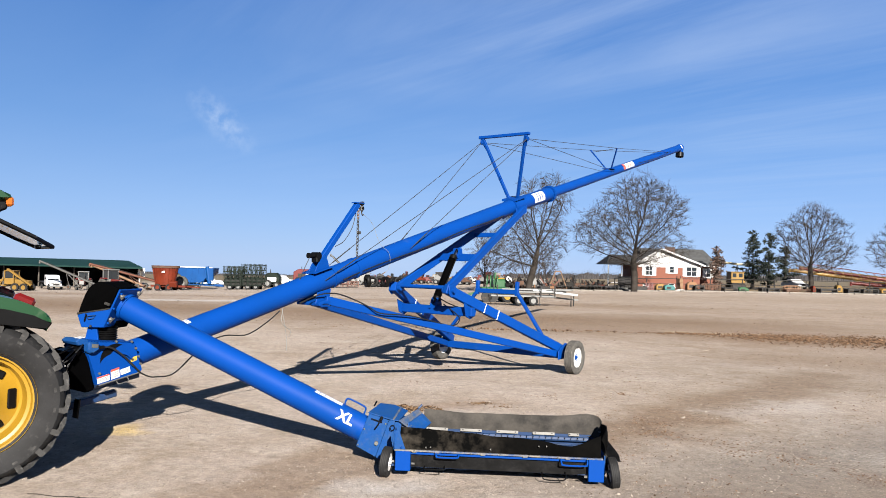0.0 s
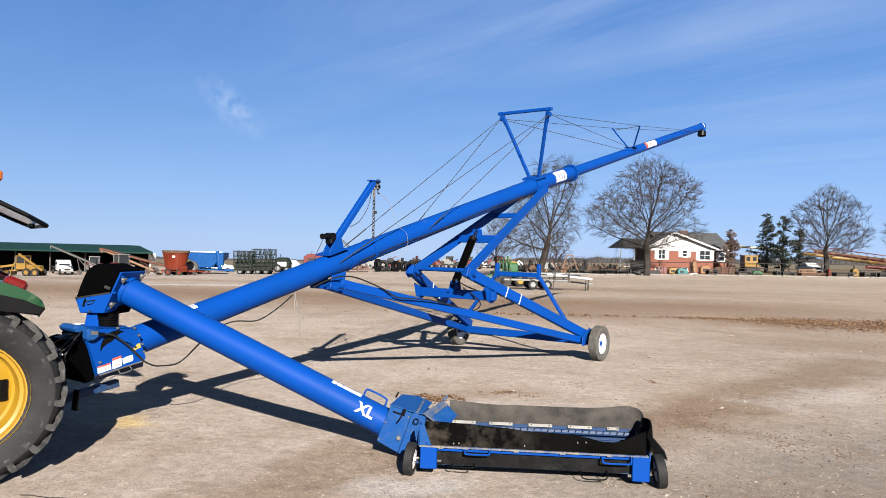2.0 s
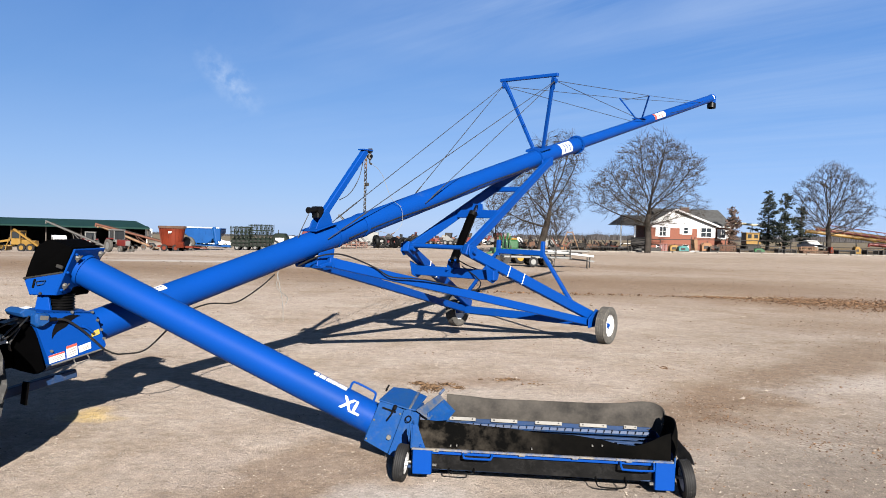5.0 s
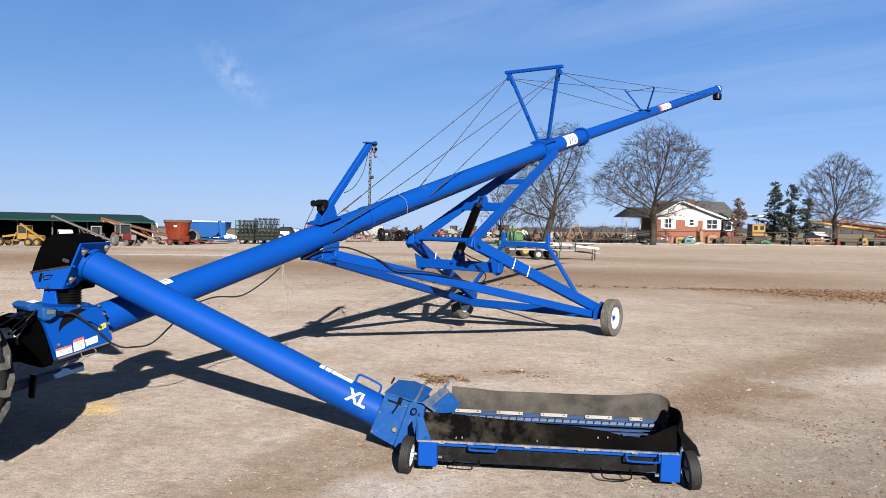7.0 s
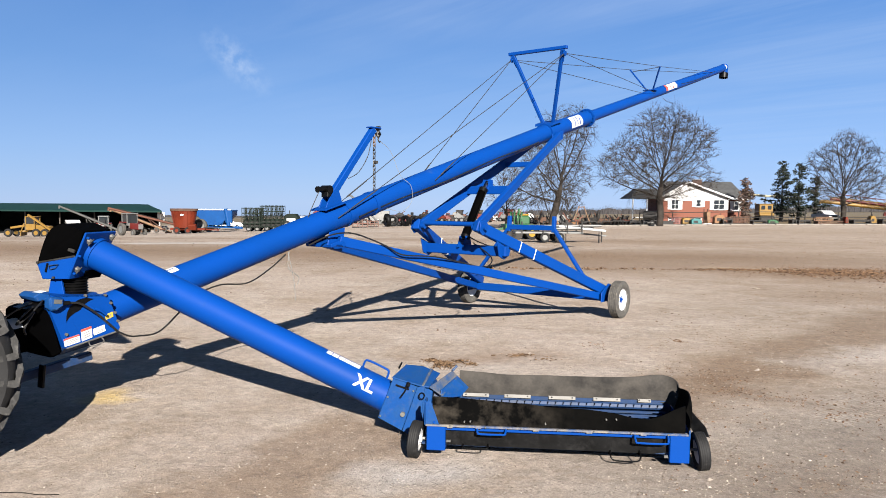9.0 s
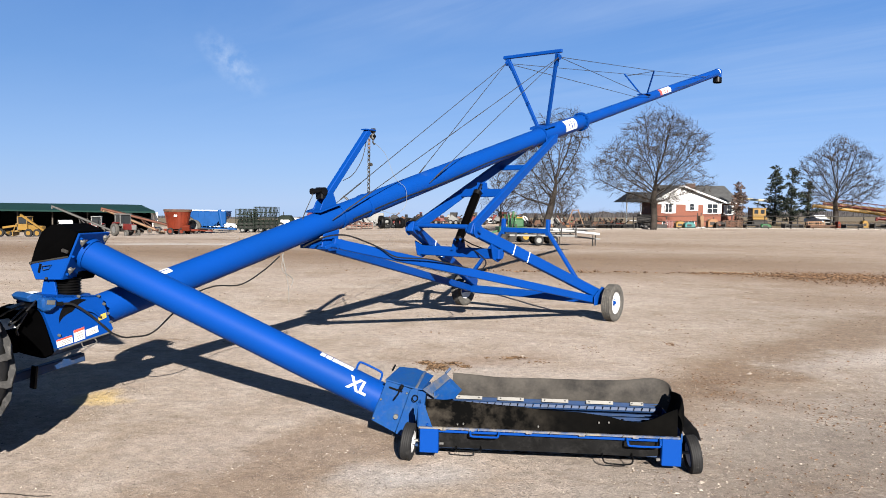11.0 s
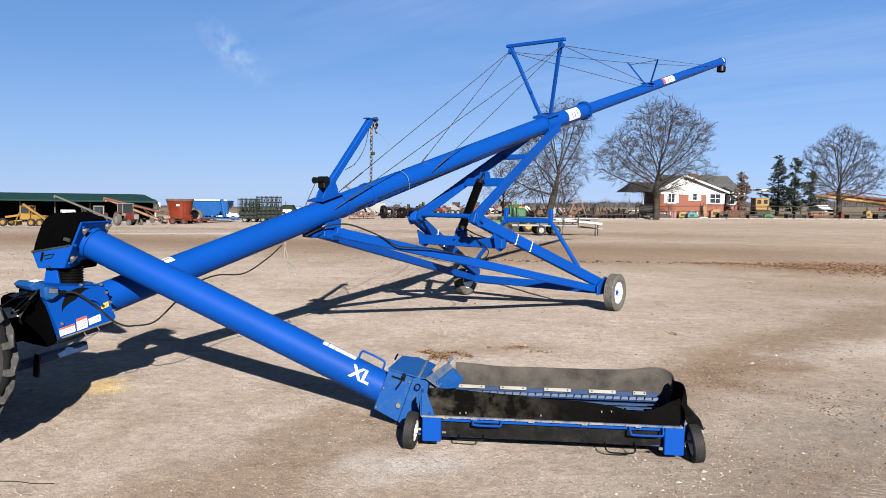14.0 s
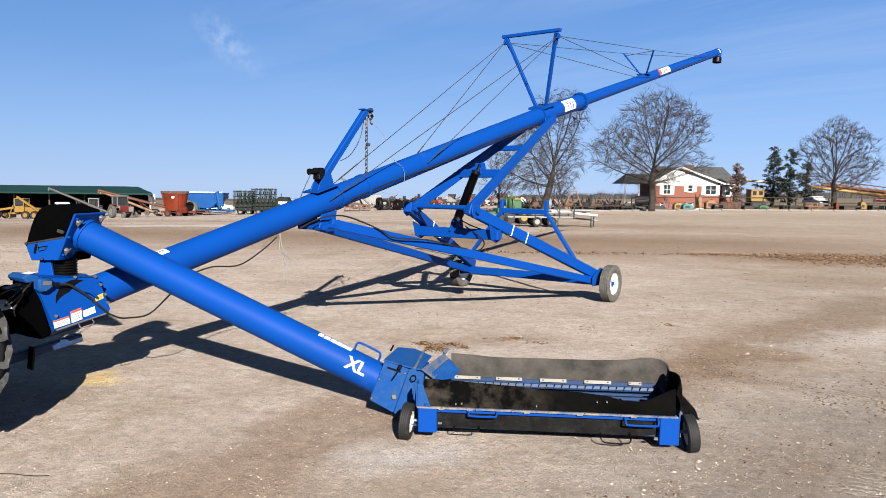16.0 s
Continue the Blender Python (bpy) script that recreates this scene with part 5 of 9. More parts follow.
    gv = [gp.verts.new(q) for q in ((2.335, 0.56, 0.43), (2.445, 0.20, 0.315), (2.45, 0.10, 0.262), (2.33, 0.10, 0.285), (2.31, 0.30, 0.33), (2.345, 0.55, 0.415), (2.455, 0.20, 0.30), (2.46, 0.10, 0.25), (2.34, 0.10, 0.27), (2.32, 0.30, 0.315))]
    gp.faces.new(gv[:5]); gp.faces.new(gv[:4:-1])
    for k in range(5):
        gp.faces.new((gv[k], gv[5 + k], gv[5 + (k + 1) % 5], gv[(k + 1) % 5]))
    part("wheel_guard", gp, RUBBER_DARK, h, "dark sloping plate over the wheel")
    gd = B()
    prism(gd, [(0.02, 0.12), (0.62, 0.12), (0.5, 0.33), (0.1, 0.36)], 0, 0.012, pose(2.30, 0.08, 0.0, 0, 0, 78))
    part("side_guard", gd, BLACK_STEEL, h)
    # handles
    for x0, x1, drop, m in ((0.53, 0.77, 0.032, BLUE), (1.83, 2.10, 0.052, BLUE)):
        g = B()
        sweep(g, spline([(x0, -0.02, 0.285), (x0 + 0.005, -0.055, 0.285 - drop * 0.7), (x0 + 0.03, -0.06, 0.285 - drop), (x1 - 0.03, -0.06, 0.285 - drop), (x1 - 0.005, -0.055, 0.285 - drop * 0.7), (x1, -0.02, 0.285)], 4), 0.009, 6)
        part("grab_handle", g, m, h)
    for x0, x1, drop in ((0.41, 0.62, 0.012), (1.64, 1.88, 0.06)):
        g = B()
        sweep(g, spline([(x0, 0.03, 0.13), (x0 + 0.0, -0.03, 0.13 - drop * 0.6), (x0 + 0.04, -0.04, 0.13 - drop), (x1 - 0.04, -0.04, 0.13 - drop), (x1, -0.03, 0.13 - drop * 0.6), (x1, 0.03, 0.14)], 4), 0.007, 6)
        part("lifting_loop", g, BLACK_STEEL, h)
    for x in np.linspace(0.3, 2.1, 7):
        part("rivet", rod(B(), (x, -0.022, 0.300), (x, -0.034, 0.300), 0.008, 6), GALV, h)
    # inlet housing between tube and trough
    loc = HOPPER.inverted() @ SWING
    e, d = loc @ TUBE1, (loc.to_3x3() @ (TUBE1 - TUBE0)).normalized()
    side = Vector((0, 0, 1)).cross(d).normalized()
    up = d.cross(side)
    f = Matrix((d, side, up)).transposed()
    def slab(pts, thick=0.012):
        """A flat plate through corner points, thick to the back."""
        b = B()
        p = [Vector(q) for q in pts]
        n = (p[1] - p[0]).cross(p[-1] - p[0]).normalized() * thick
        a, c = [b.verts.new(q) for q in p], [b.verts.new(q - n) for q in p]
        k = len(p)
        fs = [b.faces.new(a), b.faces.new(c[::-1])]
        for i in range(k):
            fs.append(b.faces.new((a[i], c[i], c[(i + 1) % k], a[(i + 1) % k])))
        bmesh.ops.bevel(b, geom=list({e2 for f2 in fs for e2 in f2.edges}), offset=0.003, segments=1, affect="EDGES")
        return b
    yn, yf = 0.475, 0.885
    core = B()
    prism(core, [(-0.26, 0.555), (0.0, 0.485), (0.09, 0.47), (0.05, 0.13), (-0.11, 0.075), (-0.20, 0.105), (-0.395, 0.20)], yn + 0.02, yf, bevel=0.006)
    hb = part("inlet_housing", core, BLUE_WORN, h)
    part("side_plate", slab([(-0.275, yn, 0.575), (-0.418, yn, 0.195), (-0.196, yn, 0.082), (-0.055, yn, 0.498)]), BLUE_WORN, hb)
    part("side_plate", slab([(-0.05, yn - 0.008, 0.498), (-0.19, yn - 0.012, 0.082), (-0.115, yn - 0.012, 0.047), (-0.02, yn - 0.008, 0.13), (0.02, yn - 0.008, 0.505)]), BLUE_WORN, hb)
    part("housing_lid", slab([(-0.285, yn - 0.012, 0.583), (0.005, yn - 0.012, 0.51), (0.06, yn - 0.012, 0.505), (0.115, yf, 0.535), (-0.05, yf, 0.60), (-0.22, yf, 0.61)]), BLUE_WORN, hb)
    part("lid_seam", slab([(-0.01, yn - 0.013, 0.517), (0.012, yn - 0.013, 0.515), (0.045, yf, 0.572), (0.02, yf, 0.58)], 0.01), BLUE_DUSTY, hb)
    part("spill_plate", slab([(0.065, yn - 0.02, 0.508), (0.19, yn - 0.02, 0.425), (0.29, yf, 0.505), (0.235, yf, 0.565)]), BLUE_DUSTY, hb, "dusty sloping plate")
    part("inlet_flap", slab([(0.175, yn - 0.01, 0.478), (0.175, yn - 0.01, 0.40), (0.345, yn + 0.10, 0.395), (0.40, yf - 0.05, 0.415), (0.285, yf, 0.512)]), BLUE_WORN, hb)
    part("gusset", slab([(0.10, yn + 0.05, 0.47), (0.08, yn + 0.05, 0.30), (0.19, yn + 0.05, 0.40)]), BLUE_DUSTY, hb)
    part("pivot_bolt", rod(B(), (-0.184, yn, 0.24), (-0.184, yn - 0.028, 0.24), 0.022, 10), GALV, hb)
    for x, z in ((-0.325, 0.395), (-0.395, 0.215), (-0.085, 0.46)):
        part("small_bolt", rod(B(), (x, yn, z), (x, yn - 0.016, z), 0.009, 6), GALV, hb)
    l2 = B()
    sweep(l2, [(-0.135, yn - 0.03, 0.515), (-0.165, yn - 0.035, 0.455), (-0.205, yn - 0.03, 0.40)], 0.008, 6)
    part("toggle_latch", l2, BLACK_STEEL, hb)
    part("latch_slot", box(B(), (-0.19, yn - 0.004, 0.49), (0.13, 0.012, 0.016), Euler((0, radians(17), 0)).to_matrix(), 0.003), BLACK_STEEL, hb)
    part("latch_knob", box(B(), (-0.13, yn - 0.04, 0.525), (0.035, 0.03, 0.045), Euler((0, 0.4, 0.3)).to_matrix(), 0.008), BLACK_STEEL, hb)
    part("cotter_ring", lathe(B(), [(0.024, -0.004), (0.032, -0.004), (0.032, 0.004), (0.024, 0.004)], 16, axis_m((-0.005, yn - 0.04, 0.425), (0.6, -0.8, 0.1)), close=True), BLACK_STEEL, hb)
    part("hinge_pin", rod(B(), (0.235, yf - 0.02, 0.565), (0.275, yf + 0.02, 0.605), 0.013, 8), BLUE_DUSTY, hb)
    part("hinge_pin", rod(B(), (-0.275, yf - 0.1, 0.59), (-0.245, yf - 0.1, 0.65), 0.009, 8), BLACK_STEEL, hb)
    fl2 = B()
    lathe(fl2, [(0.153, -0.02), (0.185, -0.02), (0.185, 0.012), (0.153, 0.012)], 32, axis_m(e - d * 0.03, d), close=True)
    part("tube_collar", fl2, BLUE_WORN, hb)
    tr = B()
    prism(tr, [(-0.12, 0.10), (0.26, 0.10), (0.26, 0.30), (0.05, 0.34), (-0.12, 0.34)], 0.50, 0.86, bevel=0.008)
    part("transition_box", tr, BLUE_WORN, h)
    part("trough_end", prism(B(), [(0.0, 0.10), (0.75, 0.10), (0.75, 0.34), (0.0, 0.30)], 0, 0.012, pose(0.10, 0.05, 0, 0, 0, 90)), BLUE_WORN, h)
    part("corner_plate", slab([(0.09, -0.016, 0.50), (0.09, -0.016, 0.306), (0.205, -0.016, 0.306), (0.13, -0.016, 0.51)], 0.01), BLUE_WORN, h)
    part("corner_post", box(B(), (0.085, 0.05, 0.40), (0.016, 0.11, 0.21), None, 0.003), BLUE_WORN, h)
    part("plate_bolt", rod(B(), (0.165, -0.01, 0.33), (0.165, -0.034, 0.33), 0.010, 6), BLUE, h)
    for k, x in enumerate((0.3, 0.54, 1.02, 1.46, 1.9)):
        part("rail_tab", box(B(), (x, -0.02, 0.288), (0.05, 0.012, 0.014), None, 0.003), LIP, h)
    part("bracket_bolt", rod(B(), (0.265, 0.04, 0.15), (0.30, 0.04, 0.15), 0.014, 6), GALV, h)
    part("bracket_bolt", rod(B(), (2.10, -0.02, 0.115), (2.07, -0.02, 0.115), 0.014, 6), GALV, h)
    return h


hopper = build_hopper()

# ---- the tractor that pulls the auger ----
def build_tractor():
    t = thing("tractor", pose(-4.835, 6.255, 0, 0, 0, 216), "green farm tractor with yellow wheels and open rear window", "tractor")
    for s in (1, -1):
        wheel(t, (0, s * 0.98, 0.81), (0, s, 0), 0.82, 0.46, 0.49, TYRE, TYELLOW, TYELLOW, lugs=21, dish=0.9, seg=48, bolts=8, slots=6)
        wheel(t, (2.55, s * 0.88, 0.58), (0, s, 0), 0.58, 0.36, 0.34, TYRE, TYELLOW, TYELLOW, lugs=18, dish=0.6, seg=36, bolts=8)
        # fender: a curved shell over the wheel
        f = B()
        prof = [(-0.60, 1.58), (-0.57, 1.66), (-0.44, 1.75), (-0.22, 1.83), (0.1, 1.88), (0.45, 1.86), (0.62, 1.76)]
        pts = [(p.x, p.z) for p in spline([(x, 0, z) for x, z in prof], 4)]
        under = [(x * 0.97 + 0.02, z - 0.05 - 0.09 * max(0.0, math.sin((x + 0.74) * 2.2))) for x, z in reversed(pts)]
        y0, y1 = (0.62, 1.24) if s > 0 else (-1.24, -0.62)
        prism(f, pts + under, y0, y1, bevel=0.02)
        part("fender", f, TGREEN, t, smooth=50)
        part("fender_liner", prism(B(), [(-0.612, 1.585), (-0.44, 1.66), (-0.22, 1.72), (0.1, 1.77), (0.45, 1.76), (0.6, 1.72), (0.58, 1.62), (0.1, 1.62), (-0.3, 1.56), (-0.56, 1.515)], (0.62 if s > 0 else -1.248), (1.248 if s > 0 else -0.62), bevel=0.015), BLACK_STEEL, t)
        part("tail_lamp", box(B(), (-0.40, s * 0.86, 1.79), (0.20, 0.12, 0.10), Euler((0, radians(-24), 0)).to_matrix(), 0.03), REDLENS, t)
        part("rear_post", beam(B(), (-0.12, s * 0.72, 1.35), (0.02, s * 0.68, 2.72), 0.07, 0.07, (0, 1, 0)), BLACK_STEEL, t)
        part("front_post", beam(B(), (1.35, s * 0.6, 1.3), (1.1, s * 0.62, 2.72), 0.06, 0.06, (0, 1, 0)), BLACK_STEEL, t)
        gl = part("side_window", prism(B(), [(0.0, 1.45), (1.3, 1.45), (1.1, 2.7), (0.05, 2.7)], s * 0.69, s * 0.698), GLASS, t)
        part("mirror_arm", sweep(B(), [(1.15, s * 0.65, 2.4), (1.3, s * 1.1, 2.45)], 0.014, 6), BLACK_STEEL, t)
        part("mirror", box(B(), (1.3, s * 1.15, 2.3), (0.05, 0.18, 0.32), None, 0.02), BLACK_STEEL, t)
        part("roof_lamp", box(B(), (-0.25, s * 0.70, 2.79), (0.07, 0.13, 0.10), None, 0.02), AMBER, t)
    b = B()
    box(b, (0.4, 0, 0.85), (1.3, 0.7, 0.75), None, 0.05)
    box(b, (1.6, 0, 0.85), (1.6, 0.5, 0.6), None, 0.05)
    rod(b, (0, -0.9, 0.81), (0, 0.9, 0.81), 0.13, 20)
    rod(b, (2.55, -0.8, 0.56), (2.55, 0.8, 0.56), 0.09, 14)
    part("chassis", b, BLACK_STEEL, t)
    ho = B()
    prism(ho, [(1.35, 0.95), (3.35, 0.85), (3.5, 1.0), (3.45, 1.45), (3.2, 1.6), (1.35, 1.72)], -0.4, 0.4, bevel=0.07)
    part("hood", ho, TGREEN, t)
    part("front_weight", box(B(), (3.6, 0, 0.75), (0.3, 0.6, 0.3), None, 0.04), TGREEN, t)
    part("exhaust_stack", rod(B(), (1.5, -0.5, 1.4), (1.5, -0.5, 2.7), 0.05, 12), BLACK_STEEL, t)
    cb = B()
    box(cb, (0.6, 0, 1.25), (1.5, 1.38, 0.3), None, 0.04)
    part("cab_floor", cb, TGREEN, t)
    st = B()
    box(st, (0.45, 0, 1.55), (0.5, 0.5, 0.14), None, 0.05); box(st, (0.22, 0, 1.9), (0.14, 0.5, 0.65), Euler((0, radians(-8), 0)).to_matrix(), 0.05)
    part("seat", st, BLACK_STEEL, t)
    wl = B()
    lathe(wl, [(0.19, -0.014), (0.2, 0.0), (0.19, 0.014), (0.17, 0.0)], 24, axis_m((0.95, 0, 1.85), (-0.5, 0, 1)), close=True)
    rod(wl, (0.95, 0, 1.85), (1.15, 0, 1.4), 0.03, 10)
    part("steering_wheel", wl, BLACK_STEEL, t)
    rf = B()
    prism(rf, [(-0.26, 2.80), (-0.28, 2.85), (-0.16, 2.90), (0.05, 2.95), (1.0, 2.95), (1.3, 2.86), (1.3, 2.76)], -0.78, 0.78, bevel=0.03)
    part("cab_roof", rf, TGREEN, t)
    part("roof_lining", prism(B(), [(-0.14, 2.66), (-0.24, 2.72), (-0.22, 2.80), (1.2, 2.78), (1.25, 2.66)], -0.76, 0.76, bevel=0.02), BLACK_STEEL, t)
    part("windscreen", prism(B(), [(1.33, 1.5), (1.345, 1.5), (1.14, 2.68), (1.125, 2.68)], -0.58, 0.58), GLASS, t)
    rw = B()
    m = pose(0.24, 0, 2.785, 0, 0, 0) @ Matrix.Rotation(radians(-26), 4, "Y")
    W, H = 0.74, 1.02
    rim = [(-0.0, -W), (-H * 0.8, -W), (-H, -W * 0.75), (-H, W * 0.75), (-H * 0.8, W), (0.0, W)]
    g = B()
    vs = [[g.verts.new(m @ Vector((x, y, z))) for x, y in rim] for z in (0.0, 0.008)]
    g.faces.new(vs[0]); g.faces.new(vs[1][::-1])
    for i in range(6):
        g.faces.new((vs[0][i], vs[0][(i + 1) % 6], vs[1][(i + 1) % 6], vs[1][i]))
    w = part("rear_window", g, GLASS, t, "tinted rear window swung open")
    fr = B()
    loop = [m @ Vector((x, y, 0.004)) for x, y in rim + rim[:1]]
    sweep(fr, loop, 0.024, 6)
    part("window_frame", fr, BLACK_STEEL, w)
    hd = B()
    part("window_latch", box(B(), m @ Vector((-H * 0.93, 0.1, -0.03)), (0.06, 0.1, 0.05), None, 0.01), BLACK_STEEL, w)
    sweep(hd, [m @ Vector((-0.45, W * 0.9, 0)), Vector((-0.08, W * 1.05, 2.1))], 0.012, 6)
    part("window_strut", hd, BLACK_STEEL, w)
    hi = B()
    beam(hi, (-0.1, 0, 0.5), (-0.42, 0, 0.42), 0.1, 0.06)
    for s in (-1, 1):
        beam(hi, (-0.2, s * 0.3, 0.55), (-0.5, s * 0.38, 0.48), 0.05, 0.08)
    part("drawbar", hi, BLACK_STEEL, t)
    pt = B()
    rod(pt, (-0.3, 0, 0.75), (-0.55, 0, 0.78), 0.1, 16)
    part("driveline_stub", pt, BLACK_STEEL, t)
    for k in range(4):
        part("hydraulic_coupler", box(B(), (-0.3, -0.25 + 0.1 * k, 1.1), (0.12, 0.07, 0.1), None, 0.01), BLACK_STEEL, t)
    return t


tractor = build_tractor()

# ---- things round the yard ----
GREEN_ROOF = mat("green_metal_roof", (0.006, 0.022, 0.019), 0.6, scale=0.4, fine=6, spread=0.08, spec=0.1)
SHED_WALL = mat("pale_metal_wall", (0.55, 0.54, 0.5), 0.6, scale=0.5, fine=8, spread=0.08)
DARK_WOOD = mat("weathered_post_wood", (0.0636, 0.054, 0.0446), 0.85, scale=2, spread=0.2)
BRICK = mat("red_brick", (0.109, 0.0356, 0.0203), 0.85, color2=(0.108, 0.0369, 0.0229), scale=3, fine=14, spread=0.18, bump=0.2, bump_scale=12)
SOOTY_BRICK = mat("sooty_chimney_brick", (0.0689, 0.0405, 0.0324), 0.9, scale=3, fine=14, spread=0.2, bump=0.2, bump_scale=12)
SIDING = mat("white_siding", (0.37, 0.37, 0.37), 0.6, scale=1, spread=0.04)
SHINGLE = mat("grey_shingles", (0.0382, 0.0394, 0.0407), 0.9, scale=2, fine=12, spread=0.2, bump=0.2, bump_scale=14)
BARK = mat("grey_bark", (0.03, 0.0255, 0.022), 0.95, scale=1.5, fine=12, spread=0.25, spec=0.1)
TWIG = mat("bare_twigs", (0.042, 0.034, 0.028), 0.95, scale=0.8, fine=5, spread=0.2, spec=0.1)
NEEDLES = mat("dark_needles", (0.00636, 0.0114, 0.007), 0.9, color2=(0.0127, 0.0178, 0.0102), scale=1.2, fine=8, spread=0.25)
BROWN_LEAF = mat("dry_brown_leaves", (0.0689, 0.0421, 0.0308), 0.9, scale=1.2, fine=8, spread=0.25)
RED = mat("machine_red", (0.0795, 0.00763, 0.00573), 0.45, scale=1, spread=0.1, dirt=0.2, dirt_color=(0.127, 0.0636, 0.0446))
ORANGE_RED = mat("mixer_orange_red", (0.092, 0.0145, 0.006), 0.55, scale=0.8, spread=0.15, dirt=0.14, dirt_color=(0.05, 0.018, 0.011), spec=0.15)
ORANGE = mat("conveyor_orange", (0.127, 0.0573, 0.0203), 0.5, scale=1, spread=0.1, dirt=0.2, dirt_color=(0.19, 0.114, 0.0636))
YELLOW = mat("machine_yellow", (0.137, 0.075, 0.0102), 0.5, scale=1, spread=0.1, dirt=0.2, dirt_color=(0.19, 0.127, 0.0509))
CART_BLUE = mat("cart_blue", (0.0015, 0.036, 0.135), 0.5, scale=1, spread=0.08, dirt=0.1, dirt_color=(0.03, 0.07, 0.14), spec=0.15)
GREEN = mat("implement_green", (0.0108, 0.056, 0.0178), 0.5, scale=1, spread=0.1, dirt=0.2, dirt_color=(0.0763, 0.0891, 0.0509))
DARK_GREEN = mat("faded_dark_green", (0.0048, 0.0092, 0.0062), 0.7, scale=1, spread=0.15, dirt=0.15, dirt_color=(0.02, 0.018, 0.014), spec=0.15)
TEAL = mat("teal_paint", (0.0152, 0.0915, 0.0915), 0.5, scale=1, spread=0.1)
TRUCK_WHITE = mat("truck_white", (0.4, 0.4, 0.4), 0.35, scale=1, spread=0.04)
DARK_IRON = mat("dark_iron", (0.00826, 0.007, 0.00636), 0.7, scale=2, spread=0.25, dirt=0.25, dirt_color=(0.0891, 0.0573, 0.0382))
RUSTY = mat("rusty_iron", (0.0649, 0.0324, 0.0191), 0.85, scale=2, spread=0.25, dirt=0.3, dirt_color=(0.0636, 0.0382, 0.0254))
TAN = mat("faded_tan_orange", (0.124, 0.0706, 0.0369), 0.6, scale=1, spread=0.15, dirt=0.3, dirt_color=(0.127, 0.0826, 0.0509))
RUST_RED = mat("faded_rust_red", (0.0763, 0.0267, 0.0152), 0.6, scale=1, spread=0.15, dirt=0.3, dirt_color=(0.102, 0.0636, 0.0446))
CREAM = mat("cream_paint", (0.324, 0.292, 0.194), 0.6, scale=1, spread=0.1)
GREY = mat("grey_metal", (0.129, 0.129, 0.126), 0.55, 0.3, scale=1, spread=0.1)
# near-black: the shade inside the shed is put into the colour
INTERIOR = mat("shaded_shed_interior", (0.00509, 0.00477, 0.00445), 0.9, spread=0.2)


def at(x, y, rz=0.0, dz=0.0):
    return pose(x, y, gz(x, y) + dz, 0, 0, rz)


def simple_wheel(parent, centre, axis, R, w, tyre=None, rim=None):
    m = axis_m(centre, axis)
    o = part("wheel", lathe(B(), tyre_profile(R, w, R * 0.55), 20, m, close=True), tyre or TYRE, parent)
    part("rim", lathe(B(), [(R * 0.56, w * 0.3), (R * 0.5, w * 0.1), (R * 0.15, w * 0.12), (R * 0.15, w * 0.2), (0, w * 0.2), (0.0, -w * 0.3), (R * 0.56, -w * 0.3)], 16, m), rim or GREY, o)
    return o


def shed():
    x0, x1, y0, y1, h, ridge = -98.0, -49.8, 122.0, 146.0, 4.0, 5.05
    z = gz(-62, 122) - 0.25
    s = thing("machine_shed", pose(x0, y0, z), "long open-front machine shed with green metal roof", "shed")
    L, D = x1 - x0, y1 - y0
    r = B()
    f = [(-0.5, -0.6, h), (L + 0.5, -0.6, h), (L - 4.6, 6, ridge), (-0.5, 6, ridge), (L - 12, D - 6, ridge), (-0.5, D - 6, ridge), (L - 10.2, D + 0.6, h), (-0.5, D + 0.6, h)]
    v = [r.verts.new(p) for p in f]
    w = [r.verts.new((p[0], p[1], p[2] - 0.25)) for p in f]
    for q in ((0, 1, 2, 3), (3, 2, 4, 5), (5, 4, 6, 7), (1, 6, 4, 2)):
        r.faces.new([v[i] for i in q]); r.faces.new([w[i] for i in reversed(q)])
    for i, j in ((0, 1), (1, 6), (6, 7), (7, 5), (5, 3), (3, 0)):
        r.faces.new((v[i], v[j], w[j], w[i]))
    part("roof", r, GREEN_ROOF, s, smooth=10)
    part("fascia", box(B(), (L / 2, -0.6, h - 0.14), (L + 1, 0.06, 0.24)), GREEN_ROOF, s)
    part("back_wall", box(B(), (L / 2 - 5.1, D, h / 2), (L - 10.2, 0.12, h)), INTERIOR, s)
    part("end_wall", beam(B(), (L - 1.2, 2.5, h / 2 - 0.1), (L - 10.0, D, h / 2 - 0.1), 0.12, h - 0.2), SHED_WALL, s)
    part("end_wall", box(B(), (0, D / 2, h / 2), (0.12, D, h)), SHED_WALL, s)
    part("floor_slab", box(B(), (L / 2 - 5.5, D / 2 + 0.5, -0.2), (L - 11, D, 0.4)), INTERIOR, s)
    for k in range(9):
        part("post", box(B(), (L * k / 8 if k else 0.12, 1.6 if k < 8 else 0.1, h / 2), (0.18, 0.18, h)), DARK_WOOD, s)
    part("door_panel", box(B(), (L - 0.7, 2.0, h - 1.0), (1.2, 0.08, 1.6)), SHED_WALL, s)
    return s


shed()


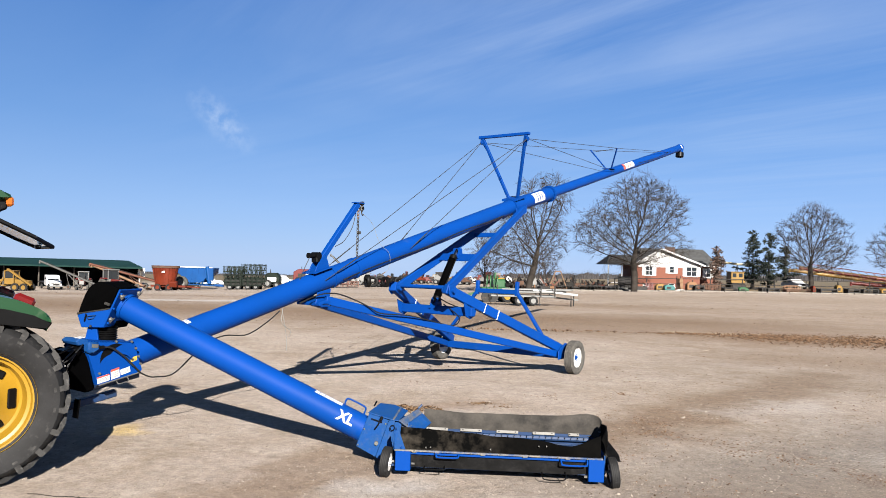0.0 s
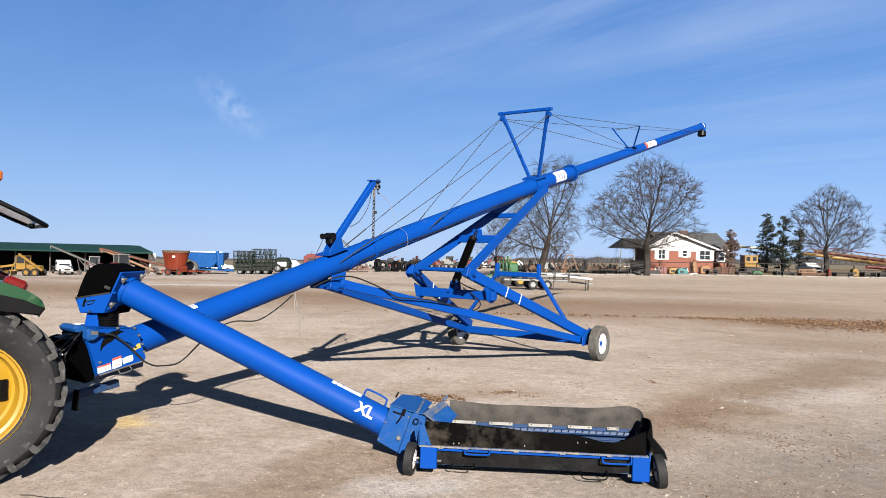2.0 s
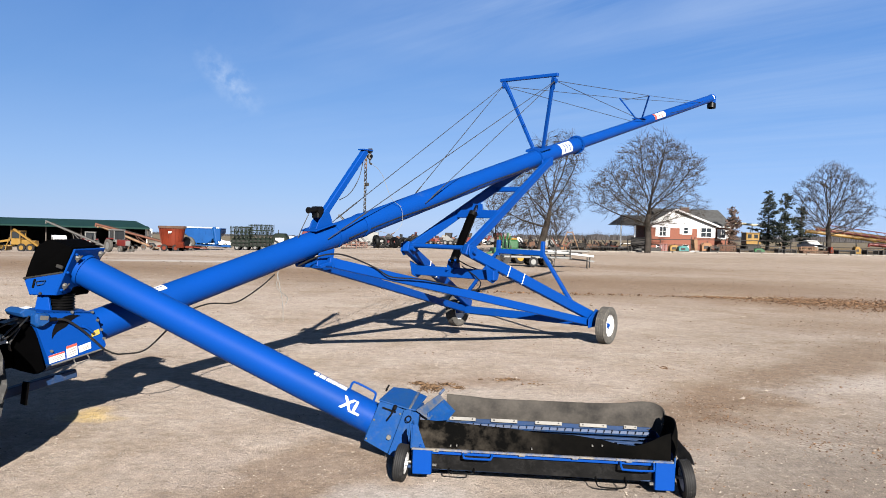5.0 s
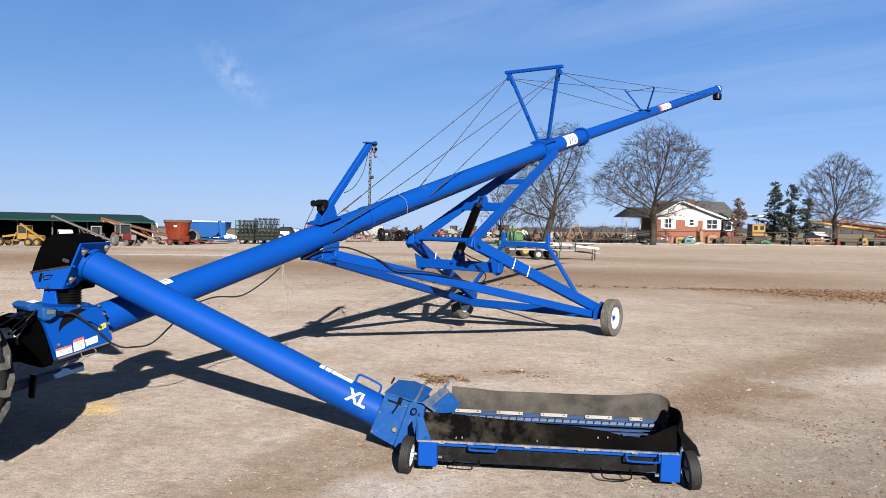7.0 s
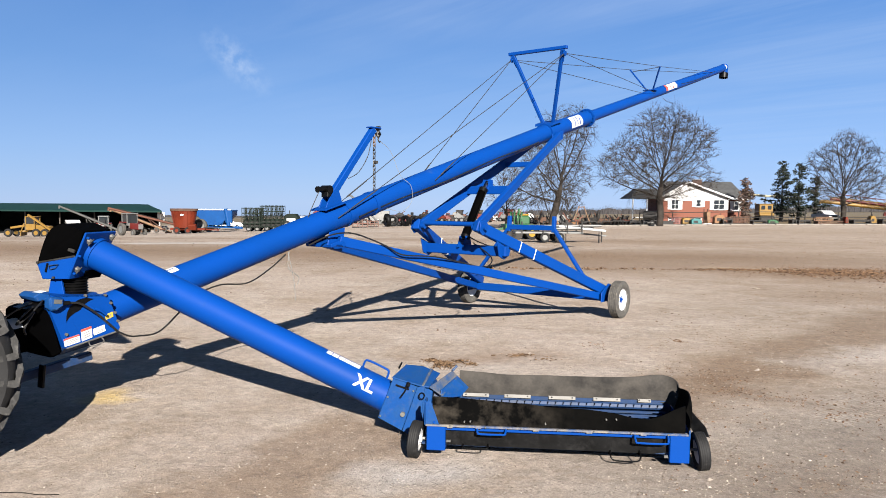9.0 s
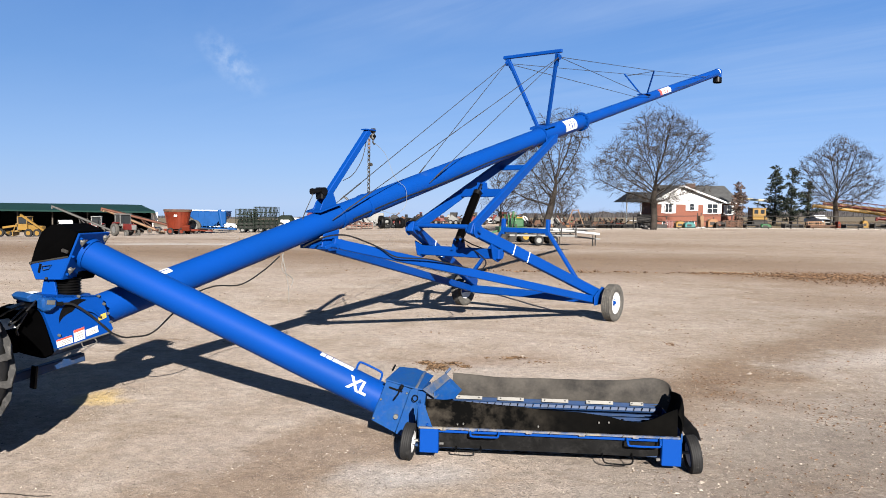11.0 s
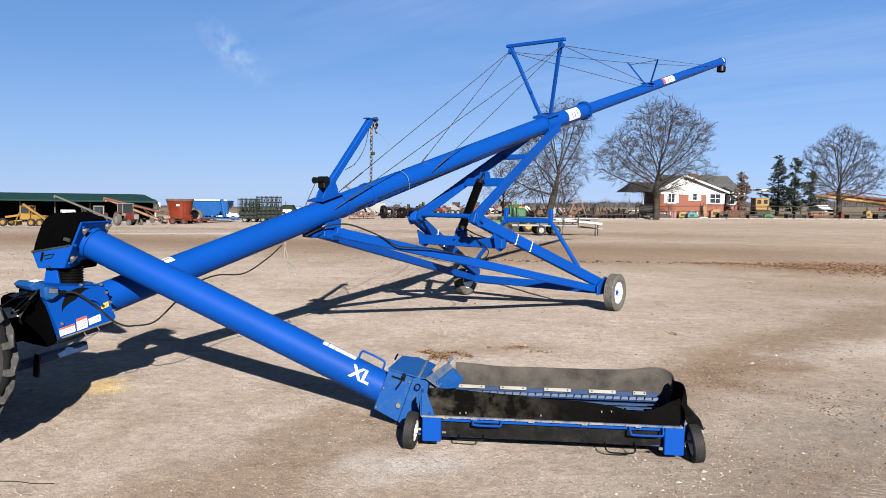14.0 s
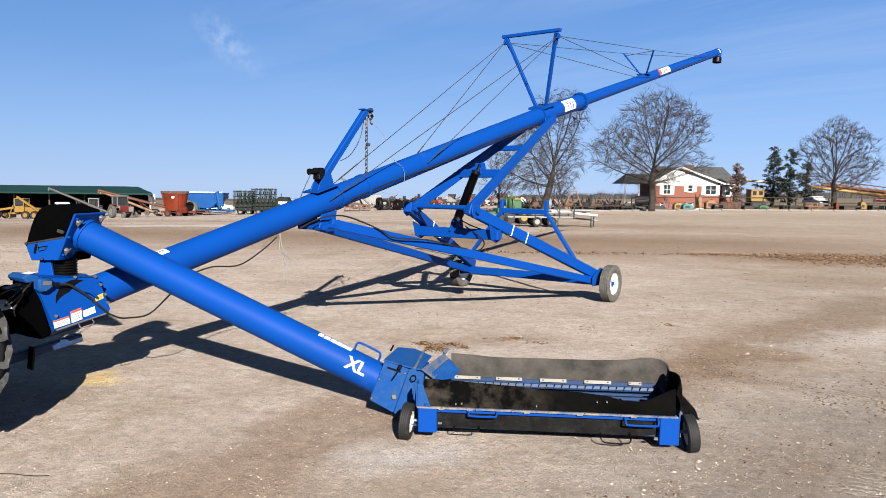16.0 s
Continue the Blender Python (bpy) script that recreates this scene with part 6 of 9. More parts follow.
def house():
    """Brick ranch house: a gable wing facing the yard and a long main roof behind it."""
    x0, y0 = 30.2, 105.0
    z = gz(34, 104) - 0.15
    s = thing("brick_house", pose(x0, y0, z), "red brick ranch house with white gable and grey shingles", "house")
    W, D, h, ap = 9.1, 8.0, 4.15, 6.25
    apx = 3.4
    part("front_wall", box(B(), (W / 2, 0.1, 1.7), (W, 0.25, 3.4)), BRICK, s)
    g = B()
    prism(g, [(0, 3.2), (W, 3.2), (W, h), (apx, ap - 0.1), (0, h)], 0.0, 0.22)
    part("gable", g, SIDING, s)
    part("brick_band", box(B(), (W / 2, -0.02, 1.74), (W + 0.02, 0.03, 3.48)), BRICK, s)
    part("side_wall", box(B(), (W, D / 2, 2.05), (0.25, D, 4.1)), BRICK, s)
    part("side_wall", box(B(), (0, D / 2, 2.05), (0.25, D, 4.1)), BRICK, s)
    part("back_wall", box(B(), (W / 2, D, 2.05), (W, 0.25, 4.1)), BRICK, s)
    for sgn, xe in ((-1, -0.7), (1, W + 0.7)):
        r = B()
        ze = h - 0.25
        a = Vector((apx, -0.6, ap)); b = Vector((xe, -0.6, ze)); c = Vector((xe, D, ze)); d = Vector((apx, D, ap))
        top = [r.verts.new(p) for p in (a, b, c, d)]
        bot = [r.verts.new(p - Vector((0, 0, 0.18))) for p in (a, b, c, d)]
        r.faces.new(top); r.faces.new(bot[::-1])
        for i in range(4):
            r.faces.new((top[i], top[(i + 1) % 4], bot[(i + 1) % 4], bot[i]))
        part("roof", r, SHINGLE, s, smooth=10)
        part("bargeboard", beam(B(), (apx, -0.62, ap - 0.1), (xe, -0.62, ze - 0.1), 0.06, 0.24), SIDING, s)
    # main range behind and to the side
    m = B()
    X0, X1, Y0, Y1, zr = 3.0, 12.6, 2.4, 10.4, 6.45
    vs = [m.verts.new(p) for p in ((X0, Y0, h - 0.3), (X1 + 0.5, Y0, h - 0.3), (X1 - 0.6, (Y0 + Y1) / 2, zr), (X0 - 1.5, (Y0 + Y1) / 2, zr), (X1 + 0.5, Y1, h - 0.3), (X0, Y1, h - 0.3))]
    for q in ((0, 1, 2, 3), (3, 2, 4, 5), (1, 4, 2), (0, 3, 5), (0, 5, 4, 1)):
        m.faces.new([vs[i] for i in q])
    part("main_roof", m, SHINGLE, s, smooth=10)
    part("main_wall", box(B(), (X1 - 2.0, Y0 + 0.7, 1.95), (4.2, 0.25, 3.9)), BRICK, s)
    part("main_end_wall", box(B(), (X1, 6.3, 1.95), (0.25, 7.4, 3.9)), BRICK, s)
    part("eave_board", box(B(), (11.2, Y0 - 0.02, h - 0.36), (4.2, 0.06, 0.2)), SIDING, s)
    ch = part("chimney", box(B(), (6.4, 5.2, 6.05), (1.3, 0.8, 1.2), None, 0.03), SOOTY_BRICK, s)
    part("chimney_cap", box(B(), (6.4, 5.2, 6.68), (1.45, 0.95, 0.1), None, 0.02), GREY, ch)
    part("downspout", box(B(), (9.35, Y0 + 0.5, 1.95), (0.12, 0.1, 3.8)), SIDING, s)

    def window(cx, cz, w, hh, y, shutters=True, panes=2):
        fr = B()
        for dx in (-w / 2, w / 2):
            box(fr, (cx + dx, y - 0.03, cz), (0.09, 0.1, hh + 0.09))
        for dz in (-hh / 2, hh / 2):
            box(fr, (cx, y - 0.03, cz + dz), (w + 0.09, 0.1, 0.09))
        wn = part("window", fr, SIDING, s)
        for k in range(panes):
            part("pane", box(B(), (cx - w / 2 + w * (k + 0.5) / panes, y, cz), (w / panes - 0.06, 0.03, hh - 0.06)), DARKGLASS, wn)
            if k:
                part("mullion", box(B(), (cx - w / 2 + w * k / panes, y - 0.03, cz), (0.06, 0.08, hh)), SIDING, wn)
        part("meeting_rail", box(B(), (cx, y - 0.03, cz), (w, 0.07, 0.045)), SIDING, wn)
        part("sill", box(B(), (cx, y - 0.07, cz - hh / 2 - 0.08), (w + 0.3, 0.16, 0.07)), SIDING, wn)
        if shutters:
            for dx in (-1, 1):
                part("shutter", box(B(), (cx + dx * (w / 2 + 0.32), y - 0.04, cz), (0.45, 0.05, hh + 0.12), None, 0.01), SIDING, wn)
    window(1.65, 2.95, 1.0, 1.35, -0.04, True, 2)
    window(5.0, 3.15, 0.7, 0.95, -0.04, True, 1)
    window(7.95, 2.95, 1.55, 1.35, -0.04, True, 2)
    window(11.6, 2.8, 0.7, 1.3, Y0 + 0.55, True, 1)
    window(1.2, 0.75, 0.8, 0.45, -0.04, False, 1)
    window(5.0, 0.85, 0.9, 0.45, -0.04, False, 1)
    # porch at the other side with white posts
    pr = B()
    vs = [pr.verts.new(p) for p in ((-4.3, 1.5, 3.75), (0.3, 1.5, 3.75), (0.3, 5.5, 5.3), (-2.9, 5.5, 5.3), (-4.3, 9, 3.75), (0.3, 9, 3.75))]
    for q in ((0, 1, 2, 3), (3, 2, 5, 4), (0, 3, 4), (0, 4, 5, 1)):
        pr.faces.new([vs[i] for i in q])
    part("porch_roof", pr, SHINGLE, s, smooth=10)
    for x in (-3.95, -1.9):
        part("porch_post", box(B(), (x, 1.8, 1.85), (0.16, 0.16, 3.8)), SIDING, s)
    part("porch_deck", box(B(), (-2.0, 5, 0.2), (4.2, 7, 0.4)), GREY, s)
    part("porch_rail", box(B(), (-2.0, 1.8, 1.0), (4.0, 0.08, 0.1)), SIDING, s)
    return s


house()


def prisms(name, A, C, ra, rc, material, parent, label=""):
    """Many thin three-sided sticks from points A to C with their radii, as one mesh."""
    A, C = np.asarray(A, float), np.asarray(C, float)
    ra, rc = np.asarray(ra, float)[:, None], np.asarray(rc, float)[:, None]
    d = C - A
    d /= np.linalg.norm(d, axis=1)[:, None] + 1e-9
    h = np.where(np.abs(d[:, 2:3]) < 0.9, np.array([[0.0, 0.0, 1.0]]), np.array([[1.0, 0.0, 0.0]]))
    u = np.cross(d, h)
    u /= np.linalg.norm(u, axis=1)[:, None] + 1e-9
    v = np.cross(d, u)
    ring = [(math.cos(2.094 * k), math.sin(2.094 * k)) for k in range(3)]
    V = np.stack([A + ra * (c * u + q * v) for c, q in ring] + [C + rc * (c * u + q * v) for c, q in ring], 1).reshape(-1, 3)
    F = np.array([(0, 1, 4, 3), (1, 2, 5, 4), (2, 0, 3, 5)])
    F = (F[None] + 6 * np.arange(len(A))[:, None, None]).reshape(-1, 4)
    me = bpy.data.meshes.new(name)
    me.from_pydata(V.tolist(), [], F.tolist())
    me.materials.append(material)
    me.shade_smooth()
    o = new(name, me)
    o.parent = parent
    if label:
        tagged(o, label)
    return o


def bare_tree(x, y, height, outline, seed, label, stems, trunk_r=0.38, count=3000, step=0.4, droop=0.0, lift=0.3, twigs=3, limbs=11):
    """A leafless tree: limbs leave its stems and reach through a crown given as rows of
    height share, reach to one side and reach to the other side, thinning out to fine twigs."""
    rng = np.random.default_rng(seed)
    t = thing("bare_tree", at(x, y, -math.degrees(math.atan2(x, y)), -0.1), label, "tree", "bare trees")
    hs, le, ri = (np.array(q, float) for q in zip(*outline))
    lob = rng.uniform(0, 6.28, 4)
    goals = []
    while len(goals) < count:
        z = rng.uniform(hs[0], 1.0)
        l, r = float(np.interp(z, hs, le)), float(np.interp(z, hs, ri))
        c, half = (r - l) / 2, (l + r) / 2
        an = rng.uniform(0, 2 * math.pi)
        q = rng.uniform(0, 1) ** 0.52 * (1 + 0.09 * math.sin(4 * an + lob[0] + 9 * z) + 0.07 * math.sin(7 * an + lob[1] - 14 * z))
        if rng.uniform(0, le.max() + ri.max()) > (l + r) + 2.0:
            continue
        g = np.array((c + q * half * math.cos(an), 0.85 * q * half * math.sin(an), z * height))
        # clustered foliage shoots leave gaps between the boughs
        if noise.noise(Vector(g * 0.42) + Vector((seed, 0, 0))) < rng.uniform(-0.55, 0.05):
            continue
        goals.append(g)
    goals = np.array(goals)
    nodes, parent = [], []
    for pts in stems:
        line = spline([(px, py, pz * height) for px, py, pz in pts], 6)
        n0 = len(nodes)
        for k, q in enumerate(line):
            nodes.append((q.x, q.y, q.z))
            parent.append(-1 if k == 0 else n0 + k - 1)
    # scaffold limbs: out from the first stem, then sweeping up to the crown's edge
    first_line = [Vector(q) for q in nodes[:parent.index(-1, 1)] ] if parent.count(-1) > 1 else [Vector(q) for q in nodes]
    crotch = hs[0] * 0.85
    for k in range(limbs):
        hk = min(0.97, float(hs[0]) + 0.1 + (0.85 - float(hs[0])) * ((k + 0.5) / limbs) ** 0.85)
        an = 2.4 * k + lob[2]
        reach = 0.86 * float(np.interp(hk, hs, ri if math.cos(an) > 0 else le))
        h0 = crotch + 0.38 * max(0.0, hk - crotch - 0.06)
        i0 = min(range(len(first_line)), key=lambda i: abs(first_line[i].z - h0 * height))
        p0 = first_line[i0]
        ex, ey = p0.x * 0.3 + reach * math.cos(an), 0.85 * reach * math.sin(an)
        rise = hk * height - p0.z
        line = spline([tuple(p0), (p0.x + 0.22 * (ex - p0.x), p0.y + 0.22 * (ey - p0.y), p0.z + 0.20 * rise), (p0.x + 0.58 * (ex - p0.x), p0.y + 0.58 * (ey - p0.y) + rng.normal(0, 0.12), p0.z + 0.48 * rise), (ex, ey, hk * height)], 5)
        prev = i0
        for q in line[1:]:
            nodes.append((q.x + rng.normal(0, 0.04), q.y + rng.normal(0, 0.04), q.z))
            parent.append(prev)
            prev = len(nodes) - 1
    P = np.array(nodes)
    near_i = np.zeros(len(goals), int)
    near_d = np.full(len(goals), 1e9)

    def update(first):
        d = np.linalg.norm(goals[:, None] - P[None, first:], axis=2)
        i = d.argmin(1)
        dm = d[np.arange(len(goals)), i]
        better = dm < near_d
        near_i[better] = first + i[better]
        near_d[better] = dm[better]
    update(0)
    used = {}
    for it in range(90):
        keep = near_d > step * 1.25
        goals, near_i, near_d = goals[keep], near_i[keep], near_d[keep]
        if len(goals) == 0:
            break
        first = len(P)
        fresh = []
        for i in np.unique(near_i):
            v = goals[near_i == i] - P[i]
            v = (v / np.linalg.norm(v, axis=1)[:, None]).mean(0)
            back = P[i] - P[parent[i]] if parent[i] >= 0 else np.array([0, 0, step])
            back = back / (np.linalg.norm(back) + 1e-6)
            v = v / (np.linalg.norm(v) + 1e-6) + 1.25 * back + np.array([0, 0, lift]) + rng.normal(0, 0.055, 3)
            v = v / np.linalg.norm(v)
            if any(float(v @ w) > 0.95 for w in used.get(i, [])):
                continue
            used.setdefault(i, []).append(v)
            fresh.append(P[i] + v * step)
            parent.append(int(i))
        if not fresh:
            break
        P = np.concatenate([P, np.array(fresh)])
        update(first)
    n = len(P)
    kids = [[] for _ in range(n)]
    for i, q in enumerate(parent):
        if q >= 0:
            kids[q].append(i)
    area = np.zeros(n)
    for i in range(n - 1, -1, -1):
        if not kids[i]:
            area[i] += 0.011 ** 2.25
        if parent[i] >= 0:
            area[parent[i]] += area[i]
    rad = area ** (1 / 2.25)
    top = max(rad[i] for i in range(n) if parent[i] < 0)
    rad = rad * (1 + (trunk_r / top - 1) * (rad / top))
    rad = np.maximum(rad, 0.012)
    for i in range(n):
        if parent[i] < 0:
            rad[i] *= 1.35
    trunk = B()
    A, C, ra, rc = [], [], [], []
    starts = [(i, None) for i, q in enumerate(parent) if q < 0]
    while starts:
        i, frm = starts.pop()
        chain = ([frm] if frm is not None else []) + [i]
        while kids[chain[-1]]:
            c = sorted(kids[chain[-1]], key=lambda q: -rad[q])
            for q in c[1:]:
                starts.append((q, chain[-1]))
            chain.append(c[0])
        rs = [float(rad[q]) for q in chain]
        if frm is not None:
            rs[0] = rs[1] * 1.15
        cut = next((k for k, r in enumerate(rs) if r < 0.05), len(rs) - 1)
        if cut >= 1:
            sweep(trunk, [tuple(P[q]) for q in chain[:cut + 1]], rs[:cut + 1], 9 if rs[0] > 0.2 else 6 if rs[0] > 0.09 else 4)
        for k in range(cut, len(chain) - 1):
            A.append(P[chain[k]]); C.append(P[chain[k + 1]]); ra.append(rs[k]); rc.append(rs[k + 1])
    for i in range(n):
        if rad[i] > 0.055 or parent[i] < 0:
            continue
        d = P[i] - P[parent[i]]
        d = d / (np.linalg.norm(d) + 1e-9)
        out = P[i] * (1, 1, 0) / (np.linalg.norm(P[i][:2]) + 0.5)
        for k in range(twigs + (3 if not kids[i] else 0)):
            v = d + out * 0.3 + rng.normal(0, 0.25, 3) + np.array([0, 0, 0.22 - droop])
            v = v / np.linalg.norm(v) * rng.uniform(0.4, 1.25)
            mid = P[i] + v * 0.5 + rng.normal(0, 0.03, 3)
            end = P[i] + v + rng.normal(0, 0.05, 3) + np.array([0, 0, 0.05 - 0.35 * droop])
            A += [P[i], mid]; C += [mid, end]; ra += [0.010, 0.008]; rc += [0.008, 0.006]
    part("trunk", trunk, BARK, t, smooth=60)
    prisms("crown", A, C, ra, rc, TWIG, t, "leafless crown of fine twigs")
    return t


bare_tree(11.45, 85, 14.3, ((0.2, 4.0, 0.6), (0.27, 4.9, 3.0), (0.41, 5.1, 4.3), (0.56, 3.9, 4.0), (0.68, 3.6, 3.6), (0.78, 1.6, 4.6), (0.915, 0.9, 4.4), (1.0, -0.3, 2.7)), 5, "tall leafless tree with a narrow drooping crown",
          (((0, 0, -0.02), (0.1, 0, 0.08), (0.45, 0, 0.18), (0.9, 0.1, 0.32), (1.25, 0.1, 0.5), (1.9, 0, 0.72)), ((-0.1, 0.1, 0.06), (-0.5, 0, 0.16), (-1.1, 0.1, 0.30), (-1.7, 0.1, 0.42))), 0.40, 2300, 0.36, 0.4, 0.24, 3, 13)
bare_tree(26.9, 95, 16.0, ((0.2, 2.0, 2.0), (0.3, 5.4, 6.2), (0.37, 7.6, 7.6), (0.42, 8.3, 6.0), (0.47, 8.7, 5.4), (0.62, 7.2, 6.7), (0.7, 5.6, 7.3), (0.8, 4.0, 5.5), (0.9, 2.3, 3.2), (1.0, 0.4, 0.9)), 21, "wide leafless shade tree beside the house",
          (((0, 0, -0.02), (0.05, 0, 0.12), (-0.1, 0.1, 0.24), (0.1, 0, 0.38), (0.35, 0.1, 0.54)),), 0.44, 2300, 0.40, 0.0, 0.4, 3, 20)
bare_tree(56.0, 105, 12.9, ((0.2, 1.0, 1.2), (0.25, 2.6, 3.0), (0.33, 3.5, 5.4), (0.48, 3.8, 5.6), (0.6, 5.2, 4.8), (0.72, 4.7, 5.0), (0.87, 2.8, 3.3), (1.0, 0.7, 0.5)), 33, "rounded leafless tree beyond the fence",
          (((0, 0, -0.02), (0.0, 0, 0.16), (-0.15, 0, 0.3), (0.1, 0.1, 0.46), (-0.2, 0, 0.62)),), 0.36, 1500, 0.38, 0.0, 0.42, 3, 17)
bare_tree(70.6, 105, 11.6, ((0.22, 1.5, 1.5), (0.4, 5.0, 5.0), (0.65, 5.2, 5.2), (0.85, 3.0, 3.0), (1.0, 0.4, 0.4)), 47, "small leafless tree at the yard's edge", (((0, 0, -0.02), (0.1, 0, 0.2), (0, 0.1, 0.4)),), 0.34, 1300, 0.40)
bare_tree(18.4, 118, 6.6, ((0.15, 0.6, 0.6), (0.4, 2.0, 2.2), (0.7, 1.8, 1.6), (1.0, 0.2, 0.2)), 12, "small bare sapling behind the implements", (((0, 0, -0.02), (0.1, 0, 0.2), (0.1, 0, 0.4)),), 0.11, 340, 0.36, 0.0, 0.35, 3, 7)
bare_tree(6.6, 92, 8.0, ((0.2, 0.8, 0.8), (0.4, 2.2, 2.0), (0.7, 2.0, 1.9), (1.0, 0.3, 0.3)), 14, "slender leafless tree in the tree row", (((0, 0, -0.02), (0.1, 0, 0.2), (0.05, 0, 0.4)),), 0.16, 460, 0.36, 0.15, 0.3, 3, 8)


def clump_tree(x, y, height, width, seed, material, label, name="evergreen_tree", ragged=0.72):
    rnd = random.Random(seed)
    t = thing(name, at(x, y, rnd.uniform(0, 360)), label, "tree", "evergreens" if name == "evergreen_tree" else "")
    part("trunk", sweep(B(), [(0, 0, -0.1), (0.05, 0, height * 0.5), (0.0, 0.05, height * 0.96)], [width * 0.05 + 0.05, 0.08, 0.02], 7), BARK, t)
    c = B()
    br = B()
    z = height * 0.1
    while z < height * 0.98:
        u = z / height
        reach = width / 2 * (1.05 - u) ** 0.75 * (1 if u > 0.22 else 0.6) * (0.72 + 0.4 * math.sin(7.3 * u + seed) ** 2)
        for k in range(5):
            if rnd.random() < 0.46:
                continue
            a = rnd.uniform(0, 2 * math.pi)
            ln = reach * rnd.uniform(1 - ragged, 1.15) + 0.15
            tip = Vector((math.cos(a) * ln, math.sin(a) * ln, z + rnd.uniform(-0.1, 0.35) * ln))
            b0 = Vector((0, 0, z))
            sweep(br, [b0, tip], [0.03, 0.012], 3)
            for j in range(int(12 + 22 * ln)):
                w = rnd.random() ** 0.6
                p = b0.lerp(tip, w) + Vector((rnd.gauss(0, 0.16), rnd.gauss(0, 0.16), rnd.gauss(0, 0.13)))
                dv = Vector((math.cos(a) + rnd.gauss(0, 0.7), math.sin(a) + rnd.gauss(0, 0.7), rnd.gauss(0.1, 0.6))).normalized()
                sd = dv.cross(Vector((rnd.gauss(0, 1), rnd.gauss(0, 1), 1))).normalized()
                s = rnd.uniform(0.12, 0.3)
                q = [c.verts.new(p - dv * s), c.verts.new(p + sd * s * 0.35), c.verts.new(p + dv * s), c.verts.new(p - sd * s * 0.35)]
                c.faces.new(q)
        z += 0.28
    part("branches", br, BARK, t)
    part("crown", c, material, t, smooth=180)
    return t


clump_tree(53.9, 120, 10.0, 6.2, 3, NEEDLES, "dark ragged evergreen with bare lower branches")
clump_tree(57.1, 121, 9.6, 5.2, 8, NEEDLES, "dark slim evergreen in a row")
clump_tree(60.3, 122, 7.6, 5.0, 15, NEEDLES, "dark short evergreen in a row")
clump_tree(41.5, 104, 6.5, 3.5, 4, BROWN_LEAF, "small oak holding dry brown leaves", "brown_leaf_tree", 0.5)


def woods():
    """Far woods along the horizon: low dense undergrowth and a haze of bare stems and boughs above it."""
    rng = np.random.default_rng(9)
    A, C, ra, rc = [], [], [], []
    for y, tall in ((540, 0.85), (580, 1.0), (630, 1.15)):
        x = -480.0
        while x < 700:
            f = float(np.interp(x, (-40, 30, 70, 190, 260, 420), (0.3, 0.45, 1.05, 1.0, 0.7, 0.75)))
            h = f * tall * (7.4 + 3.0 * noise.noise(Vector((x * 0.02, y, 0))) + 2.2 * noise.noise(Vector((x * 0.11, y, 4))))
            z = gz(x, y)
            A.append((x, y, z - 1)); C.append((x + rng.normal(0, 0.3), y, z + max(0.5, h * rng.uniform(0.55, 0.68)))); ra.append(1.0); rc.append(0.9)
            for k in range(5):
                b0 = np.array((x + rng.normal(0, 0.8), y + rng.normal(0, 2.0), z + h * rng.uniform(0.4, 0.6)))
                A.append(b0); C.append(b0 + np.array((rng.normal(0, 0.7), 0, h * rng.uniform(0.12, 0.42)))); ra.append(0.07); rc.append(0.03)
            x += rng.uniform(0.6, 1.2)
    m = mat("distant_bare_woods", (0.034, 0.031, 0.032), 1.0, color2=(0.026, 0.024, 0.025), scale=0.05, fine=0.25, spread=0.1, bump=0)
    tagged(prisms("far_woods", A, C, ra, rc, m, None), "grey-brown line of distant leafless woods", "woods", kind="stuff")


woods()


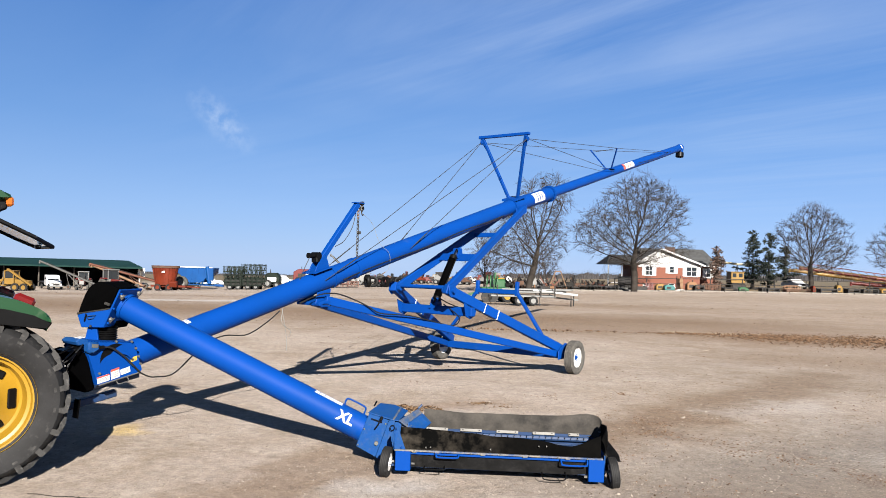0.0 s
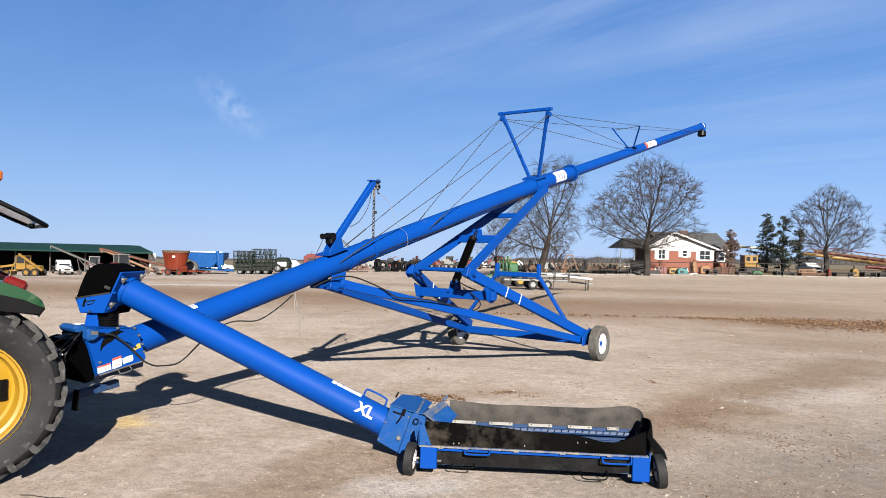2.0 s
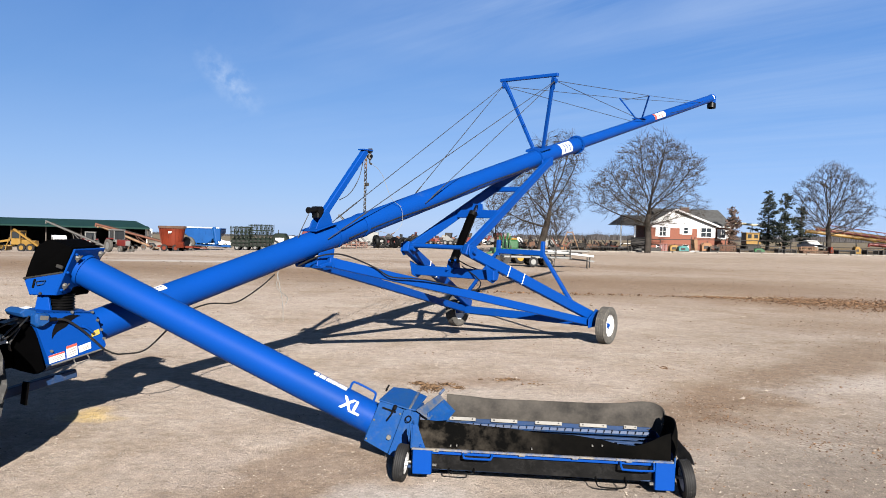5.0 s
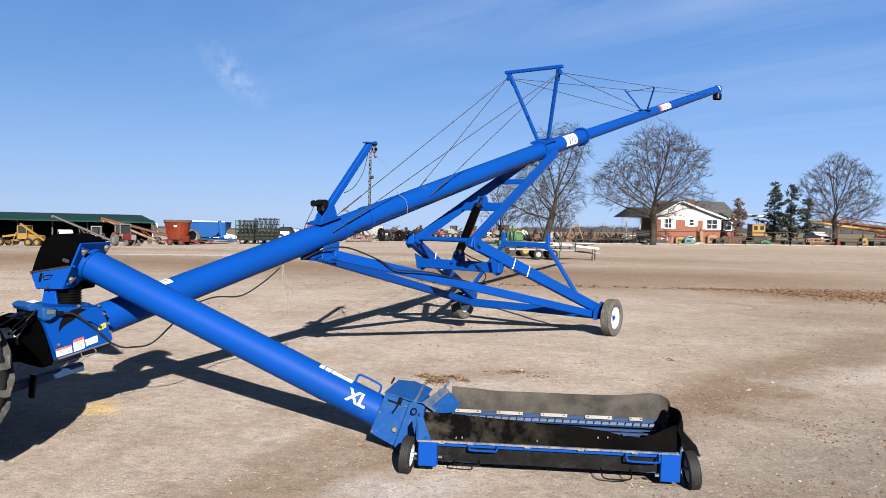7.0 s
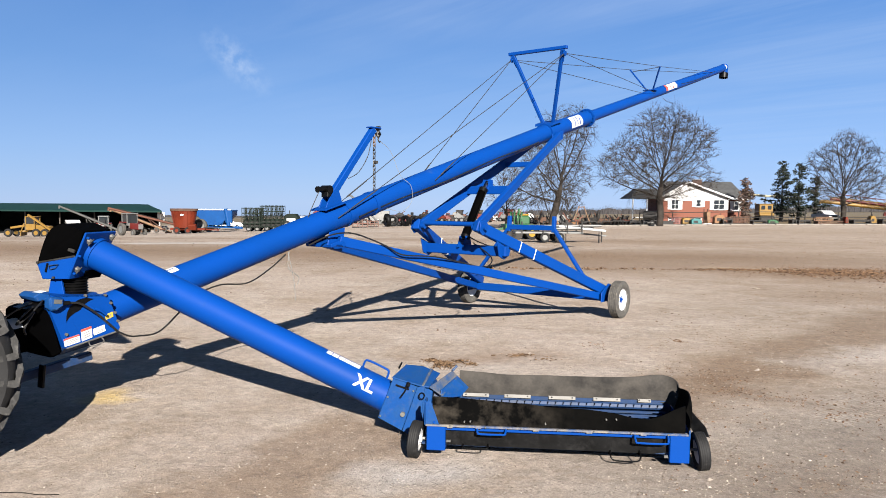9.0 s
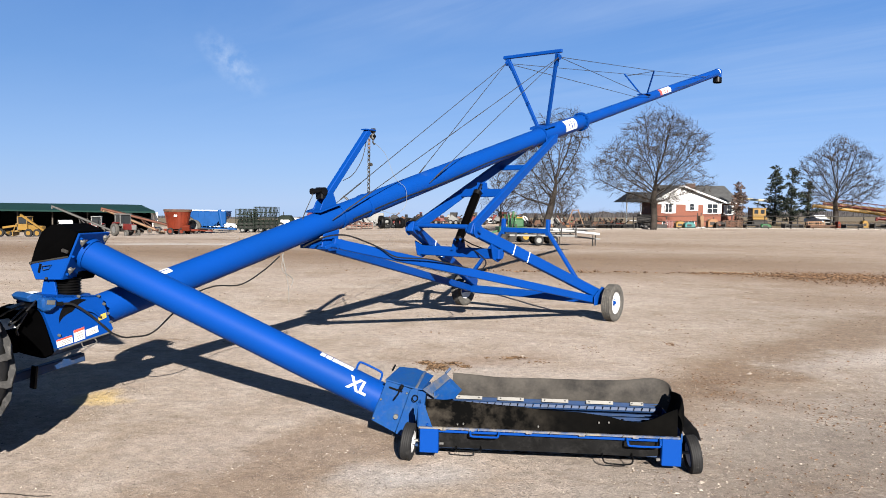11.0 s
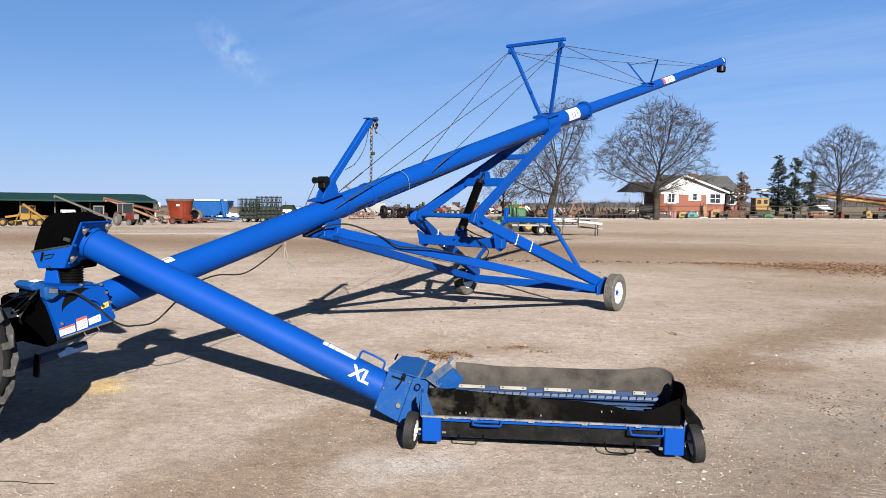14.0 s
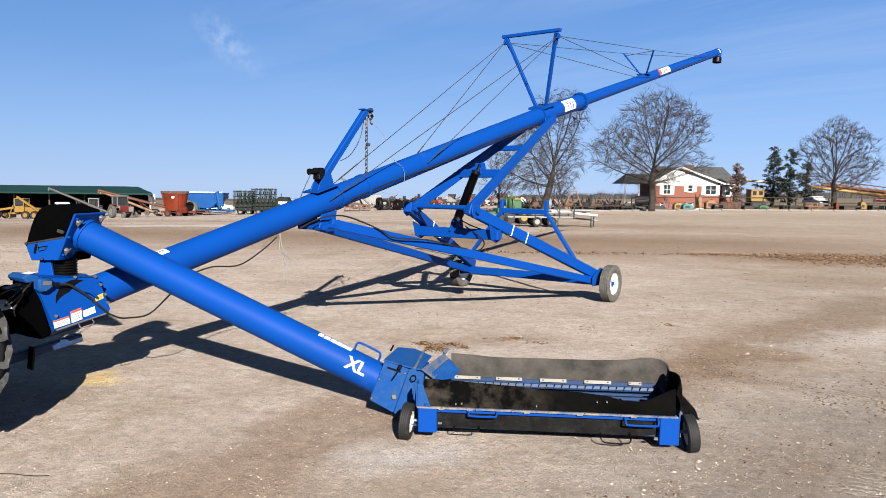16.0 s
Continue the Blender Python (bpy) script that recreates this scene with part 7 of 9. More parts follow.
# ---- machines and vehicles along the yard's edge ----
def cab_truck(x, y, rz, label, name="pickup_truck", L=4.8, W=1.9, flat=False, scale=1.0):
    t = thing(name, at(x, y, rz), label, "truck")
    b = B()
    if flat:
        prism(b, [(2.0, 0.55), (2.0, 1.15), (2.25, 1.25), (2.85, 2.15), (3.9, 2.2), (3.95, 0.6)], -0.95, 0.95, bevel=0.05)
        prism(b, [(0.0, 0.6), (0.05, 1.2), (1.1, 1.4), (2.1, 1.42), (2.1, 0.6)], -0.8, 0.8, bevel=0.08)
        part("cab", b, TRUCK_WHITE, t)
        part("frame_rails", box(B(), (5.5, 0, 0.75), (5.5, 0.8, 0.2)), DARK_IRON, t)
        part("flat_bed", box(B(), (6.2, 0, 1.05), (4.6, 2.2, 0.15)), DARK_IRON, t)
        wb = (0.9, 6.4)
    else:
        prism(b, [(0.0, 0.45), (0.02, 0.95), (0.25, 1.05), (1.4, 1.12), (2.0, 1.72), (3.1, 1.75), (3.35, 1.12), (L, 1.1), (L, 0.5)], -W / 2, W / 2, bevel=0.05)
        part("body", b, TRUCK_WHITE, t)
        part("cargo_bed", box(B(), (4.15, 0, 1.09), (1.2, W - 0.2, 0.06)), DARK_IRON, t)
        wb = (0.95, L - 1.05)
    wz = 1.72 if flat else 1.42
    wx = (2.3, 2.9) if flat else (1.55, 2.0)
    g = B()
    prism(g, [(wx[0] - 0.02, wz - 0.32), (wx[1] - 0.02, wz + 0.28), (wx[1] + 0.02, wz + 0.28), (wx[0] + 0.02, wz - 0.32)], -W * 0.4, W * 0.4)
    part("windscreen", g, DARKGLASS, t)
    for s in (-1, 1):
        a0, a1 = (2.6, 3.6) if flat else (1.85, 3.0)
        part("side_window", prism(B(), [(a0, wz - 0.22), (a0 + 0.3, wz + 0.2), (a1, wz + 0.2), (a1 + 0.05, wz - 0.22)], s * (W / 2 + 0.003) - 0.004, s * (W / 2 + 0.003) + 0.004), DARKGLASS, t)
        part("headlamp", box(B(), (0.0, s * 0.6, 0.95), (0.06, 0.28, 0.16), None, 0.01), GREY, t)
        for wx0 in wb:
            simple_wheel(t, (wx0, s * (W / 2 - 0.08), 0.42 if flat else 0.36), (0, s, 0), 0.42 if flat else 0.36, 0.25)
    part("grille", box(B(), (-0.01, 0, 0.85), (0.05, 0.85, 0.28)), DARK_IRON, t)
    part("bumper", box(B(), (-0.08, 0, 0.55), (0.14, W, 0.2), None, 0.03), GREY, t)
    return t


cab_truck(-57.0, 108.5, 128, "white flatbed farm truck parked before the shed", "flatbed_truck", flat=True)
cab_truck(-33.4, 114, 200, "white pickup truck parked behind the carts")
cab_truck(-21.3, 110, 165, "white pickup truck parked beside a green machine")


def grader():
    t = thing("motor_grader", at(-62.2, 105, 178), "yellow motor grader parked in front of the shed", "grader")
    b = B()
    beam(b, (-1.2, 0, 1.9), (2.8, 0, 1.3), 0.3, 0.3)
    prism(b, [(-3.3, 0.8), (-3.3, 1.6), (-1.3, 1.75), (-1.3, 0.8)], -0.55, 0.55, bevel=0.06)
    part("body", b, YELLOW, t)
    c = B()
    box(c, (-0.55, 0, 2.95), (1.5, 1.5, 0.12), None, 0.03)
    box(c, (-0.55, 0, 1.45), (1.4, 1.4, 0.9), None, 0.03)
    for x in (-1.2, 0.1):
        for y in (-0.68, 0.68):
            box(c, (x, y, 2.4), (0.1, 0.1, 1.1))
    cb = part("cab", c, YELLOW, t)
    part("cab_glass", box(B(), (-0.55, 0, 2.4), (1.2, 1.28, 0.9)), DARKGLASS, cb)
    part("blade", box(B(), (0.9, 0, 0.45), (0.12, 3.2, 0.6), Euler((0, 0, radians(18))).to_matrix(), 0.03), YELLOW, t)
    part("blade_circle", lathe(B(), [(0.7, 0.75), (0.7, 0.9), (0.55, 0.9), (0.55, 0.75)], 24, Matrix.Translation((0.8, 0, 0)), close=True), YELLOW, t)
    part("tilt_arm", beam(B(), (0.4, -0.6, 2.0), (0.7, -0.9, 0.8), 0.1, 0.12), YELLOW, t)
    part("tilt_arm", beam(B(), (0.4, 0.6, 2.0), (0.7, 0.9, 0.8), 0.1, 0.12), YELLOW, t)
    part("loading_arm", beam(B(), (-0.3, 0.7, 3.25), (-4.0, 0.9, 0.9), 0.3, 0.25), YELLOW, t)
    for x in (-2.9, -1.6, 2.6):
        for s in (-1, 1):
            simple_wheel(t, (x, s * 0.95, 0.6), (0, s, 0), 0.6, 0.35, TYRE, YELLOW)
    return t


grader()


def old_tractor(x, y, rz, paint, label, cab=True, k=1.0):
    t = thing("old_tractor", at(x, y, rz), label, "tractor")
    b = B()
    prism(b, [(0.6, 0.8), (2.6, 0.8), (2.65, 1.5), (0.6, 1.55)], -0.35, 0.35, bevel=0.05)
    part("hood", b, paint, t)
    part("chassis", box(B(), (0.9, 0, 0.75), (2.8, 0.5, 0.4), None, 0.04), DARK_IRON, t)
    part("grille", box(B(), (2.66, 0, 1.15), (0.06, 0.6, 0.6), None, 0.01), GREY, t)
    for s in (-1, 1):
        simple_wheel(t, (-0.2, s * 0.95, 0.8), (0, s, 0), 0.8, 0.45, TYRE_DUSTY, GREY)
        simple_wheel(t, (2.2, s * 0.75, 0.42), (0, s, 0), 0.42, 0.25, TYRE_DUSTY, GREY)
        part("fender", prism(B(), [(-0.9, 1.3), (-0.6, 1.72), (0.4, 1.72), (0.5, 1.6), (-0.5, 1.62), (-0.8, 1.25)], s * 0.85 - 0.2, s * 0.85 + 0.2), paint, t)
    if cab:
        c = B()
        box(c, (0.0, 0, 2.72), (1.5, 1.5, 0.14), None, 0.04)
        for px in (-0.65, 0.6):
            for s in (-1, 1):
                box(c, (px, s * 0.66, 2.1), (0.09, 0.09, 1.2))
        box(c, (-0.05, 0, 1.4), (1.3, 1.2, 0.3))
        cb = part("cab", c, GREY, t)
        part("cab_glass", box(B(), (-0.02, 0, 2.1), (1.15, 1.2, 1.1)), DARKGLASS, cb)
    part("exhaust_stack", rod(B(), (1.4, 0.2, 1.5), (1.4, 0.2, 2.5), 0.05, 8), DARK_IRON, t)
    return t


old_tractor(-40.6, 90, -38, RED, "old red cab tractor with dusty grey wheels")
old_tractor(-52.9, 108.5, -70, RED, "old red tractor parked before the shed")


def conveyor(x, y, rz, length, z0, z1, paint, label, dia=0.22, foot=0.0):
    t = thing("portable_conveyor", at(x, y, rz), label, "conveyor")
    part("tube", rod(B(), (0, 0, z0), (length, 0, z1), dia, 14), paint, t)
    part("spout", rod(B(), (length - 0.05, 0, z1 + 0.1), (length + 0.02, 0, z1 - 0.35), dia * 0.9, 12), paint, t)
    part("inlet", box(B(), (0.1, 0, max(0.25, z0)), (0.8, 0.5, 0.35), None, 0.04), paint, t)
    part("drive_shaft", rod(B(), (0.3, 0, z0 + dia + 0.1), (length * 0.9, 0, z0 + (z1 - z0) * 0.9 + dia + 0.08), 0.035, 6), DARK_IRON, t)
    m = (z0 + z1) * 0.5
    for s in (-1, 1):
        part("leg", beam(B(), (length * 0.55, s * 0.1, m), (length * 0.42, s * 0.9, 0.35), 0.07, 0.07), paint, t)
        simple_wheel(t, (length * 0.42, s * 1.0, 0.36), (0, s, 0), 0.36, 0.2, TYRE_DUSTY, RUSTY)
    part("axle", rod(B(), (length * 0.42, -1, 0.36), (length * 0.42, 1, 0.36), 0.05, 8), paint, t)
    return t


conveyor(-46.3, 100, 158, 12.0, 0.5, 3.9, GALV, "grey steel portable auger leaning upward", 0.14)
conveyor(-39.6, 100, 177, 8.4, 0.25, 3.35, TAN, "faded orange portable conveyor", 0.17)
conveyor(-33.9, 95.6, 171, 13.2, 0.35, 3.2, RUST_RED, "long red-orange portable conveyor", 0.15)
conveyor(-12.0, 116, 130, 9.0, 0.4, 5.0, GREY, "grey elevator auger standing steeply", 0.15)


def mixer():
    t = thing("feed_mixer", at(-35.6, 95), "orange-red vertical feed mixer wagon", "feed mixer")
    m = Matrix.Translation((0, 0, 0))
    b = lathe(B(), [(1.25, 0.75), (1.72, 3.15), (1.78, 3.2), (1.72, 3.25), (1.66, 3.2), (1.2, 0.85)], 40, m @ Matrix.Diagonal((1, 0.8, 1, 1)))
    part("tub", b, ORANGE_RED, t)
    part("chassis", box(B(), (0.6, 0, 0.6), (4.6, 1.2, 0.25), None, 0.03), ORANGE_RED, t)
    part("top_band", lathe(B(), [(1.73, 3.0), (1.80, 3.0), (1.82, 3.3), (1.75, 3.3)], 40, Matrix.Diagonal((1, 0.8, 1, 1)), close=True), RUSTY, t, "rusty worn rim of the tub")
    for k in range(9):
        an = radians(200 + 17 * k)
        part("tub_rib", beam(B(), (1.27 * math.cos(an), 1.02 * math.sin(an), 0.8), (1.74 * math.cos(an), 1.40 * math.sin(an), 3.15), 0.05, 0.05), ORANGE_RED, t)
    part("chute", box(B(), (1.5, -1.2, 0.9), (1.0, 0.5, 0.7), Euler((radians(20), 0, 0)).to_matrix(), 0.04), ORANGE_RED, t)
    part("badge", box(B(), (0.2, -1.36, 2.5), (0.4, 0.02, 0.25), Euler((radians(-11), 0, 0)).to_matrix()), STICKER, t)
    for x in (-0.6, 0.9):
        for s in (-1, 1):
            simple_wheel(t, (x, s * 1.1, 0.45), (0, s, 0), 0.45, 0.3, TYRE, ORANGE_RED)
    part("drawbar", beam(B(), (2.6, 0, 0.6), (4.6, 0, 0.5), 0.15, 0.15), ORANGE_RED, t)
    part("driveline", rod(B(), (2.6, 0.2, 0.8), (4.4, 0.1, 0.75), 0.08, 10), DARK_IRON, t)
    return t


mixer()


def grain_cart():
    t = thing("grain_cart", at(-33.4, 101), "blue single-axle grain cart with a folded auger", "grain cart")
    b = B()
    prism(b, [(-2.3, 3.0), (2.6, 3.0), (2.6, 2.4), (1.0, 1.0), (-0.6, 1.0), (-2.3, 2.4)], -1.5, 1.5, bevel=0.05)
    part("tank", b, CART_BLUE, t)
    part("top_rim", box(B(), (0.15, 0, 3.04), (5.0, 3.05, 0.12), None, 0.02), CART_BLUE, t)
    part("rolled_tarp", rod(B(), (-2.3, -1.5, 3.16), (2.6, -1.5, 3.16), 0.09, 10), TRUCK_WHITE, t, "rolled white tarp along the rim")
    part("discharge_box", box(B(), (2.35, -1.55, 2.2), (0.9, 0.5, 1.7), None, 0.05), CART_BLUE, t)
    for k in range(5):
        part("tank_rib", box(B(), (-1.9 + 0.85 * k, -1.52, 2.65), (0.07, 0.06, 0.7)), CART_BLUE, t)
    part("chassis", beam(B(), (-1.8, 0, 0.8), (3.8, 0, 0.65), 0.3, 0.3), CART_BLUE, t)
    for k in range(7):
        x = -1.2 + 0.6 * k
        part("ladder_strut", beam(B(), (x, -1.52, 0.75), (x + 0.35, -1.52, 1.55), 0.06, 0.08), CART_BLUE, t)
    part("side_rail", beam(B(), (-1.5, -1.54, 0.8), (3.0, -1.54, 0.65), 0.08, 0.12), CART_BLUE, t)
    part("folded_auger", rod(B(), (1.9, -1.6, 3.3), (2.3, -1.6, 0.9), 0.25, 14), CART_BLUE, t)
    for s in (-1, 1):
        simple_wheel(t, (-1.6, s * 1.6, 0.95), (0, s, 0), 0.95, 0.6, TYRE_DUSTY, GREY)
    return t


grain_cart()


def cage_wagon(x, y, rz, label, L=3.6, H=2.6):
    t = thing("bar_frame_implement", at(x, y, rz), label, "farm implement", "folded frame implements")
    fr = B()
    for z in (0.6, H * 0.62, H):
        for yy in (-1.0, 1.0):
            box(fr, (0, yy, z), (L, 0.07, 0.07))
        for xx in (-L / 2, L / 2):
            box(fr, (xx, 0, z), (0.07, 2.0, 0.07))
    part("frame", fr, DARK_GREEN, t)
    n = int(L / 0.16)
    for k in range(n + 1):
        xx = -L / 2 + L * k / n
        part("upright_bar", box(B(), (xx, -1.0, 0.4 + H / 2 - 0.1), (0.06, 0.06, H - 0.3)), DARK_GREEN, t)
        part("upright_bar", box(B(), (xx, 1.0, 0.4 + H / 2 - 0.1), (0.06, 0.06, H - 0.3)), DARK_GREEN, t)
    for z in (H * 0.35, H * 0.8):
        for yy in (-1.0, 0.0, 1.0):
            part("side_rail", box(B(), (0, yy, z), (L, 0.08, 0.1)), DARK_GREEN, t)
    for k in range(int(L / 0.5)):
        xx = -L / 2 + 0.3 + 0.5 * k
        part("brace", beam(B(), (xx, -0.4, 0.6), (xx + 0.35, 0.5, H - 0.2), 0.06, 0.06), DARK_GREEN, t)
        part("folded_tine", sweep(B(), spline([(xx, 0.1, 0.5), (xx + 0.1, -0.2, H * 0.45), (xx - 0.05, 0.2, H * 0.75), (xx + 0.1, 0.0, H + 0.15)], 4), 0.04, 5), DARK_IRON, t)
    for k in range(4):
        part("tine_row", box(B(), (0, -0.7 + 0.45 * k, 0.95 + 0.25 * (k % 2)), (L * 0.95, 0.12, 0.75), None, 0.03), DARK_GREEN if k % 2 else DARK_IRON, t)
    for s in (-1, 1):
        simple_wheel(t, (L * 0.2, s * 0.8, 0.4), (0, s, 0), 0.4, 0.25)
        simple_wheel(t, (-L * 0.2, s * 0.8, 0.4), (0, s, 0), 0.4, 0.25)
    return t


cage_wagon(-26.6, 96, 3, "faded dark green folded field cultivator frame", 2.8, 3.0)
cage_wagon(-23.75, 94.5, -4, "faded dark green folded harrow rack", 2.7, 3.2)


def boxy_machine(x, y, rz, size, paint, label, name="farm_machine", cab=None):
    t = thing(name, at(x, y, rz), label, "farm machine")
    w, d, h = size
    b = B()
    prism(b, [(-w / 2, 0.6), (-w / 2, h * 0.8), (-w * 0.3, h), (w * 0.3, h), (w / 2, h * 0.7), (w / 2, 0.7)], -d / 2, d / 2, bevel=0.06)
    part("body", b, paint, t)
    part("side_panel", box(B(), (0, -d / 2 - 0.02, h * 0.55), (w * 0.6, 0.04, h * 0.3), None, 0.01), cab or DARK_IRON, t)
    part("chassis", box(B(), (0, 0, 0.55), (w * 0.95, d * 0.6, 0.25), None, 0.03), DARK_IRON, t)
    part("exhaust_stack", rod(B(), (-w * 0.2, 0.1, h), (-w * 0.2, 0.1, h + 0.5), 0.06, 8), DARK_IRON, t)
    for s in (-1, 1):
        simple_wheel(t, (-w * 0.28, s * (d / 2 + 0.1), 0.6), (0, s, 0), 0.6, 0.4)
        simple_wheel(t, (w * 0.32, s * (d / 2), 0.42), (0, s, 0), 0.42, 0.3)
    return t


boxy_machine(-24.2, 108, 0, (2.2, 1.8, 2.2), DARK_GREEN, "dark green self-propelled machine with pale cab panel", cab=TRUCK_WHITE)
boxy_machine(-23.5, 132, 0, (4.2, 2.6, 2.6), RED, "red combine harvester parked far off", "combine_harvester")
boxy_machine(-18.5, 133, 0, (3.0, 2.2, 2.3), CART_BLUE, "blue farm machine parked far off")


def semi_trailer():
    t = thing("hopper_trailer", at(-13.2, 121, 4), "grey corrugated grain trailer", "trailer")
    b = B()
    prism(b, [(-2.2, 0.95), (-2.2, 2.3), (2.4, 2.3), (2.4, 0.95), (1.6, 0.5), (0.6, 0.95), (-0.4, 0.5), (-1.4, 0.95)], -1.2, 1.2, bevel=0.03)
    part("hopper_body", b, GREY, t)
    for k in range(12):
        part("side_rib", box(B(), (-2.1 + 0.4 * k, -1.22, 1.65), (0.07, 0.06, 1.3)), GREY, t)
    for x in (-1.7, -0.8, 1.9):
        for s in (-1, 1):
            simple_wheel(t, (x, s, 0.45), (0, s, 0), 0.45, 0.28)
    return t


semi_trailer()


def tyre_heap(x, y, n, seed, label):
    """Big tyres standing and lying together."""
    rnd = random.Random(seed)
    for k in range(n):
        R = rnd.uniform(0.7, 1.0)
        px, py = x + k * 1.0 - n * 0.5 + rnd.uniform(-0.2, 0.2), y + rnd.uniform(-0.6, 0.6)
        t = thing("loose_tyre", at(px, py, rnd.uniform(-40, 40)), label, "tyre", "loose tyres")
        a = axis_m((0, 0, R - 0.03), (rnd.uniform(-0.9, 0.9), 1, rnd.uniform(-0.1, 0.1)))
        part("casing", lathe(B(), [(r, z) for r, z in tyre_profile(R, 0.6, R * 0.42)], 28, a, close=True), RUBBER_DARK, t)


tyre_heap(-6.6, 108, 7, 2, "large black loose tractor tyre standing upright")


def pipe_trailer():
    t = thing("pipe_trailer", at(6.0, 45, 4), "low grey trailer loaded with long pipes", "trailer")
    part("deck", box(B(), (-0.2, 0, 0.62), (4.2, 1.5, 0.12), None, 0.02), GREY, t)
    for k, (y, z, m) in enumerate(((-0.6, 0.86, GREY), (-0.38, 0.84, GALV), (-0.15, 0.86, GREY), (0.1, 0.84, GREY), (0.35, 0.86, GALV), (-0.25, 1.02, GREY), (0.0, 1.03, GALV))):
        part("pipe", rod(B(), (-2.3 + 0.15 * k, y, z), (2.0 + 0.2 * k, y, z + 0.02), 0.065, 12), m, t)
    for x in (-1.9, -0.6, 0.9, 1.8):
        part("stake", box(B(), (x, -0.76, 0.95), (0.07, 0.07, 0.7)), DARK_IRON, t)
        part("stake", box(B(), (x, 0.76, 0.95), (0.07, 0.07, 0.7)), DARK_IRON, t)
    part("drawbar", beam(B(), (1.9, 0, 0.55), (3.5, -0.1, 0.42), 0.1, 0.1), GREY, t)
    part("jack", rod(B(), (3.2, -0.1, 0.02), (3.2, -0.1, 0.8), 0.04, 8), DARK_IRON, t)
    for x in (-0.5, 0.4):
        for s in (-1, 1):
            simple_wheel(t, (x, s * 0.85, 0.34), (0, s, 0), 0.3, 0.18, TYRE, GREY)
    w = thing("white_pipe", at(8.1, 44.5, -8), "long white pipe laid on a stand", "pipe")
    part("pipe_body", rod(B(), (-1.6, 0, 0.98), (1.2, 0, 0.74), 0.075, 14), SIDING, w)
    for x, z in ((-1.2, 0.86), (0.8, 0.7)):
        for s in (-1, 1):
            part("stand_leg", beam(B(), (x, 0, z), (x, s * 0.35, 0.0), 0.05, 0.05), DARK_IRON, w)
    return t


pipe_trailer()


def green_machine():
    t = thing("green_drill", at(4.4, 50, 12), "green farm implement with curved hoses and yellow wheels", "farm implement")
    b = B()
    box(b, (0, 0, 0.75), (1.8, 1.0, 0.35), None, 0.04)
    box(b, (0.3, 0.1, 1.15), (0.8, 0.7, 0.55), None, 0.08)
    part("body", b, GREEN, t)
    for k in range(4):
        x = -0.55 + 0.22 * k
        part("hose_arch", sweep(B(), spline([(x, -0.5, 0.6), (x - 0.06, -0.55, 1.2), (x + 0.0, -0.4, 1.62), (x + 0.12, -0.15, 1.5), (x + 0.1, 0.0, 0.95)]), 0.035, 8), GREEN, t)
    part("mast", box(B(), (0.15, 0.2, 1.3), (0.12, 0.12, 1.1), None, 0.02), GREEN, t)
    part("hopper_lid", box(B(), (0.35, 0.1, 1.47), (0.6, 0.55, 0.08), None, 0.02), TYELLOW, t)
    for s in (-1, 1):
        simple_wheel(t, (0.7, s * 0.6, 0.38), (0, s, 0), 0.38, 0.25, TYRE, TYELLOW)
    part("disc", rod(B(), (-0.6, -0.6, 0.35), (-0.6, -0.55, 0.35), 0.35, 20), DARK_IRON, t)
    part("disc", rod(B(), (-0.2, -0.6, 0.35), (-0.2, -0.55, 0.35), 0.35, 20), DARK_IRON, t)
    part("tongue", beam(B(), (-0.8, 0, 0.7), (-1.7, 0, 0.4), 0.1, 0.12), GREEN, t)
    for o in t.children_recursive:
        o.data.transform(Matrix.Scale(1.15, 4))
    return t


green_machine()


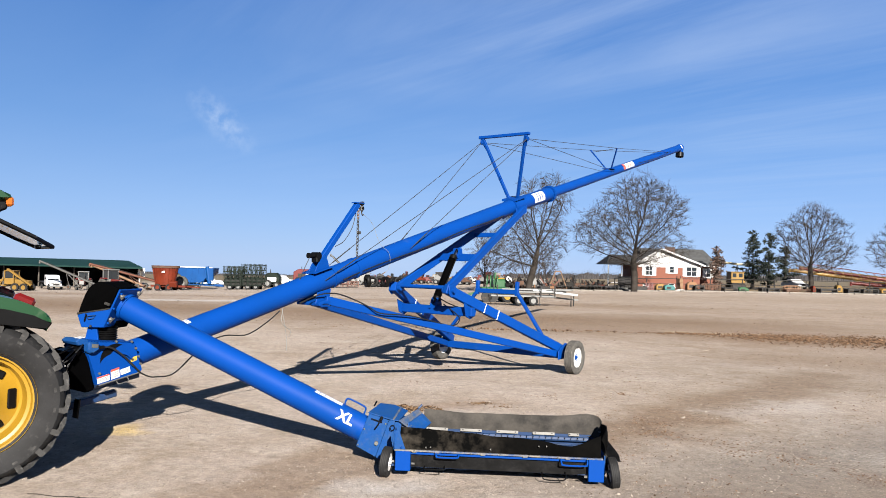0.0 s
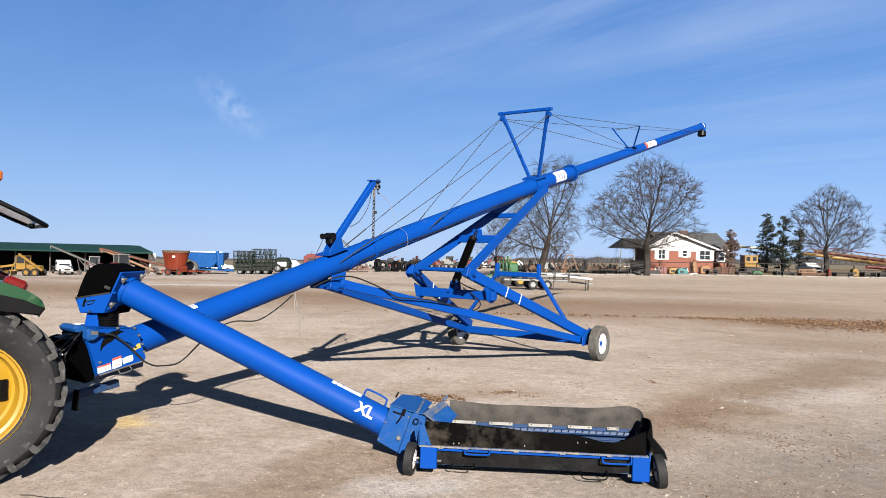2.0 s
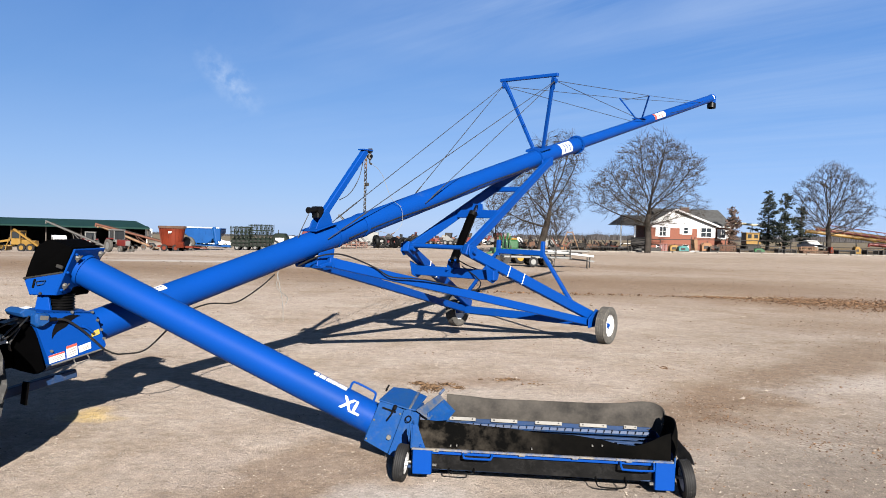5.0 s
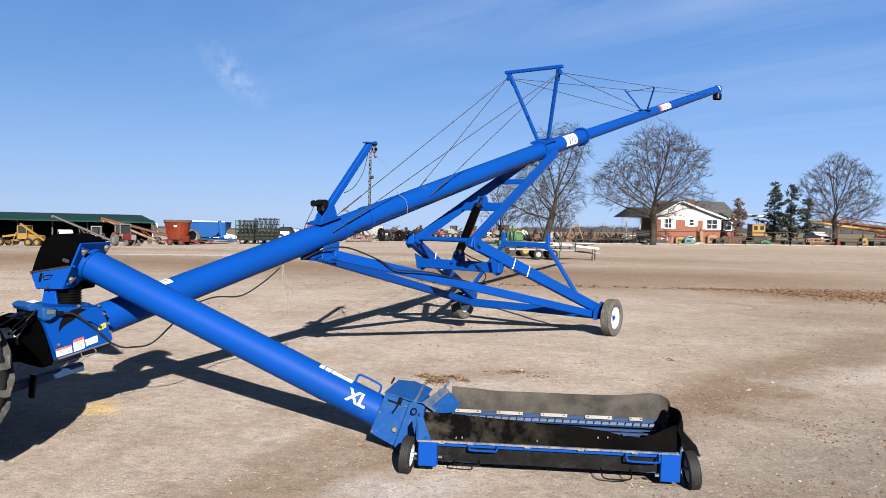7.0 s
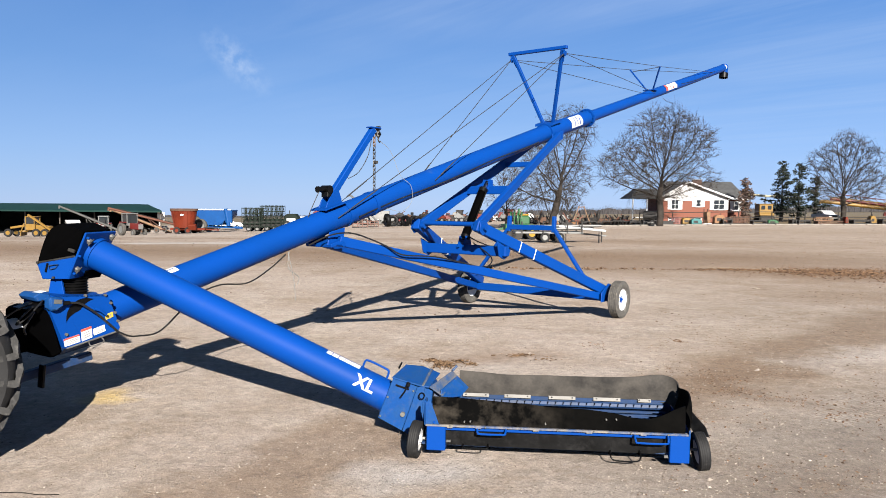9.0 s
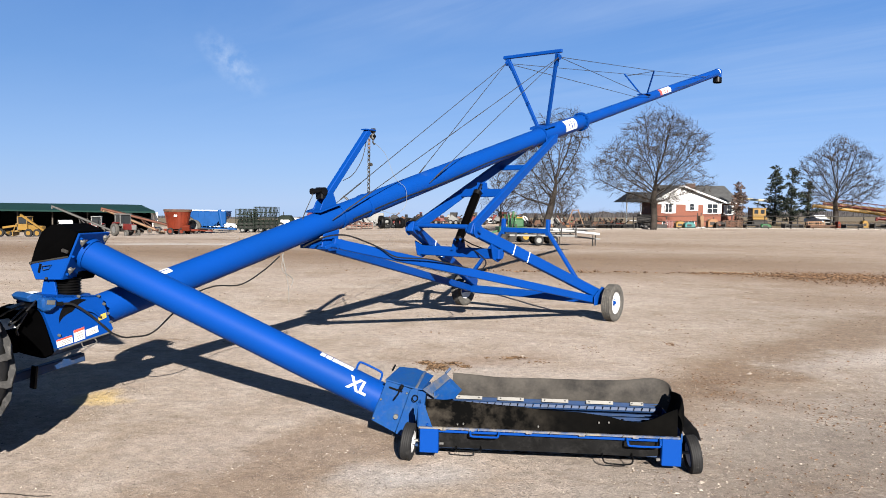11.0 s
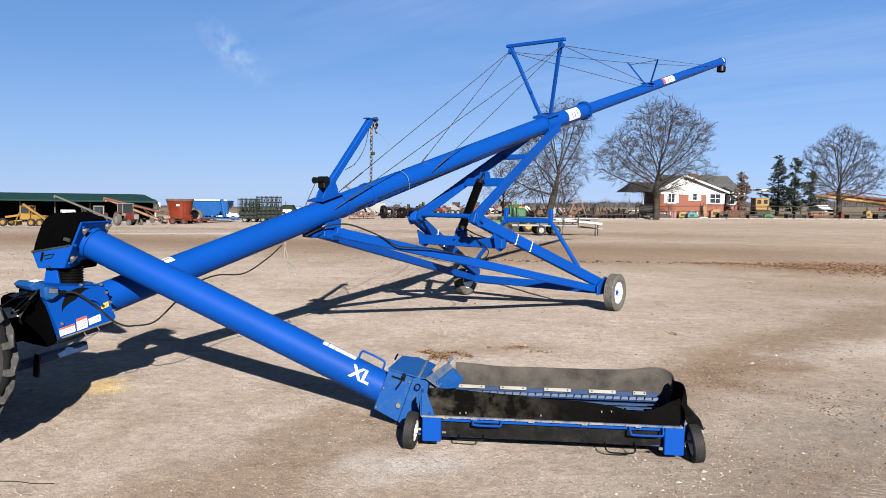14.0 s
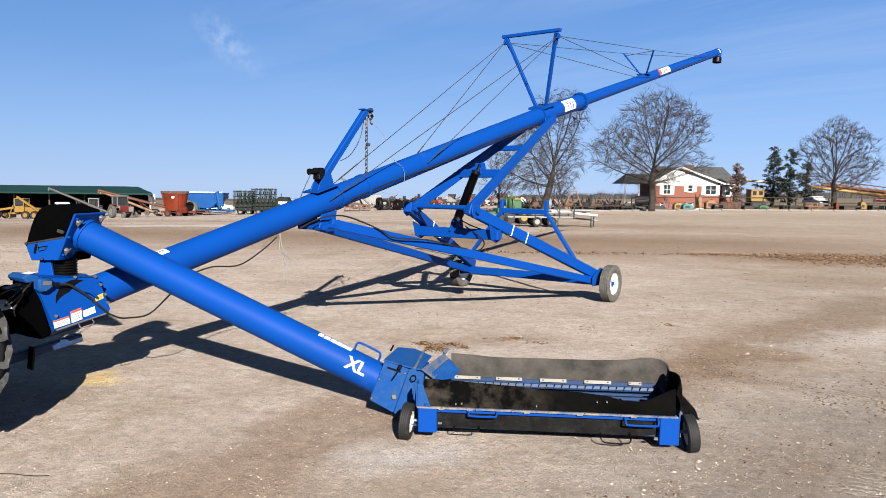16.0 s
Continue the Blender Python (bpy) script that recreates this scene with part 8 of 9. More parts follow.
# row of small implements at the edge of the yard, each a little different
def implement(x, y, w, h, paint, kind, label, seed):
    rnd = random.Random(seed)
    t = thing("small_implement", at(x, y, rnd.uniform(-15, 15)), label, "implement", "implements in a row")
    if kind == "bucket":
        b = B()
        prism(b, [(-0.5, 0.05), (0.55, 0.0), (0.6, 0.1), (-0.3, 0.2), (-0.35, h), (-0.5, h)], -w / 2, w / 2, pose(0, 0, 0, 0, 0, 90), 0.01)
        part("shell", b, paint, t)
        for s in (-0.25, 0.25):
            part("hook_plate", box(B(), (s * w, 0.55, h * 0.6), (0.06, 0.25, h * 0.6), None, 0.02), DARK_IRON, t)
    elif kind == "frame":
        part("toolbar", beam(B(), (-w / 2, 0, h * 0.55), (w / 2, 0, h * 0.55), 0.12, 0.12), paint, t)
        n = max(3, int(w / 0.4))
        for k in range(n):
            xx = -w / 2 + w * (k + 0.5) / n
            part("shank", sweep(B(), spline([(xx, 0, h * 0.55), (xx, -0.25, h * 0.45), (xx, -0.2, 0.05)], 4), 0.04, 5), paint, t)
        part("mast", beam(B(), (0, 0, h * 0.5), (0.05, 0.2, h), 0.1, 0.1), paint, t)
        part("foot", box(B(), (0, 0.1, 0.06), (w * 0.5, 0.3, 0.12)), DARK_IRON, t)
    elif kind == "mower":
        part("deck", box(B(), (0, 0, h * 0.35), (w, 1.2, h * 0.35), None, 0.08), paint, t)
        part("gearbox", box(B(), (0, 0, h * 0.65), (0.4, 0.4, h * 0.35), None, 0.05), DARK_IRON, t)
        for s in (-1, 1):
            part("skid", box(B(), (s * w * 0.45, 0, h * 0.1), (0.08, 1.2, h * 0.22), None, 0.02), DARK_IRON, t)
        part("hitch", beam(B(), (0, 0.3, h * 0.4), (0, 0.9, h), 0.08, 0.08), paint, t)
    elif kind == "tank":
        part("tank", rod(B(), (-w / 2, 0, h * 0.6), (w / 2, 0, h * 0.6), h * 0.38, 20), paint, t)
        for s in (-1, 1):
            part("saddle", box(B(), (s * w * 0.3, 0, h * 0.18), (0.15, h * 0.7, h * 0.36), None, 0.02), DARK_IRON, t)
    else:
        for k in range(3):
            part("slab", box(B(), (rnd.uniform(-0.15, 0.15), rnd.uniform(-0.1, 0.1), h * (k + 0.5) / 3), (w * rnd.uniform(0.75, 1), 0.8, h / 3 - 0.03), Euler((0, 0, rnd.uniform(-0.15, 0.15))).to_matrix(), 0.02), paint, t)
        for s in (-1, 1):
            part("upright", box(B(), (s * w * 0.45, 0.3, h * 0.6), (0.08, 0.08, h * 1.2)), DARK_IRON, t)
    return t


rnd_row = random.Random(77)
LOOKS = [(DARK_IRON, "dark iron"), (RUSTY, "rusty brown"), (DARK_IRON, "dark weathered"), (RED, "red painted"), (YELLOW, "yellow painted"), (TEAL, "teal painted"), (GREEN, "green painted"), (ORANGE, "orange painted"), (GREY, "grey steel")]
KINDS = [("bucket", "loader bucket"), ("frame", "cultivator frame"), ("mower", "rotary mower"), ("pallet", "stack of pallets and iron"), ("frame", "tillage frame")]
x = 12.2
order = 0
while x < 23:
    w = rnd_row.uniform(1.1, 2.0)
    li = rnd_row.choice([0, 0, 0, 1, 1, 2, 2, 6, 7])
    paint, look_word = LOOKS[li]
    kd, kw = rnd_row.choice([KINDS[1], KINDS[2], KINDS[4]])
    y = 99.0 + rnd_row.uniform(0, 1.5)
    implement(x + w / 2, y, w, rnd_row.uniform(0.7, 1.3), paint, kd, f"{look_word} {kw} standing on the ground", order)
    p2, l2 = LOOKS[rnd_row.choice([0, 0, 1, 1, 2, 6])]
    k2, kw2 = rnd_row.choice([KINDS[1], KINDS[4]])
    implement(x + w / 2 + rnd_row.uniform(-0.5, 0.5), y + rnd_row.uniform(2.5, 4), w, rnd_row.uniform(1.0, 1.8), p2, k2, f"{l2} {kw2} in the back row", order + 500)
    x += w * 0.8
    order += 1


def low_frame(x, y, w, h, paint, label, d=1.1):
    """A low open steel box frame with a slatted deck."""
    t = thing("steel_frame", at(x, y, 0), label, "implement", "implements in a row")
    for sx in (-1, 1):
        for sy in (-1, 1):
            part("leg", box(B(), (sx * (w / 2 - 0.08), sy * d / 2, h / 2), (0.14, 0.14, h), None, 0.01), paint, t)
        part("end_panel", box(B(), (sx * (w / 2 - 0.1), 0, h * 0.5), (0.1, d, h * 0.7), None, 0.01), paint, t)
    for sy in (-1, 1):
        part("side_rail", box(B(), (0, sy * d / 2, h * 0.86), (w, 0.1, h * 0.2), None, 0.01), paint, t)
        part("foot_rail", box(B(), (0, sy * d / 2, h * 0.25), (w, 0.08, h * 0.16), None, 0.01), paint, t)
    for k in range(5):
        part("deck_slat", box(B(), (0, -d * 0.4 + d * 0.2 * k, h * 0.6), (w * 0.94, 0.12, 0.05)), paint, t)


def gate_rack(x, y, w, h, paint, label, bars=4, uprights=3):
    """Stacked panels of bars leaning together."""
    t = thing("panel_rack", at(x, y, 0), label, "implement", "implements in a row")
    for j in range(2):
        for k in range(uprights):
            xx = -w / 2 + w * k / (uprights - 1)
            part("upright", beam(B(), (xx, j * 0.5, 0.0), (xx, j * 0.5 + 0.18, h * (1 - 0.15 * j)), 0.08, 0.08), paint, t)
        for k in range(bars):
            z = h * (0.12 + 0.8 * k / (bars - 1)) * (1 - 0.15 * j)
            part("bar", beam(B(), (-w / 2, j * 0.5 + 0.1, z), (w / 2, j * 0.5 + 0.1, z + 0.03), 0.07, 0.08), paint, t)
    part("skid", box(B(), (0, 0.3, 0.08), (w, 0.9, 0.16), None, 0.02), DARK_IRON, t)


def skid_unit(x, y, w, h, paint, label):
    """A small engine-driven machine on a skid."""
    t = thing("engine_unit", at(x, y, 4), label, "implement", "implements in a row")
    part("skid", box(B(), (0, 0, 0.1), (w, 0.9, 0.18), None, 0.03), DARK_IRON, t)
    part("housing", prism(B(), [(-w * 0.46, 0.2), (-w * 0.46, h * 0.7), (-w * 0.25, h * 0.95), (w * 0.2, h * 0.95), (w * 0.46, h * 0.6), (w * 0.46, 0.2)], -0.4, 0.4, bevel=0.03), paint, t)
    part("louvre_panel", box(B(), (-w * 0.1, -0.41, h * 0.5), (w * 0.4, 0.03, h * 0.3), None, 0.01), DARK_IRON, t)
    part("muffler", rod(B(), (w * 0.1, 0.1, h * 0.9), (w * 0.1, 0.1, h * 1.12), 0.06, 8), DARK_IRON, t)


low_frame(24.6, 99.0, 1.6, 0.68, DARK_IRON, "low black steel crate on the ground")
low_frame(26.55, 99.0, 1.95, 0.8, DARK_IRON, "low black steel frame beside the tree")
implement(28.65, 98.6, 2.0, 0.65, DARK_IRON, "bucket", "wide black loader bucket lying open", 901)
gate_rack(30.2, 98.8, 0.85, 1.2, RED, "red painted steel gate panels leaning together")
skid_unit(31.75, 99.3, 1.45, 1.05, YELLOW, "yellow engine-driven machine on skids")
skid_unit(32.75, 98.5, 1.55, 0.95, TEAL, "teal pump unit on a skid")
implement(34.35, 98.8, 0.62, 1.8, TAN, "pallet", "tall pale stack of crates", 902)
implement(34.1, 98.1, 1.3, 0.28, SIDING, "pallet", "low white pallet base on gravel", 903)
skid_unit(36.3, 99.6, 1.7, 1.4, ORANGE, "orange-topped machine with dark housing")
low_frame(37.0, 98.9, 1.3, 0.9, DARK_IRON, "dark steel machine frame")
gate_rack(38.9, 99.0, 2.5, 1.15, RUSTY, "rusty brown rack of stacked panels", 5, 6)
low_frame(41.4, 99.0, 1.9, 0.6, DARK_IRON, "low black frame standing on the grass")
skid_unit(43.25, 99.0, 1.55, 0.7, GREEN, "faded green box on a skid")
low_frame(46.0, 99.0, 0.6, 0.75, DARK_IRON, "narrow black steel box")
low_frame(47.4, 99.0, 1.7, 0.68, DARK_IRON, "black steel box frame")
low_frame(51.2, 99.6, 3.6, 0.55, RUSTY, "long low rusty implement bed")
gate_rack(51.0, 100.4, 2.2, 1.05, ORANGE, "yellow-orange implement frame on the grass", 3, 4)
skid_unit(53.1, 99.0, 0.45, 1.1, ORANGE_RED, "small bright orange barrel unit")
low_frame(55.1, 99.0, 2.4, 0.72, DARK_IRON, "black steel frame in the row")
skid_unit(56.95, 99.5, 0.9, 1.25, YELLOW, "upright yellow machine in the row")
low_frame(58.6, 99.0, 1.7, 0.85, DARK_IRON, "black box frame with a pale plate")
low_frame(61.0, 99.0, 2.2, 0.8, DARK_IRON, "dark frame at the end of the row")
skid_unit(63.4, 99.4, 1.4, 0.9, YELLOW, "yellow machine at the end of the row")
low_frame(65.6, 99.0, 2.0, 0.8, RUSTY, "rusty frame at the end of the row")


def row_machine(x, y, w, h, paint, second, label, seed):
    """A parked field machine seen across the yard: wheels, body, raised arm, tanks or a cab."""
    rnd = random.Random(seed)
    t = thing("parked_machine", at(x, y, rnd.uniform(-20, 20)), label, "farm machine", "machines across the yard")
    part("chassis", box(B(), (0, 0, h * 0.28), (w, 1.0, h * 0.14), None, 0.03), DARK_IRON, t)
    k = rnd.choice((0.3, 0.5, 0.7))
    part("body", prism(B(), [(-w / 2, h * 0.32), (-w * 0.48, h * k), (-w * 0.2, h * 0.85), (w * 0.18, h * rnd.uniform(0.6, 0.85)), (w / 2, h * 0.5), (w / 2, h * 0.32)], -0.7, 0.7, bevel=0.05), paint, t)
    kind = rnd.choice(("cab", "arm", "bin", "arm"))
    if kind == "cab":
        c = part("cab", box(B(), (w * 0.22, 0, h * 0.8), (w * 0.3, 1.1, h * 0.4), None, 0.05), second, t)
        part("cab_glass", box(B(), (w * 0.22, -0.56, h * 0.84), (w * 0.22, 0.03, h * 0.22)), DARKGLASS, c)
    elif kind == "arm":
        part("raised_arm", beam(B(), (-w * 0.4, -0.3, h * 0.5), (w * 0.45, -0.3, h * rnd.uniform(0.8, 1.05)), 0.14, 0.16), second, t)
        part("arm_brace", beam(B(), (0, -0.3, h * 0.4), (w * 0.2, -0.3, h * 0.85), 0.08, 0.08), DARK_IRON, t)
    else:
        part("bin", prism(B(), [(-w * 0.3, h * 0.6), (-w * 0.4, h), (w * 0.4, h), (w * 0.25, h * 0.6)], -0.6, 0.6, bevel=0.04), second, t)
    for sx in (-0.3, 0.3):
        for sy in (-1, 1):
            simple_wheel(t, (sx * w, sy * 0.75, h * 0.2), (0, sy, 0), h * 0.2, 0.3)
    part("drawbar", beam(B(), (w / 2, 0, h * 0.25), (w * 0.5 + 0.8, 0, h * 0.15), 0.1, 0.1), second, t)


ROW = [(RED, "red"), (RED, "red"), (RED, "red"), (ORANGE_RED, "orange-red"), (RUST_RED, "faded red"), (YELLOW, "yellow"), (DARK_IRON, "dark iron"), (DARK_IRON, "black"), (GREY, "grey"), (TRUCK_WHITE, "white"), (RUSTY, "rusty"), (RUSTY, "brown"), (DARK_IRON, "dark")]
x = -26.0
while x < 15:
    (pa, wa), (pb, wb) = rnd_row.choice(ROW), rnd_row.choice(ROW)
    w = rnd_row.uniform(0.9, 2.0)
    row_machine(x, 130 + rnd_row.uniform(-7, 8), w, rnd_row.uniform(1.1, 2.2), pa, pb, f"{wa} field machine with {wb} parts, parked in a row", order + 1000)
    x += w * rnd_row.uniform(0.42, 0.7)
    order += 1
for k, (px, w, h) in enumerate(((-13.6, 2.2, 1.2), (-11.9, 1.6, 1.0))):
    gate_rack(px, 104.5 + k, w, h, RUST_RED, "low faded red implement frame on the yard", 3, 4)
# taller clutter between the house and the grain machines
for k, (px, py, w, h, pt, kd, lb) in enumerate((
        (14.0, 104, 3.0, 2.2, DARK_IRON, "frame", "tall dark folded cultivator frame"), (17.5, 103, 2.6, 2.0, RUSTY, "frame", "rusty folded tillage frame"), (20.5, 104, 2.6, 1.7, GREEN, "mower", "green mowing machine with pale top"),
        (27.9, 103, 2.2, 2.0, DARK_IRON, "tank", "black fuel tank on saddles"), (23.6, 101, 1.4, 1.5, ORANGE_RED, "mower", "orange-brown hay machine with dark gearbox"),
        (9.5, 101, 2.8, 1.6, RUSTY, "frame", "rusty disc harrow frame"))):
    implement(px, py, w, h, pt, kd, lb, 900 + k)


def tangle(x, y, w, h, paint, label, seed):
    """A folded implement with its arms and shanks sticking up at odd angles."""
    rnd = random.Random(seed)
    t = thing("folded_implement", at(x, y, rnd.uniform(-25, 25)), label, "implement", "folded implements")
    part("main_bar", beam(B(), (-w / 2, 0, 0.5), (w / 2, 0, 0.55), 0.16, 0.16), paint, t)
    part("cross_bar", beam(B(), (-w / 2, 0.8, 0.5), (w / 2, 0.8, 0.5), 0.14, 0.14), paint, t)
    part("seed_box", box(B(), (rnd.uniform(-0.3, 0.3), 0.5, h * 0.45), (w * 0.7, 0.5, h * 0.35), Euler((0, rnd.uniform(-0.1, 0.1), 0)).to_matrix(), 0.03), paint, t)
    for k in range(9):
        a = rnd.uniform(-w / 2, w / 2)
        part("folded_arm", beam(B(), (a, rnd.uniform(0, 0.8), 0.4), (a + rnd.uniform(-0.9, 0.9), rnd.uniform(-0.2, 1.0), h * rnd.uniform(0.55, 1.25)), 0.1, 0.14), paint if k % 2 else DARK_IRON, t)
    for k in range(6):
        a = -w / 2 + w * (k + 0.5) / 6
        part("shank", sweep(B(), spline([(a, 0, 0.6), (a + 0.05, -0.4, 0.5), (a, -0.35, 0.02)], 4), 0.045, 5), DARK_IRON, t)
    for s in (-1, 1):
        simple_wheel(t, (s * w * 0.35, 0.4, 0.36), (0.2, 1, 0), 0.36, 0.2, TYRE, RUSTY)


for k, (px, py, w, h, pt, lb) in enumerate(((12.2, 101, 2.4, 1.9, RUSTY, "rusty folded field implement with bent arms"), (14.8, 100.5, 2.6, 2.4, GREY, "weathered grey folded implement with raised arms"),
        (16.6, 100, 2.0, 1.5, RUST_RED, "faded red folded implement with shanks"), (18.6, 101, 2.6, 1.8, DARK_IRON, "dark folded implement with tangled arms"),
        (20.8, 100.5, 2.2, 1.5, RUSTY, "brown folded implement with tangled arms"), (22.6, 99.6, 2.4, 1.2, DARK_IRON, "low black folded implement"), (13.4, 102.5, 2.6, 1.6, DARK_IRON, "black folded implement with raised arms"), (16.0, 102, 2.4, 1.4, RUSTY, "brown folded implement in the back row"), (19.6, 102.6, 2.6, 1.5, DARK_IRON, "dark folded implement in the back row"), (21.9, 101.4, 2.0, 1.3, RUST_RED, "faded red folded implement in the back row"), (24.2, 101.5, 2.2, 1.2, DARK_IRON, "low dark folded implement beside the crates"), (10.6, 99.8, 2.2, 1.3, DARK_IRON, "dark folded implement near the pipe trailer"))):
    tangle(px, py, w, h, pt, lb, 300 + k)


def a_frame(x, y):
    t = thing("a_frame_hoist", at(x, y, 12), "weathered pale steel A-frame among the implements", "hoist")
    for sx in (-1, 1):
        part("leg", beam(B(), (sx * 1.4, 0, 0.1), (sx * 0.35, 0, 2.7), 0.12, 0.14), TAN, t)
    part("head_bar", beam(B(), (-0.45, 0, 2.6), (0.45, 0, 2.6), 0.1, 0.12), TAN, t)
    part("foot_bar", beam(B(), (-1.5, 0, 0.15), (1.5, 0, 0.15), 0.12, 0.14), RUSTY, t)


a_frame(17.6, 100.4)


def pipe_fence():
    """Dark pipe fence with one top rail along the yard."""
    t = thing("pipe_fence", Matrix.Identity(4), "dark steel pipe fence behind the implements", "fence")
    xs = np.arange(26.0, 75.0, 4.6)
    for a in xs:
        part("post", rod(B(), (a, 101.8, gz(a, 101.8) - 0.1), (a, 101.8, gz(a, 101.8) + 1.75), 0.08, 8), DARK_IRON, t)
    for a, b in zip(xs, xs[1:]):
        for u in (1.7, 0.95):
            part("rail", rod(B(), (a, 101.8, gz(a, 101.8) + u), (b, 101.8, gz(b, 101.8) + u), 0.05, 6), DARK_IRON, t)


pipe_fence()
kerb = B()
for a in np.arange(16, 76, 3.0):
    box(kerb, (a + 1.5, 97.6, gz(a + 1.5, 97.6) + 0.06), (2.9, 0.5, 0.16), None, 0.03)
tagged(part("gravel_edge", kerb, mat("pale_gravel_edge", (0.159, 0.143, 0.124), 0.9, scale=2, spread=0.15)), "pale low gravel edging along the yard", "edging", kind="structure")


def truss_auger(x, y, rz, L, z0, z1, paint, label):
    """A long auger whose tube hangs under an open lattice girder."""
    t = thing("truss_auger", at(x, y, rz), label, "grain auger", "long augers lying low")
    part("tube", rod(B(), (0, 0, z0), (L, 0, z1), 0.27, 14), paint, t)
    part("top_chord", beam(B(), (0.5, 0, z0 + 0.85), (L - 1.0, 0, z1 + 0.7), 0.13, 0.13), paint, t)
    n = int(L / 1.3)
    for k in range(n):
        a, c = 0.5 + (L - 1.5) * k / n, 0.5 + (L - 1.5) * (k + 0.5) / n
        za, zc = z0 + (z1 - z0) * a / L, z0 + (z1 - z0) * c / L
        part("lattice_bar", beam(B(), (a, 0, za + 0.15), (c, 0, zc + 0.78), 0.08, 0.08), paint, t)
    part("spout", rod(B(), (L, 0, z1 + 0.12), (L + 0.05, 0, z1 - 0.4), 0.18, 12), paint, t)
    part("intake_hopper", box(B(), (0.2, 0, max(0.35, z0)), (1.1, 0.9, 0.5), None, 0.04), paint, t)
    for s in (-1, 1):
        part("leg", beam(B(), (L * 0.6, s * 0.15, z0 + (z1 - z0) * 0.6), (L * 0.45, s * 1.1, 0.4), 0.1, 0.1), paint, t)
        simple_wheel(t, (L * 0.45, s * 1.2, 0.42), (0, s, 0), 0.42, 0.22, TYRE_DUSTY, RUSTY)
    part("axle", rod(B(), (L * 0.45, -1.2, 0.42), (L * 0.45, 1.2, 0.42), 0.06, 8), paint, t)
    return t


truss_auger(80.5, 112.0, 172.5, 23.0, 0.5, 3.1, YELLOW, "long yellow truss auger lying low")
truss_auger(84.0, 114.5, 172.5, 23.5, 0.7, 3.5, RED, "long dark red truss auger lying low")
truss_auger(78.0, 109.0, 174, 13.0, 0.5, 1.3, RED, "low dark red truss auger behind the fence")


def yellow_cab():
    """A square yellow operator's cab on a tracked machine."""
    t = thing("yellow_excavator", at(48.0, 113, 3), "old yellow tracked machine with a square cab", "excavator")
    b = B()
    box(b, (0, 0, 2.05), (2.1, 1.7, 1.35), None, 0.06)
    cab = part("cab", b, YELLOW, t)
    for x in (-0.5, 0.5):
        part("cab_window", box(B(), (x, -0.86, 2.25), (0.6, 0.04, 0.6), None, 0.02), DARKGLASS, cab)
    part("cab_roof", box(B(), (0, 0, 2.77), (2.25, 1.85, 0.12), None, 0.03), YELLOW, cab)
    part("deck", box(B(), (0.1, 0, 1.2), (2.3, 1.9, 0.35), None, 0.05), YELLOW, t)
    for s in (-1, 1):
        part("track", box(B(), (0.1, s * 0.9, 0.52), (2.4, 0.5, 0.95), None, 0.22), DARK_IRON, t)


yellow_cab()
def pale_conveyor():
    t = thing("grain_conveyor", at(59.5, 125, 178), "pale cream conveyor standing behind the evergreens", "conveyor")
    part("tube", rod(B(), (0, 0, 3.7), (9.0, 0, 4.35), 0.2, 14), CREAM, t)
    part("hood", box(B(), (8.9, 0, 4.2), (0.5, 0.5, 0.6), None, 0.05), CREAM, t)
    for x in (1.2, 6.0):
        for q in (-1, 1):
            part("leg", beam(B(), (x, q * 0.1, 3.75 + 0.07 * x), (x + 0.5, q * 0.9, 0.0), 0.09, 0.09), GREY, t)


pale_conveyor()
cab_truck(61.6, 118, 98, "white pickup truck beyond the fence")


# ---- loose debris and stones on the yard ----
def island_material(name, dark, light, rough=0.95):
    m = bpy.data.materials.new(name)
    m.use_nodes = True
    nt = m.node_tree
    g = nt.nodes.new("ShaderNodeNewGeometry")
    cr = nt.nodes.new("ShaderNodeMix"); cr.data_type = "RGBA"
    cr.inputs["A"].default_value, cr.inputs["B"].default_value = (*dark, 1), (*light, 1)
    nt.links.new(g.outputs["Random Per Island"], cr.inputs["Factor"])
    nt.links.new(cr.outputs["Result"], nt.nodes["Principled BSDF"].inputs["Base Color"])
    nt.nodes["Principled BSDF"].inputs["Roughness"].default_value = rough
    nt.nodes["Principled BSDF"].inputs["Specular IOR Level"].default_value = 0.15
    return m


BIT_VERTS = np.array([(1, 0, 0.1), (0.2, 0.95, -0.1), (-1, 0.15, 0.05), (-0.1, -1, 0.0), (0.15, 0.1, 1), (-0.1, -0.1, -1)])
BIT_FACES = np.array([(0, 1, 4), (1, 2, 4), (2, 3, 4), (3, 0, 4), (1, 0, 5), (2, 1, 5), (3, 2, 5), (0, 3, 5)])


